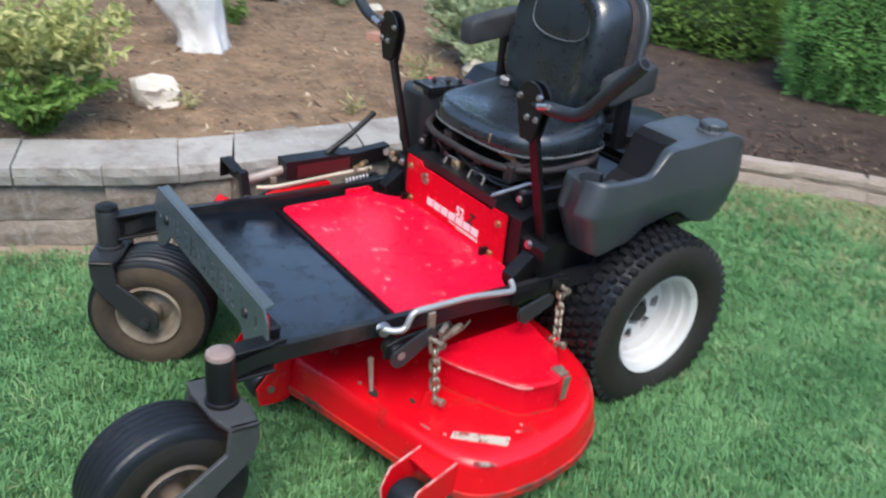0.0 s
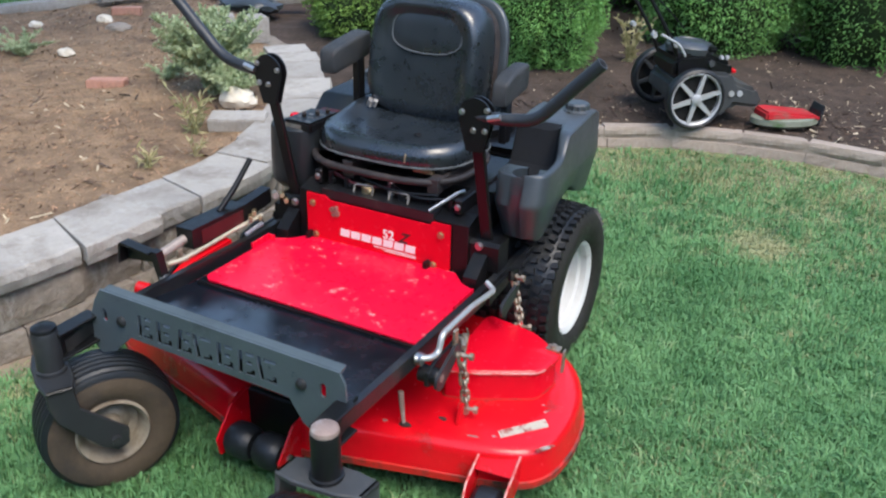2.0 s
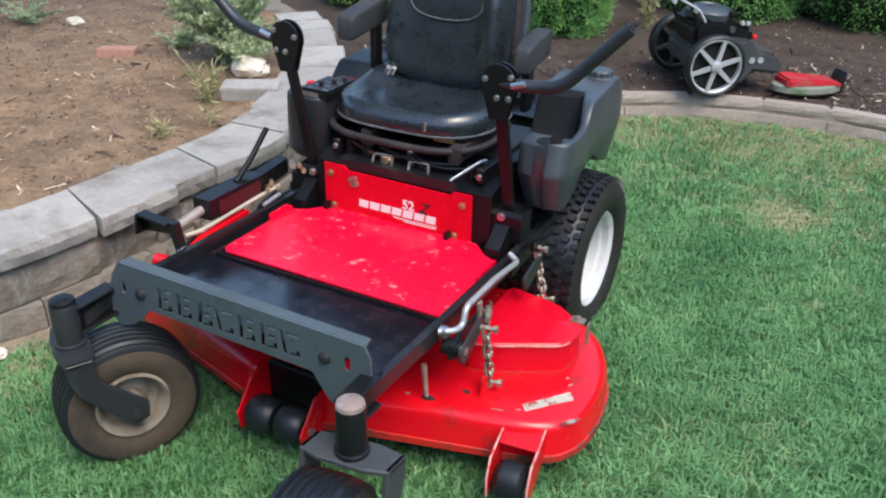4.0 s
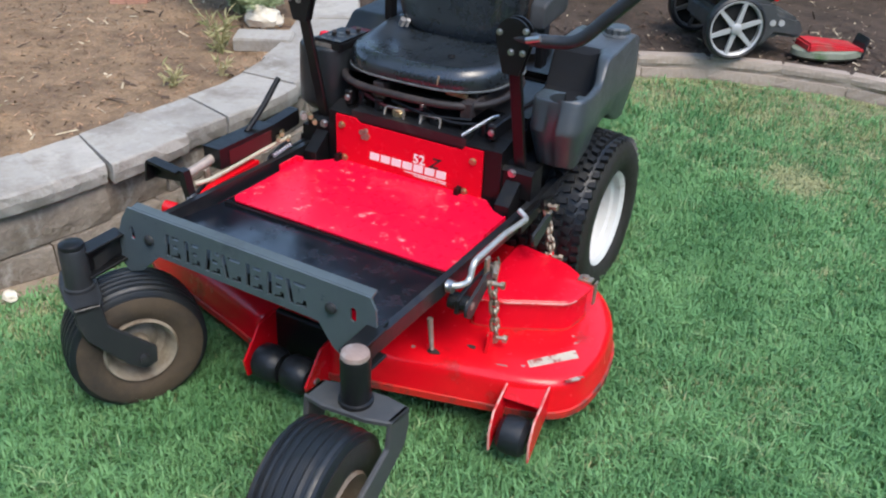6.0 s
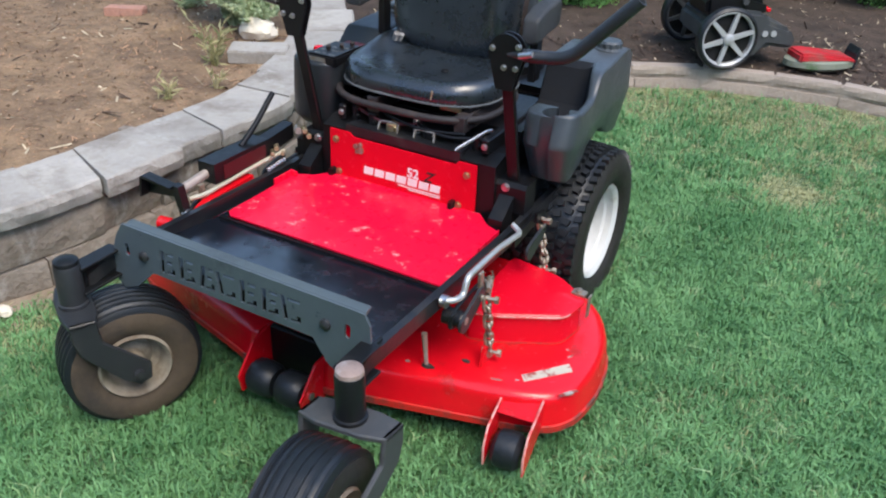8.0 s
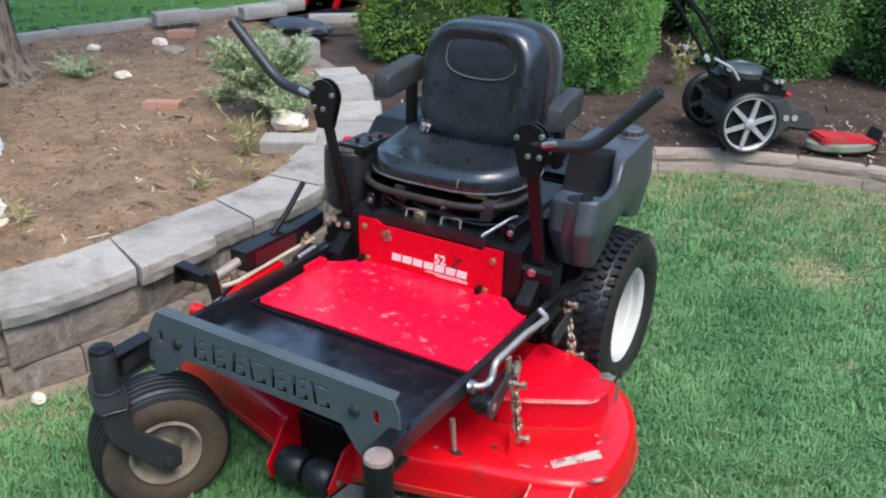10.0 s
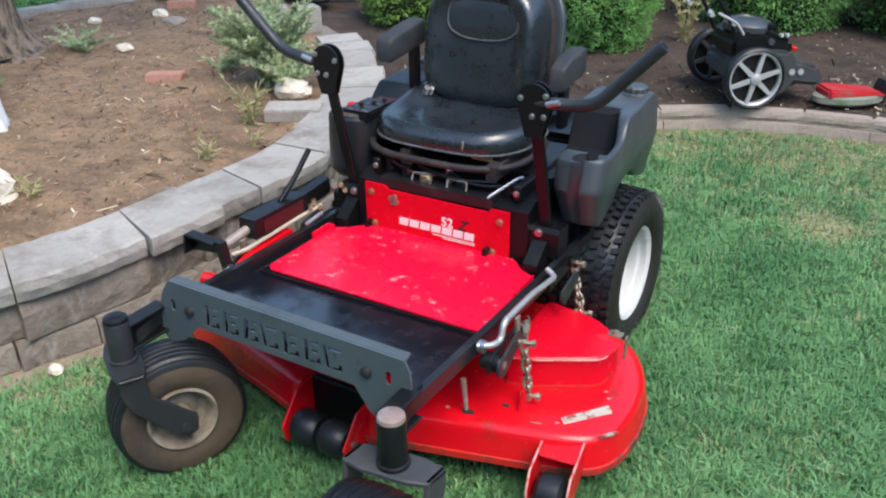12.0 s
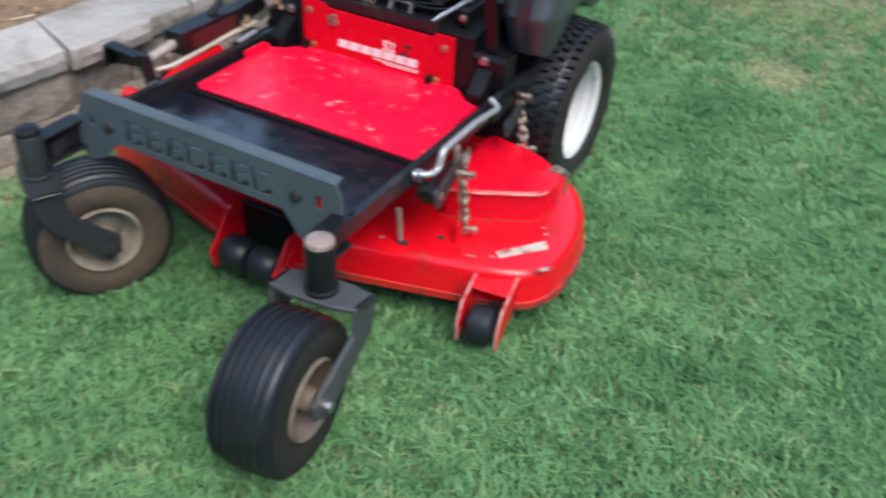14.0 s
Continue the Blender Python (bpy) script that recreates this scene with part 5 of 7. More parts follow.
roller(0.605, -0.500, 0.065, (0.985, 0.10))


# ---- seat ----
SEAT_X = -0.062


def seat_ring(w, d, z, y0, n=40, front=0.80):
    """A rounded outline of a cushion: half width w, depth d, its front at y0."""
    out = []
    for j in range(n):
        a = 2 * math.pi * j / n
        ex = 0.44
        c, s = math.cos(a), math.sin(a)
        out.append((SEAT_X + w * math.copysign(abs(c) ** (0.62 if s < 0 else ex), c) * (1.0 if s < 0 else 1 - 0.08 * s), y0 + d / 2 + d / 2 * math.copysign(abs(s) ** (front if s < 0 else ex), s), z))
    return out


bm = bm_new()
rings = []
for k, dz in ((0.92, 0.0), (0.985, 0.003), (1.0, 0.010), (1.004, 0.022), (0.998, 0.036), (0.98, 0.050), (0.95, 0.060), (0.91, 0.065), (0.86, 0.066), (0.80, 0.063), (0.70, 0.057), (0.45, 0.050), (0.15, 0.049)):
    ring = []
    for x, y, z in seat_ring(0.254, 0.370, 0.607 + dz, 0.052):
        x, y = SEAT_X + (x - SEAT_X) * k, 0.25 + (y - 0.25) * k
        rise = max(0.0, (y - 0.20) / 0.22) ** 1.6 * (0.050 if dz > 0.03 else 0.018)
        ring.append((x, y, z + rise - (0.010 * max(0.0, 1 - (y - 0.06) / 0.08) ** 2 if dz > 0.04 else 0)))
    rings.append(ring)
loft(bm, rings)
cushion = part("seat_cushion", bm, VINYL, mower, "worn black vinyl seat cushion", smooth=70)
bm = bm_new()
ring = [Vector(p) for p in seat_ring(0.256, 0.374, 0.611, 0.050)]
tube(bm, ring + [ring[0]], 0.0034, 6)
part("piping", bm, PIPING, cushion, "worn pale piping", smooth=60)
bm = bm_new()
lathe(bm, [(0.001, 0.0), (0.012, 0.0), (0.010, 0.005), (0.001, 0.007)], Matrix.Translation((0.015, 0.19, 0.664)), 12)
part("button", bm, BLACK, cushion)
bm = bm_new()
prism(bm, [(0.046, 0.624), (0.049, 0.622), (0.054, 0.648), (0.050, 0.650)], "y", 0.0545, 0.0575, Matrix.Rotation(radians(2), 4, "Z"))
part("torn_edge", bm, TAN, cushion, "tan tear in the vinyl")
bm = bm_new()
for k in range(2):
    rod(bm, (-0.228 + 0.018 * k, 0.305, 0.690), (-0.215 + 0.018 * k, 0.298, 0.712), 0.010 - 0.003 * k, n=10)
part("belt_bolt", bm, STEEL, cushion, "bright bolt at the seat corner")

# backrest: tall rounded shell, leaning back, with a thick raised border and a head panel
LEAN_BACK = radians(10)
bt = Matrix.Translation((SEAT_X + 0.010, 0.340, 0.665)) @ Matrix.Rotation(-LEAN_BACK, 4, "X")


def back_ring(k, dy, n=44, w=0.200, h=0.378, z0=0.0, thin=0.0):
    out = []
    for j in range(n):
        a = 2 * math.pi * j / n
        c, s = math.cos(a), math.sin(a)
        e = 0.50
        wid = w * (1 - 0.06 * s)
        x, z = wid * math.copysign(abs(c) ** e, c), h / 2 * math.copysign(abs(s) ** e, s)
        out.append(bt @ Vector((x * k, dy + thin * max(0.0, -s) ** 2, z0 + h / 2 + z * k)))
    return out


bm = bm_new()
rings = [back_ring(k, dy, thin=t) for k, dy, t in ((0.90, 0.060, 0), (0.985, 0.055, 0), (1.0, 0.042, 0), (1.0, 0.012, 0), (0.985, -0.012, 0.005), (0.955, -0.034, 0.012), (0.915, -0.050, 0.022), (0.87, -0.059, 0.028), (0.82, -0.061, 0.028), (0.77, -0.057, 0.022), (0.72, -0.050, 0.014), (0.66, -0.044, 0.008), (0.4, -0.040, 0), (0.1, -0.040, 0))]
loft(bm, rings)
back = part("backrest", bm, VINYL, mower, "black vinyl backrest with a stitched head panel", smooth=70)


def head_line(k, y):
    pts = []
    for j in range(40):
        a = 2 * math.pi * j / 40
        c, s = math.cos(a), math.sin(a)
        x = 0.118 * math.copysign(abs(c) ** 0.62, c) * k
        z = 0.262 + (0.058 if s > 0 else 0.046) * k * math.copysign(abs(s) ** 0.62, s) + 0.012 * (1 - (x / 0.118) ** 2) * (1 if s > 0 else -1) * k
        pts.append(bt @ Vector((x + 0.010, y, z)))
    return pts


bm = bm_new()
ring = head_line(1.02, -0.0445)
tube(bm, ring + [ring[0]], 0.0028, 6)
part("stitching", bm, THREAD, back, "pale grey stitching", smooth=60)
bm = bm_new()
loft(bm, [head_line(1.0, -0.036), head_line(0.98, -0.0435), head_line(0.9, -0.0455), head_line(0.3, -0.046)])
part("head_panel", bm, VINYL, back, smooth=60)
bm = bm_new()
loft(bm, [back_ring(0.95, 0.056), [p + Vector((0.012, 0, 0)) for p in back_ring(0.97, 0.092)]], cap=False)
part("back_gap", bm, DUSTY, back, "dusty brown gap behind the padding", smooth=60)
bm = bm_new()
loft(bm, [[p + Vector((0.016, 0, 0.004)) for p in back_ring(k, y)] for k, y in ((0.93, 0.082), (1.02, 0.080), (1.05, 0.084), (1.05, 0.098), (0.97, 0.112), (0.6, 0.125))])
part("back_shell", bm, PLASTIC, back, "black plastic seat shell", smooth=60)

# armrests
for s in (1, -1):
    bm = bm_new()
    c = Vector((0.232, 0.345, 0.805) if s > 0 else (-0.325, 0.325, 0.842))
    ring = []
    for k, y, dz in ((0.78, -0.108 + 0.045 * (s > 0), -0.012), (0.95, -0.100 + 0.045 * (s > 0), -0.010), (1.0, -0.085 + 0.045 * (s > 0), -0.006), (1.05, 0.0, 0.006), (1.05, 0.085, 0.016), (0.95, 0.10, 0.018), (0.8, 0.105, 0.018)):
        ring.append([c + Vector(((0.026 if s > 0 else 0.031) * k * math.copysign(abs(math.cos(a)) ** 0.30, math.cos(a)), y, dz + 0.038 * k * math.copysign(abs(math.sin(a)) ** 0.30, math.sin(a)))) for a in (2 * math.pi * (j + 0.5) / 24 for j in range(24))])
    loft(bm, ring)
    arm = part("armrest", bm, ARM_PAD, mower, "dusty black padded armrest", smooth=50)
    bm = bm_new()
    box(bm, (c.x - 0.012 - 0.02 * s, c.y + 0.02, 0.62), (c.x + 0.012 - 0.02 * s, c.y + 0.06, c.z - 0.02))
    soften(bm, 0.003)
    part("arm_bracket", bm, BLACK, arm)

# seat pan, sliding rails and the loop of tube under the cushion
bm = bm_new()
loop = [Vector((x, y, 0.578 + 0.02 * (y - 0.06))) for x, y, z in seat_ring(0.262, 0.36, 0.56, 0.030)]
tube(bm, loop + [loop[0]], 0.011, 8)
part("seat_frame", bm, DUSTY, mower, "dusty black tubular seat frame", smooth=60)
bm = bm_new()
box(bm, (SEAT_X - 0.215, 0.095, 0.592), (SEAT_X + 0.215, 0.40, 0.611))
soften(bm, 0.003)
part("seat_pan", bm, BLACK, mower)
for x in (-0.15, 0.14):
    bm = bm_new()
    box(bm, (x - 0.018, 0.055, 0.545), (x + 0.018, 0.38, 0.592))
    soften(bm, 0.003)
    part("seat_rail", bm, DUSTY, mower)
bm = bm_new()
box(bm, (0.062, 0.082, 0.592), (0.125, 0.110, 0.606))
part("seat_latch", bm, BRASS, mower, "yellow plated latch")
rng = random.Random(4)
for x, y, z, r, h in ((-0.205, 0.055, 0.515, 0.012, 0.04), (-0.14, 0.05, 0.512, 0.016, 0.035), (-0.07, 0.045, 0.512, 0.020, 0.022), (0.0, 0.06, 0.512, 0.010, 0.045), (0.05, 0.05, 0.512, 0.018, 0.02), (0.13, 0.07, 0.512, 0.012, 0.04), (0.20, 0.06, 0.512, 0.014, 0.035)):
    bm = bm_new()
    rod(bm, (x, y, z - 0.01), (x, y, z + h), r, n=12)
    rod(bm, (x, y, z + h * 0.4), (x + 0.02, y - 0.015, z + h * 0.4), r * 0.45, n=8)
    soften(bm, 0.0015)
    part("fitting", bm, BRASS if r == 0.020 else (STEEL if r < 0.012 else BLACK), mower)
bm = bm_new()
tube(bm, bent([(0.166, -0.010, 0.523), (0.172, -0.002, 0.529), (0.222, 0.066, 0.566), (0.238, 0.070, 0.571)], 0.02), 0.005, 8)
part("prop_rod", bm, STEEL, mower, "thin bright steel rod")
bm = bm_new()
prism(bm, [(-0.205, 0.0), (-0.205, 0.055), (0.175, 0.055), (0.175, 0.0)], "z", 0.486, 0.513)
soften(bm, 0.005, 2)
part("console_lip", bm, RAIL_PAINT, mower)


# ---- fuel tanks beside the seat ----
def between(rows, y):
    """The value of a line through (y, value) points, eased from point to point."""
    if y <= rows[0][0]:
        return rows[0][1]
    for (a, va), (b, vb) in zip(rows, rows[1:]):
        if y <= b:
            w = (y - a) / (b - a)
            w = w * w * (3 - 2 * w)
            return va * (1 - w) + vb * w
    return rows[-1][1]


def fuel_cap(x, shell):
    bm = bm_new()
    lathe(bm, [(0.001, 0.680), (0.046, 0.680), (0.045, 0.703), (0.037, 0.708), (0.037, 0.722), (0.031, 0.727), (0.001, 0.728)], Matrix.Translation((x, 0.575, 0)), 48)
    for v in bm.verts:
        d = Vector((v.co.x - x, v.co.y - 0.575))
        if 0.035 < d.length < 0.040:
            d *= 1 + 0.06 * math.cos(12 * math.atan2(d.y, d.x))
            v.co.x, v.co.y = x + d.x, 0.575 + d.y
    part("fuel_cap", bm, PLASTIC, shell, "ribbed black fuel cap", smooth=30)


def scooped_tank():
    """Tank with a cup holder in its nose, a deep scooped tray behind it and a raised rear."""
    outer = ((0.06, 0.470), (0.12, 0.470), (0.40, 0.440), (0.66, 0.432))
    inner = ((0.06, 0.314), (0.20, 0.320), (0.31, 0.240), (0.66, 0.240))
    under = ((0.06, 0.446), (0.10, 0.436), (0.24, 0.448), (0.32, 0.480), (0.44, 0.494), (0.52, 0.450), (0.60, 0.430), (0.655, 0.470), (0.674, 0.50))
    rim = ((0.06, 0.651), (0.18, 0.642), (0.275, 0.636), (0.365, 0.694), (0.60, 0.704), (0.655, 0.690), (0.674, 0.65))
    floor_z = ((0.158, 0.642), (0.170, 0.560), (0.185, 0.540), (0.300, 0.540), (0.360, 0.575), (0.425, 0.690), (0.47, 0.704))
    stations = (0.0555, 0.0560, 0.0566, 0.059, 0.063, 0.070, 0.080, 0.095, 0.115, 0.135, 0.155, 0.162, 0.168, 0.178, 0.195, 0.22, 0.245, 0.265, 0.285, 0.305, 0.325, 0.345, 0.365, 0.385, 0.41, 0.435, 0.46, 0.49, 0.53, 0.57, 0.61, 0.64, 0.66, 0.670, 0.675)
    bm = bm_new()
    rings = []
    for y in stations:
        xo, xi, zb, zr = between(outer, y), between(inner, y), between(under, y), between(rim, y)
        zf = min(between(floor_z, y), zr - 0.0015)
        cx, nose = (xo + xi) / 2, max(0.02, 1 - (max(0.0, 0.135 - y) / 0.08) ** 4.0) ** 0.40
        tail = 1 - 0.10 * (max(0.0, y - 0.62) / 0.055) ** 2
        low = 0.014 + 0.006 * max(0.0, min(1.0, (0.30 - y) / 0.15))
        wall = 0.030 + 0.020 * max(0.0, min(1.0, (y - 0.30) / 0.10))
        poly = [(xo - low - 0.006, zb), (xo, 0.562), (xo - 0.006, zr), (xo - wall, zr - 0.001), (xo - wall - 0.010, zf + 0.010 * (zf < zr - 0.02)), (xo - wall - 0.034, zf), (xi + 0.004, zf), (xi, zf - 0.010), (xi + 0.004, 0.55 if zf > 0.60 else zf - 0.02), (xi + low, zb)]
        ring = []
        for x, z in rounded(poly, 0.011, 3):
            lean = 0.30 * (z - 0.562) if z > 0.562 else 0.40 * (0.562 - z)
            fade = max(0.0, min(1.0, (0.20 - y) / 0.14))
            ring.append((cx + (x - cx) * nose * tail, y + lean * fade, 0.56 + (z - 0.56) * (1 - 0.04 * (1 - nose))))
        rings.append(ring)
    loft(bm, rings)
    bmesh.ops.recalc_face_normals(bm, faces=list(bm.faces))
    shell = part("fuel_tank", bm, PLASTIC, mower, "moulded black plastic fuel tank with a scooped tray", smooth=33)
    # cup holder in the nose, open to the tray behind it
    cuts = []
    bm = bm_new()
    rod(bm, (0.398, 0.118, 0.560), (0.398, 0.118, 0.70), 0.037, n=28)
    cuts.append(part("cup_cut", bm, HOLE))
    bm = bm_new()
    box(bm, (0.388, 0.12, 0.585), (0.424, 0.19, 0.70))
    cuts.append(part("notch_cut", bm, HOLE))
    for c in cuts:
        mod = shell.modifiers.new("cut", "BOOLEAN")
        mod.operation, mod.object, mod.solver = "DIFFERENCE", c, "EXACT"
    dg = bpy.context.evaluated_depsgraph_get()
    me = bpy.data.meshes.new_from_object(shell.evaluated_get(dg))
    shell.modifiers.clear()
    shell.data = me
    for c in cuts:
        bpy.data.objects.remove(c)
    # faces inside the tray take a darker matt black
    me.materials.append(TRAY_BLACK)
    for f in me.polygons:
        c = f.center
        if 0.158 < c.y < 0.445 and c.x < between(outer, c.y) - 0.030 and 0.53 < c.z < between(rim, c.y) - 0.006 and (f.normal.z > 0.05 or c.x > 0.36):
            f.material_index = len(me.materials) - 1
    fuel_cap(0.375, shell)
    return shell


def plain_tank():
    lo, hi = -0.475, -0.300
    cx = (lo + hi) / 2
    side = rounded([(0.060, 0.470), (0.060, 0.560), (0.066, 0.652), (0.19, 0.642), (0.300, 0.632), (0.352, 0.694), (0.620, 0.704), (0.672, 0.66), (0.655, 0.485), (0.60, 0.430), (0.50, 0.455), (0.44, 0.495), (0.32, 0.480), (0.24, 0.448), (0.10, 0.436)], 0.014, 3)
    bm = bm_new()
    rings = []
    for w, k in ((1.0, 0.94), (0.985, 0.965), (0.95, 0.982), (0.88, 0.994), (0.78, 1.0), (0.4, 1.0), (0.0, 1.0), (-0.4, 1.0), (-0.78, 1.0), (-0.88, 0.994), (-0.95, 0.982), (-0.985, 0.965), (-1.0, 0.94)):
        ring = []
        for y, z in side:
            y, z = 0.385 + (y - 0.385) * k, 0.555 + (z - 0.555) * k
            y += 0.050 * abs(w) ** 3 * max(0.0, min(1.0, (0.30 - y) / 0.22))
            f = 1 - (0.46 * max(0.0, min(1.0, (y - 0.12) / 0.28)) if w > 0 else 0)
            ring.append((cx - (hi - lo) / 2 * w * f, y, z))
        rings.append(ring)
    loft(bm, rings)
    bmesh.ops.recalc_face_normals(bm, faces=list(bm.faces))
    # left tank: the shade beside the seat is put into its colour
    shell = part("fuel_tank", bm, SHADED_PLASTIC, mower, "moulded black plastic fuel tank and fender", smooth=48)
    fuel_cap(-0.375, shell)
    return shell


scooped_tank()
left_tank = plain_tank()
bm = bm_new()
lathe(bm, [(0.001, 0.0), (0.022, 0.0), (0.024, 0.012), (0.018, 0.022), (0.001, 0.024)], Matrix.Translation((-0.425, 0.175, 0.640)) @ Matrix.Diagonal((0.75, 0.75, 1.1, 1)), 14)
part("choke_knob", bm, RED, left_tank, "small red knob", smooth=40)
bm = bm_new()
prism(bm, [(0.30, -0.40), (0.30, -0.335), (0.19, -0.325), (0.19, -0.40)][::-1], "z", 0.655, 0.657, Matrix(((0, 1, 0, 0), (1, 0, 0, 0), (0, 0, 1, 0), (0, 0, 0, 1))))
part("sticker", bm, MAROON, left_tank, "faded dark sticker")
bm = bm_new()
box(bm, (-0.405, 0.085, 0.640), (-0.300, 0.235, 0.672))
soften(bm, 0.006, 2)
console = part("control_console", bm, BLACK, left_tank, "black control console with small white marks")
for k, (x, y, l) in enumerate(((-0.385, 0.10, 0.018), (-0.36, 0.105, 0.010), (-0.335, 0.10, 0.022), (-0.385, 0.135, 0.012), (-0.35, 0.14, 0.020), (-0.325, 0.145, 0.010), (-0.37, 0.17, 0.016), (-0.335, 0.18, 0.018))):
    bm = bm_new()
    box(bm, (x, y, 0.6715), (x + l, y + 0.005, 0.6730))
    part("mark", bm, DULL_STEEL, console)
bm = bm_new()
prism(bm, [(0.0835, 0.648), (0.0835, 0.664), (0.0845, 0.664), (0.0845, 0.648)], "x", -0.395, -0.335)
part("label_plate", bm, DULL_STEEL, console, "pale worn label on the console front")
for (y, x) in ((0.15, -0.37), (0.185, -0.345), (0.22, -0.33)):
    bm = bm_new()
    rod(bm, (x, y, 0.665), (x + 0.004, y - 0.005, 0.684), 0.007, n=10)
    part("lever_knob", bm, DUSTY, left_tank)


# ---- steering levers ----
def steering(s):
    top, low = Vector((0.312 * s if s > 0 else -0.347, -0.030, 0.80)), Vector((0.325 * s if s > 0 else -0.335, 0.045, 0.44))
    z0 = 0.82 if s > 0 else 0.845
    bm = bm_new()
    d = (top - low).normalized()
    box(bm, (-0.0175, -0.007, 0), (0.0175, 0.007, (top - low).length), Matrix.Translation(low) @ Matrix.Rotation(-math.atan2(d.y, d.z), 4, "X") @ Matrix.Rotation(math.atan2(d.x, d.z), 4, "Y"))
    soften(bm, 0.003)
    post = part("lever_post", bm, BLACK, mower, "upright black steel bar")
    for k, dy in enumerate((-0.045, -0.022)):
        bm = bm_new()
        m = Matrix.Translation((top.x, dy, z0)) @ turned(0, 1)
        pts = []
        for j in range(24):
            a = math.pi * (-0.12 + 1.24 * j / 23)
            pts.append((top.x + 0.047 * math.cos(a), z0 + 0.008 + 0.050 * math.sin(a)))
        pts += [(top.x - 0.022, z0 - 0.085), (top.x + 0.022, z0 - 0.085)]
        prism(bm, pts, "y", dy, dy + 0.006)
        soften(bm, 0.0012)
        part("pivot_plate", bm, BLACK, post, "round-topped black pivot plate")
    for x, z in ((0.030, -0.025), (-0.002, -0.027), (-0.036, 0.018), (0.034, 0.030)):
        bolt(post, (top.x + x * s, -0.045, z0 + z), (0, -1, 0), 0.006, 0.008)
    bm = bm_new()
    hx = top.x
    if s > 0:
        line = [(hx + 0.0, -0.034, 0.828), (0.40, -0.034, 0.832), (0.475, -0.032, 0.842), (0.628, -0.026, 1.004)]
    else:
        line = [(hx + 0.0, -0.034, 0.848), (-0.41, -0.034, 0.852), (-0.513, -0.032, 0.868), (-0.690, -0.026, 1.030)]
    pts = bent(line, 0.06, 6)
    tube(bm, pts, 0.0165, 14, radii=[0.011 if abs(p.x) < abs(hx) + 0.05 else 0.0165 for p in pts])
    lever = part("steering_lever", bm, GRIP, mower, "black rubber-sleeved steering lever", smooth=50)
    # black disc on the closed end, painting the shade of an open bore
    bm = bm_new()
    e, f = Vector(line[-1]), (Vector(line[-1]) - Vector(line[-2])).normalized()
    rod(bm, e, e + f * 0.001, 0.0105, n=12)
    part("open_end", bm, HOLE, lever)
    bm = bm_new()
    rod(bm, (hx + 0.040 * s, -0.052, z0 + 0.012), (hx + 0.075 * s, -0.052, z0 + 0.022), 0.008, n=10)
    part("lever_bolt", bm, STEEL, lever, "bright steel bolt")


for s in (1, -1):
    steering(s)

# foot of each post: bracket on the frame
for s in (1, -1):
    bm = bm_new()
    x0, x1 = sorted((0.285 * s, 0.375 * s))
    prism(bm, [(0.012, 0.37), (0.012, 0.445), (0.025, 0.455), (0.08, 0.455), (0.08, 0.37)], "x", x0, x1)
    soften(bm, 0.004)
    foot = part("post_foot", bm, BLACK, mower)
    bolt(foot, (0.315 * s, 0.012, 0.442), (0, -1, 0), 0.009, 0.010)
    bm = bm_new()
    prism(bm, [(0.010, 0.42), (-0.055, 0.372), (-0.055, 0.34), (0.010, 0.32)], "x", *sorted((0.300 * s, 0.342 * s)))
    soften(bm, 0.004)
    part("side_gusset", bm, BLACK, mower)


# ---- lift rods, arms, chains at each side of the deck ----
def link_mesh(name, length, r):
    bm = bm_new()
    n = 14
    pts = []
    for j in range(n + 1):
        a = 2 * math.pi * j / n
        pts.append(Vector((0.0095 * math.cos(a), 0, (length / 2 - 0.0095) * (1 if math.sin(a) > 0 else -1) * (abs(math.sin(a)) > 0.2) + 0.0095 * math.sin(a))))
    tube(bm, pts, r, 6)
    for f in bm.faces:
        f.smooth = True
    me = bpy.data.meshes.new(name)
    bm.to_mesh(me)
    bm.free()
    me.materials.append(CHAIN)
    return me


LINK = link_mesh("link", 0.036, 0.0049)


def chain(pts, label="rusty steel lift chain"):
    """A chain hung along a line: every other link turned a quarter."""
    pts = [Vector(p) for p in pts]
    total = sum((b - a).length for a, b in zip(pts, pts[1:]))
    n = max(3, round(total / 0.0235))
    bm = bm_new()
    rod(bm, pts[-1] - Vector((0, 0, 0.012)), pts[-1] + Vector((0.0, 0, 0.004)), 0.009, n=10)
    owner = part("lift_chain", bm, CHAIN, mower, label)
    for i in range(n):
        w = (i + 0.5) / n * total
        for a, b in zip(pts, pts[1:]):
            if w <= (b - a).length or b is pts[-1]:
                p, d = a + (b - a).normalized() * min(w, (b - a).length), (b - a).normalized()
                break
            w -= (b - a).length
        ob = new("link", LINK)
        ob.parent = owner
        ob.matrix_basis = Matrix.Translation(p) @ d.to_track_quat("Z", "Y").to_matrix().to_4x4() @ Matrix.Rotation(radians(45 + 90 * (i % 2)), 4, "Z")
    return owner


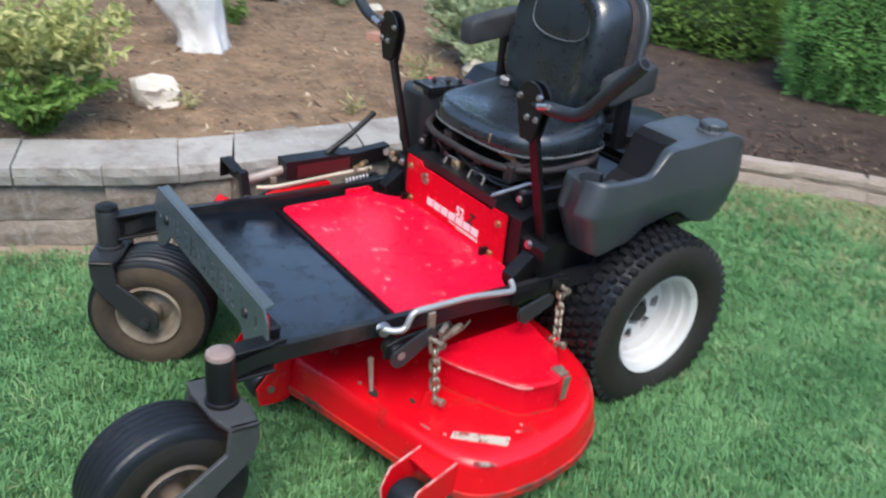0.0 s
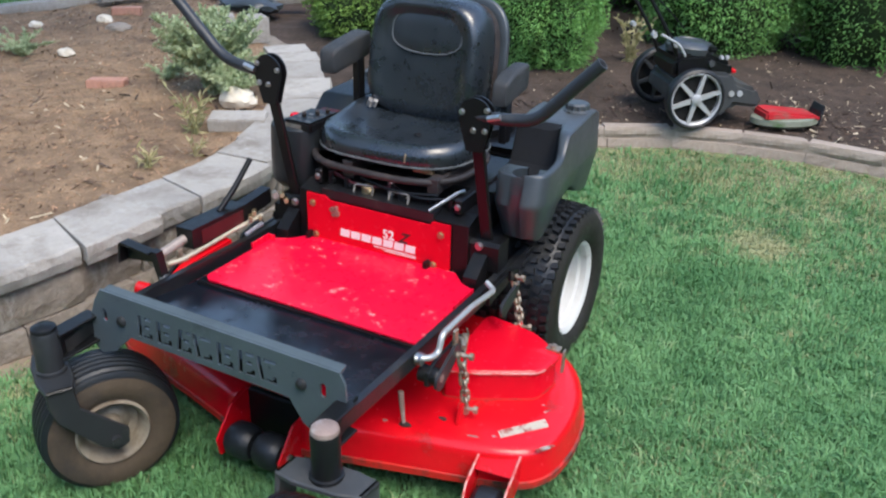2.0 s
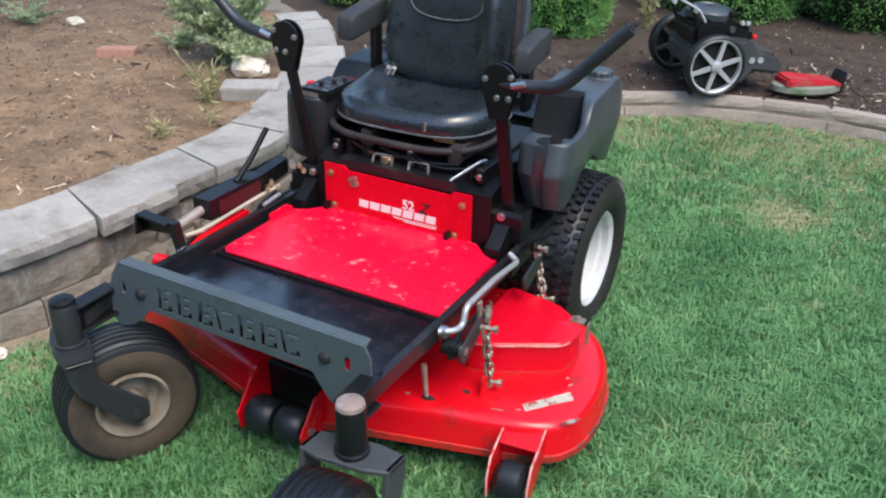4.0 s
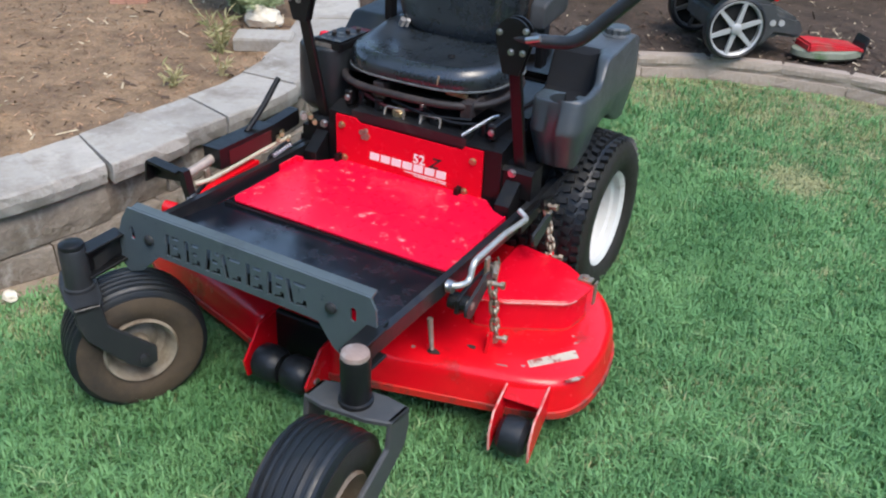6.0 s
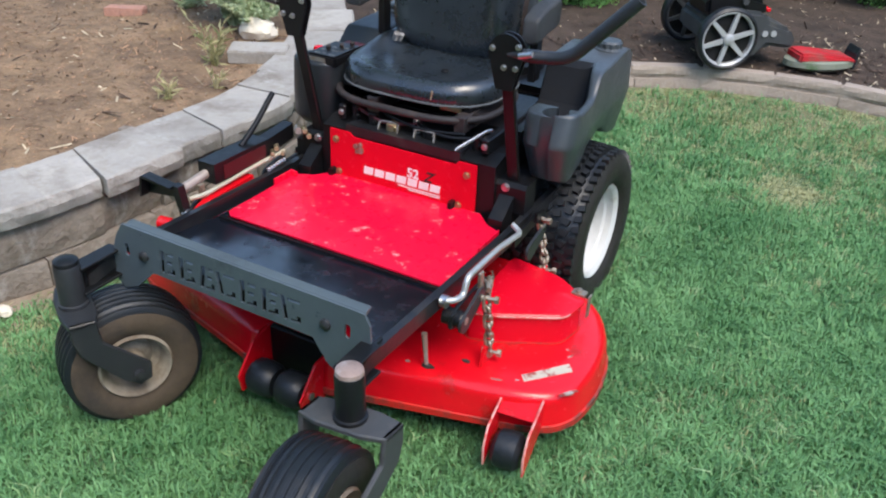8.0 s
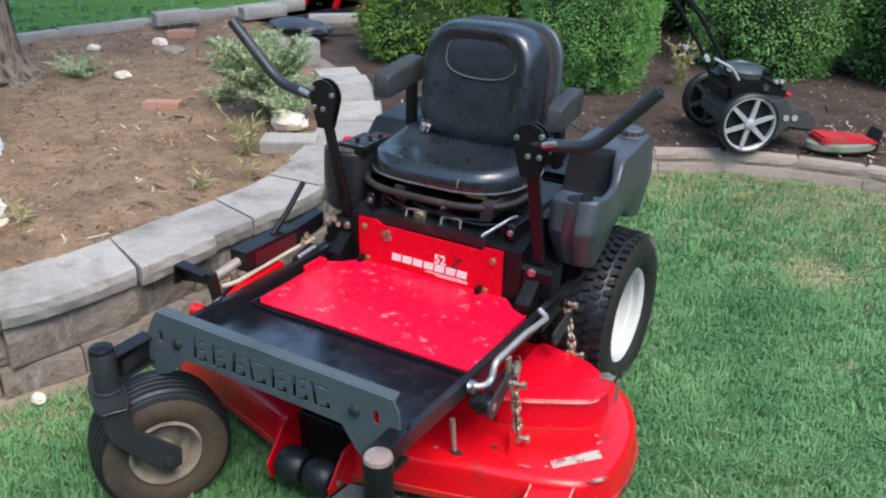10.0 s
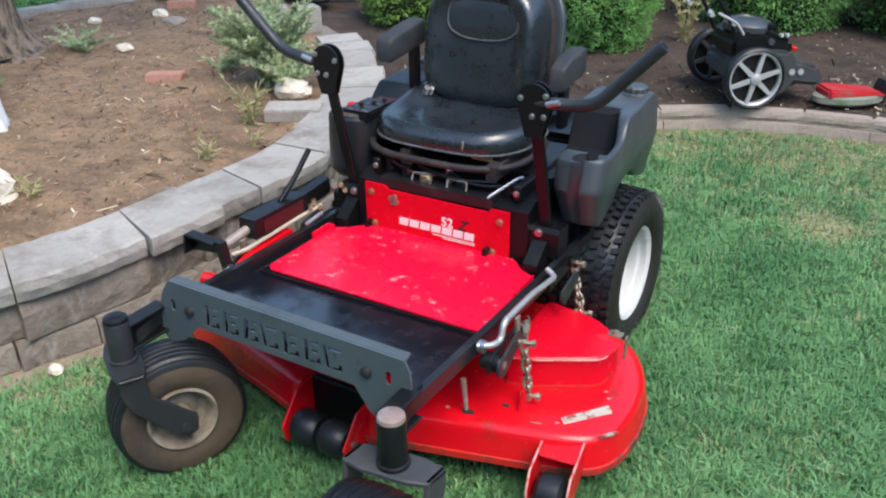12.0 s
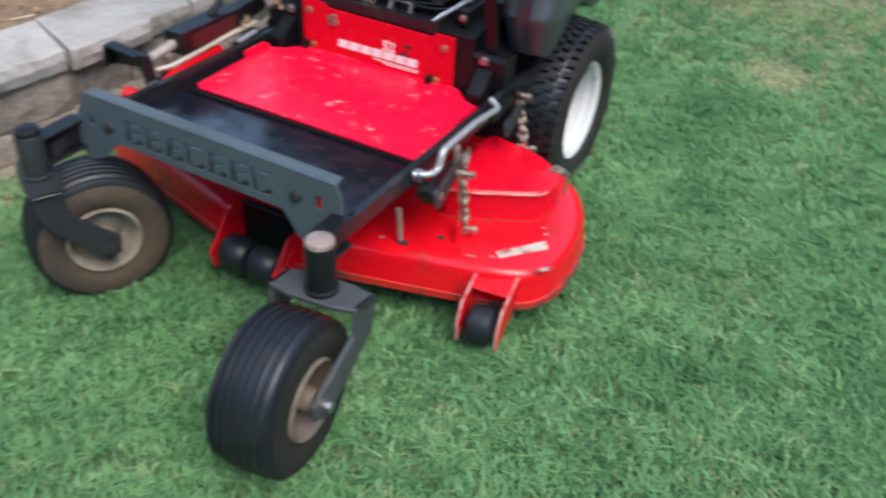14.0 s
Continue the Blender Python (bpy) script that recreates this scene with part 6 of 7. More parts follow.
for s in (1, -1):
    chain([(0.456 * s, -0.368, 0.335), (0.462 * s, -0.366, 0.28), (0.472 * s, -0.365, 0.185)])
    chain([(0.410 * s, 0.056, 0.350), (0.416 * s, 0.056, 0.30), (0.450 * s, 0.028, 0.215)])
    for at, way in (((0.456, -0.368, 0.338), (1, 0.2, 0)), ((0.472, -0.365, 0.186), (1, 0.2, 0)), ((0.410, 0.056, 0.352), (1, 0, 0)), ((0.450, 0.028, 0.215), (1, 0.2, 0))):
        bm = bm_new()
        at, way = Vector((at[0] * s, at[1], at[2])), Vector((way[0] * s, way[1], 0)).normalized()
        rod(bm, at - way * 0.012, at + way * 0.022, 0.0055, n=10)
        rod(bm, at + way * 0.020, at + way * 0.030, 0.0105, n=6)
        rod(bm, at - way * 0.018, at - way * 0.010, 0.0105, n=6)
        part("shackle_bolt", bm, CHAIN, mower, "rusty shackle bolt")
    # spring that ties the arm to the deck
    bm = bm_new()
    a, b = Vector((0.452 * s, -0.362, 0.330)), Vector((0.400 * s, -0.225, 0.322))
    pts = []
    for j in range(120):
        w = j / 119
        c = a.lerp(b, 0.15 + 0.6 * w)
        ang = 2 * math.pi * 14 * w
        pts.append(c + Vector((0, 0, 1)) * 0.008 * math.sin(ang) + Vector((1, 0.3, 0)).normalized() * 0.008 * math.cos(ang))
    tube(bm, [a] + pts + [b], 0.0024, 5)
    part("lift_spring", bm, CHAIN, mower, "coiled steel spring", smooth=60)
    bm = bm_new()
    prism(bm, [(-0.480, 0.300), (-0.475, 0.335), (-0.44, 0.345), (-0.30, 0.352), (-0.29, 0.335), (-0.42, 0.300), (-0.45, 0.286)], "x", *sorted((0.412 * s, 0.422 * s)))
    rod(bm, (0.388 * s, -0.45, 0.315), (0.435 * s, -0.45, 0.315), 0.022, n=16)
    soften(bm, 0.0015)
    arm = part("lift_arm", bm, FRAME_PAINT, mower, "scuffed dark steel lift arm")
    bolt(arm, (0.435 * s, -0.45, 0.315), (s, 0, 0), 0.011, 0.012, DULL_STEEL)
    for (ya, za, yb, zb) in ((-0.452, 0.308, -0.372, 0.350), (-0.085, 0.325, -0.015, 0.348)):
        bm = bm_new()
        dy, dz = yb - ya, zb - za
        ln = math.hypot(dy, dz)
        uy, uz = dy / ln, dz / ln
        pts = []
        for j in range(24):
            a = 2 * math.pi * j / 24
            e, f = math.cos(a), math.sin(a)
            rr = 0.024 if e < 0 else 0.017
            pts.append((ya + dy * (e > 0) + uy * rr * e - uz * rr * f, za + dz * (e > 0) + uz * rr * e + uy * rr * f))
        prism(bm, pts, "x", *sorted((0.438 * s, 0.446 * s)))
        soften(bm, 0.0015)
        part("lift_cam", bm, FORK_PAINT, mower, "scuffed dark steel arm that holds the chain")
    bm = bm_new()
    tube(bm, bent([(0.405 * s, -0.30, 0.300), (0.418 * s, -0.31, 0.345), (0.440 * s, -0.33, 0.355), (0.452 * s, -0.35, 0.350)], 0.02), 0.007, 8)
    part("clevis", bm, CHAIN, mower, "rusty clevis", smooth=60)
    bm = bm_new()
    prism(bm, [(0.02, 0.355), (0.02, 0.385), (0.08, 0.370), (0.08, 0.335)], "x", *sorted((0.405 * s, 0.413 * s)))
    prism(bm, [(-0.10, 0.330), (-0.10, 0.365), (0.055, 0.372), (0.06, 0.345)], "x", *sorted((0.395 * s, 0.404 * s)))
    soften(bm, 0.0015)
    part("lift_arm", bm, FRAME_PAINT, mower)
    bm = bm_new()
    if s > 0:
        tube(bm, bent([(0.388 * s, -0.482, 0.370), (0.418 * s, -0.460, 0.368), (0.425 * s, -0.430, 0.368), (0.424 * s, -0.412, 0.410), (0.424 * s, -0.25, 0.408), (0.424 * s, -0.115, 0.390), (0.395 * s, -0.105, 0.402)], 0.018, 5), 0.0080, 10)
        part("lift_rod", bm, ZINC, mower, "bent zinc-plated lift rod", smooth=60)
    bm = bm_new()
    rod(bm, (0.389 * s, -0.47, 0.365), (0.405 * s, -0.47, 0.365), 0.016, n=14)
    part("rod_collar", bm, STEEL, mower)
    bm = bm_new()
    rod(bm, (0.345 * s, -0.470, 0.255), (0.352 * s, -0.468, 0.165), 0.0075, 0.005, n=12)
    part("height_pin", bm, RUST, mower, "rusty height pin")
    # ears on the deck that the chains hold
    for ear, xa in (([(-0.405, 0.150), (-0.385, 0.205), (-0.355, 0.205), (-0.345, 0.150)], 0.462), ([(0.0, 0.150), (0.015, 0.225), (0.035, 0.225), (0.045, 0.150)], 0.445)):
        bm = bm_new()
        prism(bm, ear, "x", *sorted((xa * s, (xa + 0.008) * s)))
        soften(bm, 0.0015)
        part("deck_ear", bm, RED_WORN, deck)
    bm = bm_new()
    box(bm, (min(0.575 * s, 0.612 * s), -0.100, 0.2455), (max(0.575 * s, 0.612 * s), -0.074, 0.2515))
    rod(bm, (0.592 * s, -0.087, 0.250), (0.592 * s, -0.087, 0.259), 0.009, n=8)
    prism(bm, [(-0.102, 0.2515), (-0.080, 0.2515), (-0.088, 0.190), (-0.104, 0.190)], "x", *sorted((0.622 * s, 0.626 * s)))
    part("cover_clip", bm, CHAIN, deck, "bare metal clip")

# height lever box and pedal on the far side rail
bm = bm_new()
prism(bm, [(-0.335, 0.395), (-0.335, 0.455), (-0.10, 0.452), (-0.10, 0.385)], "x", -0.475, -0.415)
prism(bm, [(-0.10, 0.395), (-0.10, 0.445), (0.03, 0.458), (0.03, 0.41)], "x", -0.462, -0.425)
soften(bm, 0.004)
lever_box = part("height_lever_box", bm, BLACK, mower, "black steel deck height lever box")
bm = bm_new()
box(bm, (-0.412, -0.30, 0.400), (-0.4145, -0.12, 0.440))
part("label_strip", bm, MAROON, lever_box, "dark red faded label")
bm = bm_new()
tube(bm, [(-0.448, -0.185, 0.45), (-0.455, -0.10, 0.497), (-0.470, -0.005, 0.555)], 0.009, 10)
part("height_lever", bm, BLACK, lever_box, "thin black hand lever", smooth=50)
bm = bm_new()
prism(bm, [(-0.533, 0.450), (-0.525, 0.457), (-0.425, 0.446), (-0.425, 0.440), (-0.527, 0.449), (-0.535, 0.392), (-0.541, 0.392)], "y", -0.496, -0.465)
prism(bm, [(-0.534, 0.450), (-0.425, 0.442), (-0.412, 0.410), (-0.538, 0.394)], "y", -0.469, -0.465)
prism(bm, [(-0.430, 0.448), (-0.408, 0.446), (-0.392, 0.36), (-0.408, 0.35), (-0.424, 0.41)], "y", -0.482, -0.458)
soften(bm, 0.0015)
part("lift_pedal", bm, FRAME_PAINT, mower, "dark steel foot pedal")
bm = bm_new()
rod(bm, (-0.462, -0.44, 0.398), (-0.448, -0.31, 0.424), 0.014, n=14)
rod(bm, (-0.464, -0.455, 0.395), (-0.461, -0.435, 0.399), 0.017, n=14)
soften(bm, 0.002)
part("gas_strut", bm, STRUT, mower, "rust-browned steel strut")
bm = bm_new()
tube(bm, bent([(-0.432, -0.425, 0.383), (-0.420, -0.38, 0.380), (-0.412, -0.16, 0.392), (-0.40, -0.05, 0.40)], 0.03), 0.0066, 8)
part("brake_rod", bm, YELLOW_ZINC, mower, "pale yellow zinc brake rod", smooth=60)
for k in range(7):
    bm = bm_new()
    m = Matrix.Translation((-0.384, -0.145 + 0.012 * k, 0.377 + 0.0010 * k)) @ turned(0.4, 1, 0.1)
    lathe(bm, [(0.005, -0.0025), (0.008, -0.0025), (0.008, 0.0025), (0.005, 0.0025)], m, 10, closed=True)
    part("spring_coil", bm, STEEL, mower)
for x, y, z, r in ((-0.400, 0.020, 0.450, 0.011), (-0.382, 0.030, 0.450, 0.008), (-0.368, 0.030, 0.436, 0.008), (-0.43, -0.05, 0.41, 0.008), (-0.42, -0.08, 0.405, 0.007), (-0.412, -0.045, 0.395, 0.006)):
    bm = bm_new()
    rod(bm, (x, y, z), (x + 0.03, y - 0.035, z + 0.008), r, n=10)
    soften(bm, 0.001)
    part("linkage_bolt", bm, DULL_STEEL if r > 0.009 else BRASS, mower)
bm = bm_new()
rod(bm, (-0.395, -0.532, 0.362), (-0.428, -0.545, 0.368), 0.018, n=18)
soften(bm, 0.003)
part("chute_hinge", bm, RED_WORN, mower)
bm = bm_new()
prism(bm, [(-0.445, 0.330), (-0.445, 0.345), (-0.38, 0.368), (-0.195, 0.375), (-0.195, 0.310), (-0.38, 0.310)], "x", -0.424, -0.400)
soften(bm, 0.003)
part("chute_flange", bm, RED_WORN, mower, "red steel flange beside the rail")
for s in (1, -1):
    bm = bm_new()
    box(bm, (s * 0.318 - 0.028, -0.736, 0.385), (s * 0.318 + 0.028, -0.726, 0.445 if s > 0 else 0.398))
    soften(bm, 0.002)
    part("plate_bracket", bm, RED, mower)
# black plate added over the deck face, painting the shade behind the rollers
bm = bm_new()
box(bm, (-0.091, -0.535, 0.030), (0.091, -0.5165, 0.160))
soften(bm, 0.004)
part("recess_plate", bm, BLACK, deck, "added black plate painting the shade behind the rollers")

# double roller at the middle of the deck's front
bm = bm_new()
rod(bm, (-0.090, -0.625, 0.070), (0.120, -0.625, 0.070), 0.010, n=10)
mid = part("roller_axle", bm, STEEL, deck)
for x in (-0.082, 0.112):
    bm = bm_new()
    prism(bm, [(-0.655, 0.025), (-0.665, 0.075), (-0.60, 0.150), (-0.50, 0.165), (-0.50, 0.05), (-0.60, 0.02)], "x", x - 0.003, x + 0.003)
    soften(bm, 0.0015)
    part("roller_cheek", bm, RED_WORN, mid, "red cheek of the middle rollers")
for x in (-0.026, 0.062):
    bm = bm_new()
    lathe(bm, [(0.012, -0.038), (0.036, -0.038), (0.046, -0.026), (0.048, 0.0), (0.046, 0.026), (0.036, 0.038), (0.012, 0.038)], Matrix.Translation((x, -0.625, 0.070)) @ turned(1, 0), 24, closed=True)
    part("roller", bm, RUBBER, mid, smooth=40)

# engine behind the seat
bm = bm_new()
box(bm, (-0.27, 0.48, 0.34), (0.27, 0.86, 0.56))
soften(bm, 0.02, 2)
engine = part("engine", bm, BLACK, mower, "black engine block behind the seat")
bm = bm_new()
lathe(bm, [(0.001, 0.555), (0.16, 0.555), (0.16, 0.585), (0.14, 0.60), (0.001, 0.605)], Matrix.Translation((-0.04, 0.67, 0)), 28)
part("fan_cover", bm, BLACK, engine, smooth=40)

# grease spots on the deck
for x, y, rx, ry in ((0.425, -0.395, 0.011, 0.006), (0.352, -0.462, 0.016, 0.010)):
    bm = bm_new()
    prism(bm, [(x + rx * math.cos(t) * (1 + 0.25 * math.sin(3 * t + x * 40)), y + ry * math.sin(t)) for t in (2 * math.pi * j / 14 for j in range(14))], "z", 0.1540, 0.1572)
    part("grease_spot", bm, DUSTY, deck)

# scuffs where the paint has gone, and hangers of the lift chains
for k, (x, y, l, wd, a) in enumerate(((0.690, -0.372, 0.050, 0.010, 0.9), (0.655, -0.300, 0.018, 0.008, 0.7), (0.640, -0.235, 0.022, 0.007, 1.1), (0.622, -0.215, 0.010, 0.006, 0.3), (0.44, -0.365, 0.020, 0.010, 0.2), (0.52, -0.42, 0.03, 0.005, 0.25), (0.565, -0.395, 0.012, 0.005, 0.4), (0.30, -0.47, 0.014, 0.010, 0.1))):
    bm = bm_new()
    rngk = random.Random(k)
    pts = [(x + (l / 2 * math.cos(t) * rngk.uniform(0.7, 1.2)) * math.cos(a) - wd / 2 * math.sin(t) * math.sin(a), y + l / 2 * math.cos(t) * math.sin(a) + wd / 2 * math.sin(t) * rngk.uniform(0.6, 1.3) * math.cos(a)) for t in (2 * math.pi * j / 11 for j in range(11))]
    prism(bm, pts, "z", 0.1535 if k else 0.1500, 0.1552 if k else 0.1540)
    part("bare_patch", bm, BARE if k < 4 else RUST, deck)
for s in (1, -1):
    bm = bm_new()
    box(bm, (0.438 * s - 0.004, -0.378, 0.325), (0.438 * s + 0.004, -0.358, 0.405))
    soften(bm, 0.0015)
    part("chain_hanger", bm, CHAIN, mower)

# wire loops and a harness on the ledge before the seat
for x in (-0.075, 0.045):
    bm = bm_new()
    tube(bm, bent([(x - 0.03, 0.02, 0.514), (x - 0.034, 0.035, 0.535), (x + 0.03, 0.035, 0.538), (x + 0.034, 0.02, 0.514)], 0.012), 0.0035, 6)
    part("wire_loop", bm, DULL_STEEL, mower, smooth=60)
for k, (x0, x1, sag) in enumerate(((-0.20, 0.02, 0.02), (-0.10, 0.16, 0.012), (0.0, 0.21, 0.018))):
    bm = bm_new()
    tube(bm, bent([(x0, 0.055, 0.548), ((x0 + x1) / 2, 0.03, 0.548 - sag), (x1, 0.055, 0.545)], 0.08), 0.005, 6)
    part("wire", bm, BLACK if k else MAROON, mower, smooth=60)
for x in (-0.24, 0.235):
    bm = bm_new()
    box(bm, (x - 0.012, 0.03, 0.512), (x + 0.012, 0.30, 0.556))
    soften(bm, 0.004)
    part("seat_hinge", bm, BLACK, mower)
    bolt(mower, (x, 0.03, 0.535), (0, -1, 0), 0.007, 0.008)


# ---- walk-behind string trimmer parked on the edging ----
trimmer = thing("wheeled_trimmer", (0.346, 2.55, CURB_TOP), "grey and black walk-behind string trimmer with large spoked wheels", "trimmer")
SILVER_PAINT = surf("silver_plastic", (0.42, 0.43, 0.44), 0.4, metal=0.2, var=0.1)
GREY_PLASTIC = surf("grey_plastic", (0.048, 0.052, 0.056), 0.5, var=0.15, scale=9, dirt=(0.17, 0.16, 0.14), dscale=8, dlow=0.55, dhigh=0.8)
FADED_RED = surf("faded_red_plastic", (0.50, 0.02, 0.03), 0.5, var=0.15, scale=12, dirt=(0.30, 0.10, 0.08), dscale=10, dlow=0.5, dhigh=0.75)
FADED_GREEN = surf("grass_stained_guard", (0.20, 0.22, 0.17), 0.7, var=0.3, scale=14, dirt=(0.07, 0.14, 0.05), dscale=9, dlow=0.5, dhigh=0.65)
fw = Vector((0.80, 0.60, 0)).normalized()
lt = Vector((-fw.y, fw.x, 0))
TM = Matrix(((fw.x, lt.x, 0, 0.352), (fw.y, lt.y, 0, 2.50), (0, 0, 1, 0.123), (0, 0, 0, 1)))


def big_wheel(o, rim_paint, rim_label):
    m = TM @ Matrix.Translation((0, o, 0.152)) @ Matrix.Rotation(radians(90), 4, "X")
    bm = bm_new()
    lathe(bm, [(0.132, -0.020), (0.144, -0.028), (0.155, -0.020), (0.158, 0.0), (0.155, 0.020), (0.144, 0.028), (0.132, 0.020)], m, 40, closed=True)
    tyre = part("tyre", bm, RUBBER, trimmer, "black rubber tyre", smooth=40)
    bm = bm_new()
    lathe(bm, [(0.125, -0.020), (0.134, -0.027), (0.138, -0.020), (0.138, 0.020), (0.134, 0.027), (0.125, 0.020)], m, 40, closed=True)
    lathe(bm, [(0.001, -0.03), (0.026, -0.03), (0.028, 0.03), (0.018, 0.036), (0.001, 0.036)], m, 20)
    for k in range(6):
        mm = m @ Matrix.Rotation(2 * math.pi * k / 6 + 0.3, 4, "Z")
        prism(bm, [(0.02, -0.013), (0.130, -0.009), (0.130, 0.009), (0.02, 0.013)], "z", 0.010, 0.024, mm)
    part("spoked_rim", bm, rim_paint, trimmer, rim_label, smooth=40)
    # added black disc that paints the dark gaps between spokes as shade
    bm = bm_new()
    rod(bm, m @ Vector((0, 0, -0.012)), m @ Vector((0, 0, -0.004)), 0.128, n=30)
    part("wheel_back", bm, HOLE, trimmer)


big_wheel(0.0, SILVER_PAINT, "silver six-spoke rim")
big_wheel(0.50, GREY_PLASTIC, "dark grey six-spoke rim")
bm = bm_new()
prism(bm, [(-0.10, 0.12), (-0.10, 0.22), (0.02, 0.29), (0.20, 0.27), (0.24, 0.225), (0.36, 0.185), (0.41, 0.10), (0.36, 0.085), (0.24, 0.10), (0.17, 0.03), (0.10, 0.08)], "y", 0.035, 0.40, TM)
soften(bm, 0.02, 2)
part("body", bm, GREY_PLASTIC, trimmer, "grey plastic body", smooth=50)
bm = bm_new()
prism(bm, [(-0.10, 0.24), (-0.11, 0.33), (-0.08, 0.362), (0.07, 0.372), (0.13, 0.345), (0.215, 0.318), (0.225, 0.24)], "y", 0.06, 0.36, TM)
soften(bm, 0.022, 2)
motor = part("motor", bm, BLACK, trimmer, "black petrol engine", smooth=50)
bm = bm_new()
lathe(bm, [(0.001, 0.355), (0.125, 0.355), (0.128, 0.385), (0.112, 0.402), (0.075, 0.414), (0.07, 0.408), (0.001, 0.410)], TM @ Matrix.Translation((0.0, 0.20, 0)) @ Matrix.Rotation(radians(4), 4, "Y"), 28)
part("starter_cover", bm, PLASTIC, motor, "dull black starter cover", smooth=40)
bm = bm_new()
box(bm, (0.075, 0.07, 0.372), (0.125, 0.16, 0.398), TM)
soften(bm, 0.008, 2)
part("air_filter", bm, BLACK, motor)
for x in (0.145, 0.175):
    bm = bm_new()
    rod(bm, TM @ Vector((x, 0.075, 0.345)), TM @ Vector((x + 0.004, 0.062, 0.348)), 0.011, n=10)
    part("motor_bolt", bm, SILVER_PAINT, motor)
bm = bm_new()
rod(bm, TM @ Vector((0.09, 0.07, 0.32)), TM @ Vector((0.09, 0.045, 0.32)), 0.016, n=14)
part("fuel_cap", bm, GREY_PLASTIC, motor)
bm = bm_new()
box(bm, (0.222, 0.075, 0.262), (0.245, 0.13, 0.282), TM)
soften(bm, 0.004)
part("label_plate", bm, RED_WORN, motor)
for x in (0.215, 0.262):
    bm = bm_new()
    rod(bm, TM @ Vector((x, 0.04, 0.165)), TM @ Vector((x, 0.028, 0.165)), 0.016, n=12)
    part("knob", bm, SILVER_PAINT, trimmer)
# trimmer head: red cover over a stained guard, black flap
bm = bm_new()
prism(bm, [(0.39, 0.036), (0.395, 0.082), (0.45, 0.084), (0.69, 0.056), (0.71, 0.036)], "y", -0.05, 0.10, TM)
soften(bm, 0.012, 2)
part("head_cover", bm, FADED_RED, trimmer, "faded red trimmer head cover", smooth=45)
bm = bm_new()
m = TM @ Matrix.Translation((0.54, 0.03, -0.01)) @ Matrix.Diagonal((1.05, 0.6, 0.8, 1))
lathe(bm, [(0.02, 0.01), (0.15, 0.005), (0.18, 0.025), (0.178, 0.060), (0.165, 0.068), (0.02, 0.066)], m, 30, closed=True)
part("guard", bm, FADED_GREEN, trimmer, "grass-stained guard", smooth=40)
bm = bm_new()
prism(bm, [(0.70, -0.01), (0.712, 0.07), (0.728, 0.105), (0.734, 0.10), (0.722, -0.01)], "y", -0.02, 0.09, TM)
soften(bm, 0.004)
part("rear_flap", bm, RUBBER, trimmer, "black rubber flap")
# handle bars folded up and back, with clamps
for o in (0.10, 0.40):
    bm = bm_new()
    tube(bm, bent([TM @ Vector((-0.02, o, 0.22)), TM @ Vector((-0.12, o, 0.43)), TM @ Vector((-0.27, o + 0.02, 0.66)), TM @ Vector((-0.62, o, 1.02))], 0.05), 0.0105, 10)
    bar = part("handle_bar", bm, BLACK, trimmer, "black tubular handle", smooth=60)
    for x, z in ((-0.105, 0.41), (-0.225, 0.46)):
        bm = bm_new()
        rod(bm, TM @ Vector((x, o - 0.030, z)), TM @ Vector((x, o + 0.01, z)), 0.012, n=12)
        part("clamp_knob", bm, SILVER_PAINT, bar)
bm = bm_new()
tube(bm, bent([TM @ Vector((-0.62, 0.10, 1.02)), TM @ Vector((-0.66, 0.12, 1.05)), TM @ Vector((-0.66, 0.38, 1.05)), TM @ Vector((-0.62, 0.40, 1.02))], 0.03), 0.0125, 10)
part("handle_grip", bm, BLACK, trimmer, smooth=60)
bm = bm_new()
tube(bm, bent([TM @ Vector((-0.02, 0.2, 0.47)), TM @ Vector((-0.12, 0.16, 0.56)), TM @ Vector((-0.40, 0.12, 0.80)), TM @ Vector((-0.60, 0.12, 1.0))], 0.05), 0.004, 6)
part("cable", bm, BLACK, trimmer, smooth=60)
bm = bm_new()
tube(bm, bent([TM @ Vector((-0.20, 0.06, 0.47)), TM @ Vector((-0.10, 0.05, 0.42)), TM @ Vector((-0.06, 0.05, 0.36))], 0.03), 0.007, 8)
part("clamp_bar", bm, SILVER_PAINT, trimmer, smooth=60)

# ---- far off, beyond the bed: a garden cart and a dark tarpaulin ----
cart = thing("garden_cart", (-3.75, 4.55, 0.2), "grey garden cart with red rails behind the pavers", "cart")
bm = bm_new()
prism(bm, [(-0.30, 0.30), (-0.38, 0.62), (0.38, 0.62), (0.30, 0.30)], "y", 4.45, 4.95, Matrix.Translation((-3.75, 0, 0)))
soften(bm, 0.02, 2)
part("tub", bm, GREY_PLASTIC, cart, "grey plastic tub")
for dx in (-0.30, 0.05, 0.36):
    bm = bm_new()
    tube(bm, bent([(-3.75 + dx, 4.40, 0.24), (-3.75 + dx + 0.08, 4.42, 0.42), (-3.75 + dx + 0.22, 4.5, 0.66)], 0.05), 0.03, 10)
    part("rail", bm, RED, cart, "red painted rail", smooth=60)
for dx in (-0.45, 0.45):
    bm = bm_new()
    lathe(bm, [(0.05, -0.04), (0.13, -0.045), (0.15, 0.0), (0.13, 0.045), (0.05, 0.04)], Matrix.Translation((-3.75 + dx, 4.6, 0.365)) @ turned(1, 0), 24, closed=True)
    part("wheel", bm, RUBBER, cart, smooth=40)
bm = bm_new()
bmesh.ops.create_icosphere(bm, subdivisions=3, radius=1.0)
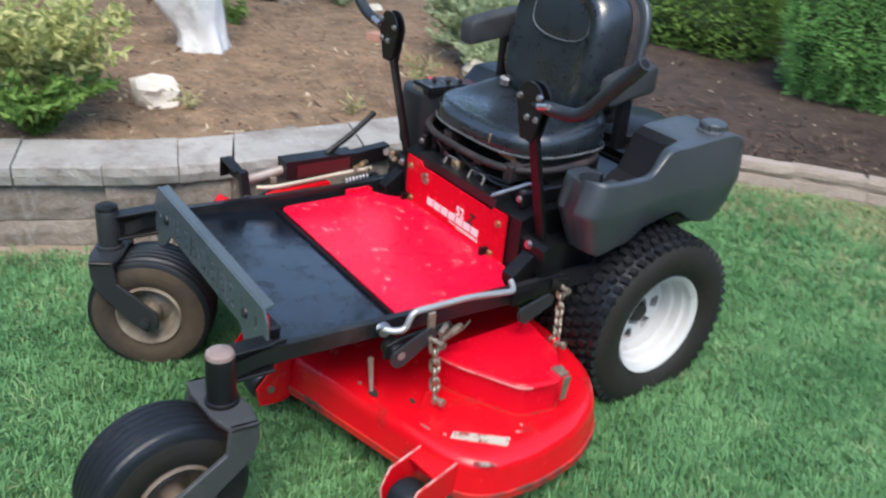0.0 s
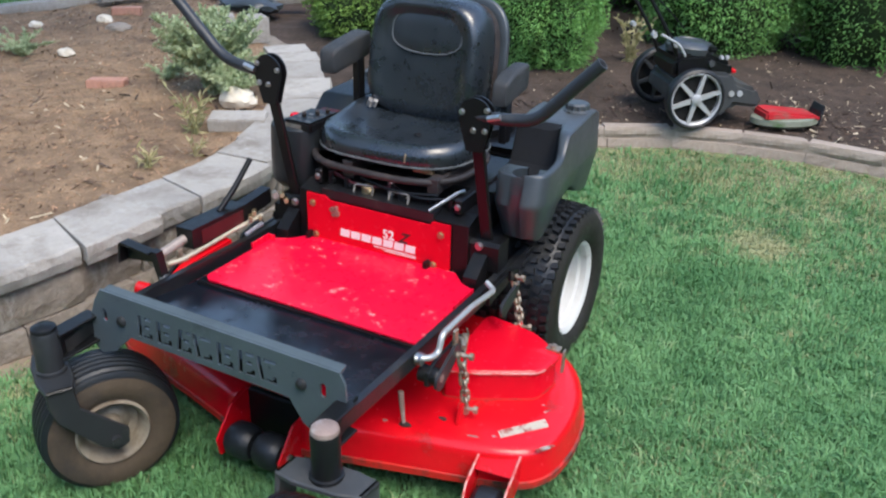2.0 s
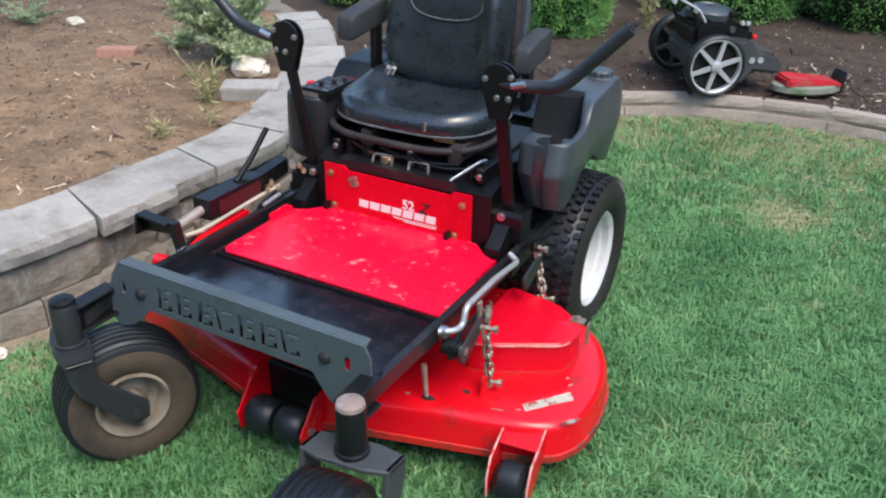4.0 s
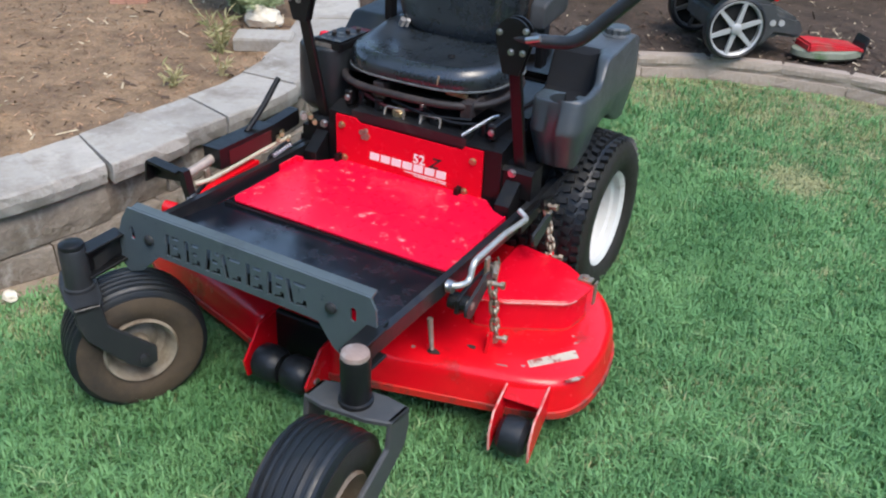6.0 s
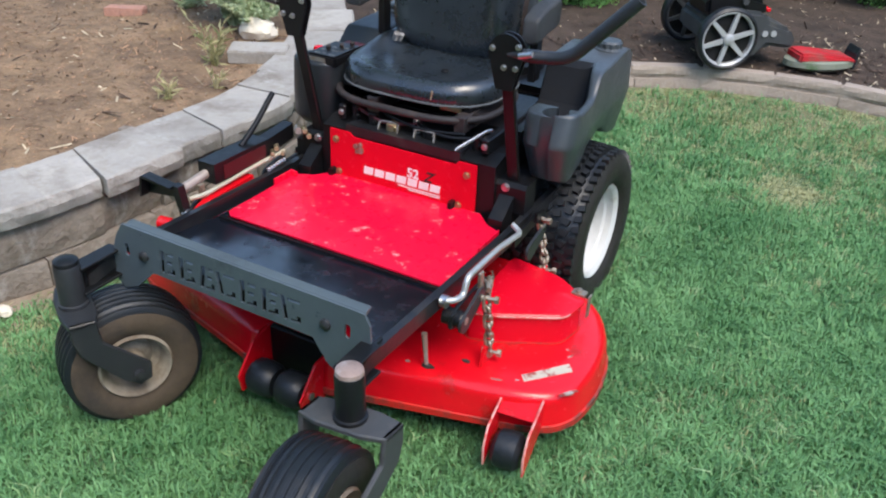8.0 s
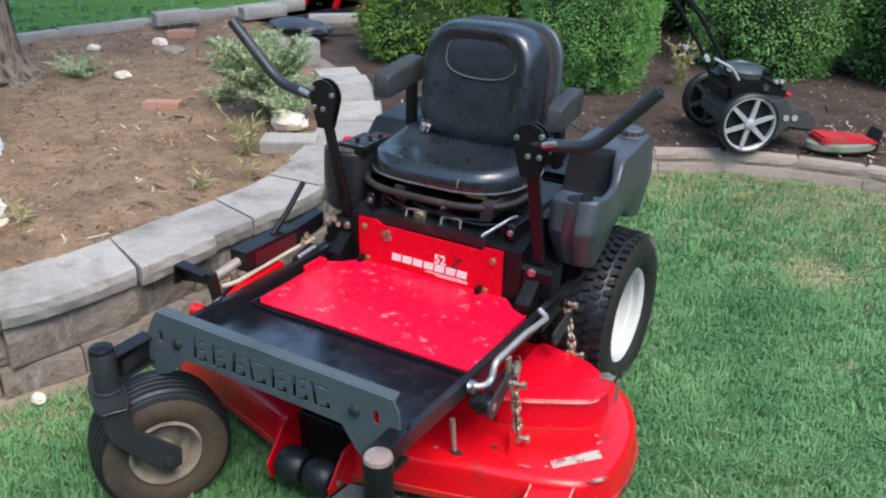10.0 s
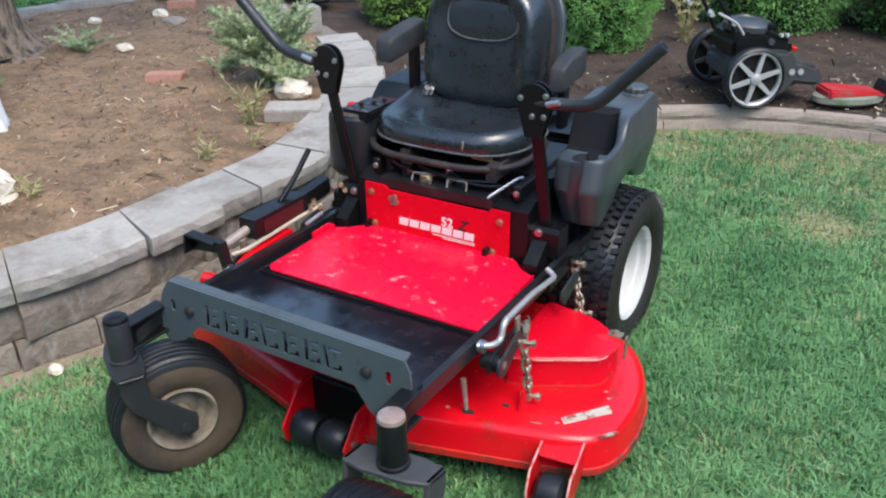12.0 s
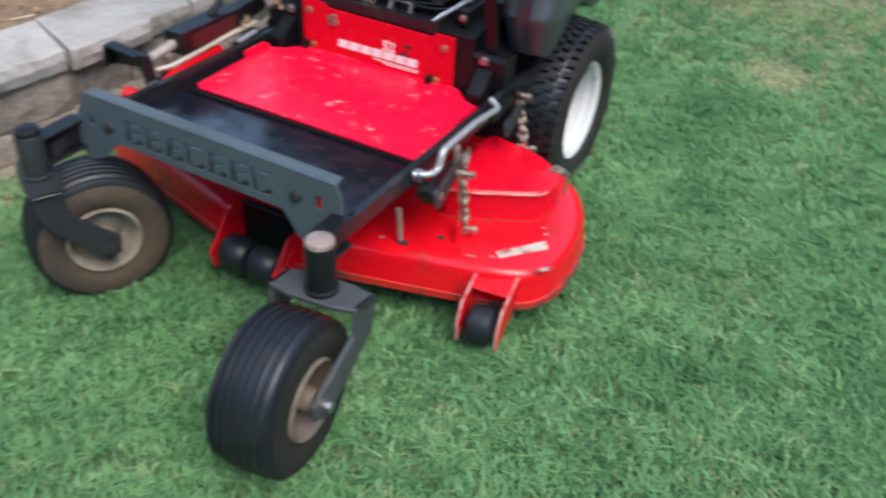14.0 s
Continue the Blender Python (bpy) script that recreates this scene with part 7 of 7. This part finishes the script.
for v in bm.verts:
    k = 1 + 0.3 * noise.noise(v.co * 2.5)
    v.co = Vector((-3.42 + 0.30 * v.co.x * k, 3.55 + 0.14 * v.co.y * k, 0.215 + 0.075 * v.co.z * k))
tagged(part("tarpaulin", bm, PLASTIC, smooth=50), "crumpled dark tarpaulin lying before the far pavers", "tarpaulin")


# ---- grass: real blades, thick near the mower, thinner and straw-coloured in the worn patches ----
def grass_mat():
    return leaf_mat("grass_blade", (0.086, 0.240, 0.092), (0.272, 0.505, 0.225), 0.55, patchy=1.5, scale=3.2, through=0.25, own=0.42)


def blades(name, n, x0, x1, y0, y1, tall, wide, material, seed, label, worn_only=False, far=False, upper=False):
    r = np.random.RandomState(seed)
    # blades grow in tufts and lean out from the middle of each
    tufts = n // 16
    own = r.randint(0, tufts, n)
    ox, oy = r.normal(0, 0.009 + wide, n), r.normal(0, 0.009 + wide, n)
    x, y = r.uniform(x0, x1, tufts)[own] + ox, r.uniform(y0, y1, tufts)[own] + oy
    tuft_h = r.uniform(0.55, 1.20, tufts)[own]
    away = np.arctan2(oy, ox) + r.normal(0, 1.3, n)
    # keep to the lawn: right of the wall, before the edging
    def side(xy, x, y):
        out = np.empty(len(x))
        t = xy[1:] - xy[:-1]
        for a in range(0, len(x), 4000):
            dx, dy = x[a:a + 4000, None] - xy[None, :-1, 0], y[a:a + 4000, None] - xy[None, :-1, 1]
            i = (dx * dx + dy * dy).argmin(1)
            k = np.arange(len(i))
            out[a:a + 4000] = np.sign(t[i, 0] * dy[k, i] - t[i, 1] * dx[k, i]) * np.sqrt(dx[k, i] ** 2 + dy[k, i] ** 2)
        return out
    dw, dc = side(WALL_XY[::6], x, y), side(CURB_XY[::6], x, y) - 0.045
    ok = (dw < -0.02) & (dc < -0.01)
    if upper:
        ok = past_edge(x, y) > 0.10
    # tiers fade into each other: how far inside the fine patch a blade stands
    deep = np.minimum(np.minimum(x + 1.45, 2.1 - x), y + 1.8) + r.uniform(-0.5, 0.5, n)
    if not upper:
        ok &= (deep < 0) if far else (deep > 0)
    x, y, dw, dc, tuft_h, away = x[ok], y[ok], dw[ok], dc[ok], tuft_h[ok], away[ok]
    worn = 0.9 * np.maximum(np.exp(-(dw / 0.10) ** 2), 0.85 * np.exp(-(dc / 0.22) ** 2))
    for px, py, pr, amount in ((0.90, 1.55, 0.17, 1.4), (0.92, 1.55, 0.30, 0.5), (1.0, 2.05, 0.65, 0.55), (0.35, 1.75, 0.35, 0.30), (0.55, 2.25, 0.30, 0.7), (0.85, 2.35, 0.30, 0.7), (1.2, 2.33, 0.30, 0.7), (1.6, 2.3, 0.3, 0.6), (0.15, 2.15, 0.20, 0.7), (-0.15, 1.95, 0.2, 0.6), (0.5, 1.95, 0.25, 0.45), (1.15, 0.95, 0.22, 0.35), (-0.85, -0.75, 0.22, 0.6), (1.05, 0.1, 0.18, 0.3), (0.98, -0.62, 0.12, 0.35), (0.45, -1.45, 0.35, 0.28), (1.25, -0.95, 0.40, 0.25)):
        worn = np.maximum(worn, amount * np.exp(-((x - px) ** 2 + (y - py) ** 2) / pr ** 2))
    patch = np.array([noise.noise((a * 1.7, b * 1.7, 4)) + 0.6 * noise.noise((a * 7, b * 7, 7)) + 0.5 * noise.noise((a * 19, b * 19, 2)) for a, b in zip(x, y)])
    worn = worn + np.clip(patch - 0.20, 0, 1) * 0.42
    u = r.uniform(0, 1, len(x))
    ok = (u < worn + 0.005) if worn_only else (u > worn * 1.05)
    rise = 0.040 * np.clip(1 + dc[ok] / 0.45, 0, 1)
    x, y, patch, tuft_h, away = x[ok], y[ok], patch[ok], tuft_h[ok], away[ok]
    n = len(x)
    h = tall * tuft_h * r.uniform(0.5, 1.2, n) * (1 + 0.30 * patch) * (0.75 if worn_only else 1.0)
    a = away
    lean = 0.20 + np.minimum(np.abs(r.normal(0, 0.75, n)), 1.5) * (1.5 if worn_only else 1.0)
    out = np.stack([np.cos(a), np.sin(a), np.zeros(n)], 1)
    ang = a + np.pi / 2 + r.normal(0, 0.5, n)
    sd = np.stack([np.cos(ang), np.sin(ang), np.zeros(n)], 1) * (wide * r.uniform(0.6, 1.3, n))[:, None] / 2
    p0 = np.stack([x, y, np.full(n, 0.212) if upper else SOIL - 0.004 + rise], 1)
    up = np.array([0, 0, 1.0])
    p1 = p0 + out * (h * 0.12 * lean)[:, None] + up * (h * 0.66)[:, None]
    p2 = p0 + out * (h * 0.72 * lean)[:, None] + up * (h * (1.0 - 0.22 * np.minimum(lean, 1.6)))[:, None]
    v = np.stack([p0 - sd, p0 + sd, p1 + sd * 0.8, p1 - sd * 0.8, p2], 1).reshape(-1, 3)
    i = np.arange(n) * 5
    me = bpy.data.meshes.new(name)
    me.vertices.add(len(v))
    me.vertices.foreach_set("co", v.ravel())
    loops = np.stack([i, i + 1, i + 2, i + 3, i + 3, i + 2, i + 4], 1).ravel()
    me.loops.add(len(loops))
    me.loops.foreach_set("vertex_index", loops)
    me.polygons.add(2 * n)
    starts = np.stack([np.arange(n) * 7, np.arange(n) * 7 + 4], 1).ravel()
    me.polygons.foreach_set("loop_start", starts)
    me.update(calc_edges=True)
    me.validate()
    me.materials.append(material)
    return tagged(new(name, me), label, "grass", kind="stuff")


GRASS = grass_mat()
WIDE = (-6.0, 8.0, -7.0, 2.9)
DRY = leaf_mat("dry_grass", (0.32, 0.38, 0.18), (0.58, 0.56, 0.33), 0.7, own=0.5)
TIPS = leaf_mat("pale_grass_blade", (0.24, 0.42, 0.17), (0.48, 0.62, 0.34), 0.5)
blades("grass", 640000, -1.5, 2.5, -2.2, 1.3, 0.043, 0.0046, GRASS, 1, "short green lawn grass")
blades("grass", 150000, -1.3, 3.2, 1.3, 2.9, 0.046, 0.0050, GRASS, 2, "short green lawn grass before the edging")
blades("dry_grass", 620000, -1.3, 2.6, -1.9, 2.9, 0.036, 0.0048, DRY, 3, "dry straw-coloured grass in worn patches", worn_only=True)
blades("grass", 5000, -1.2, 2.2, -1.7, 1.8, 0.062, 0.0040, TIPS, 6, "scattered pale taller blades in the lawn")
blades("grass", 170000, *WIDE, 0.058, 0.0125, GRASS, 4, "short green lawn grass farther off", far=True)
blades("grass", 50000, -10.0, -3.6, -3.0, 8.0, 0.045, 0.009, GRASS, 5, "green lawn grass behind the raised bed", upper=True)
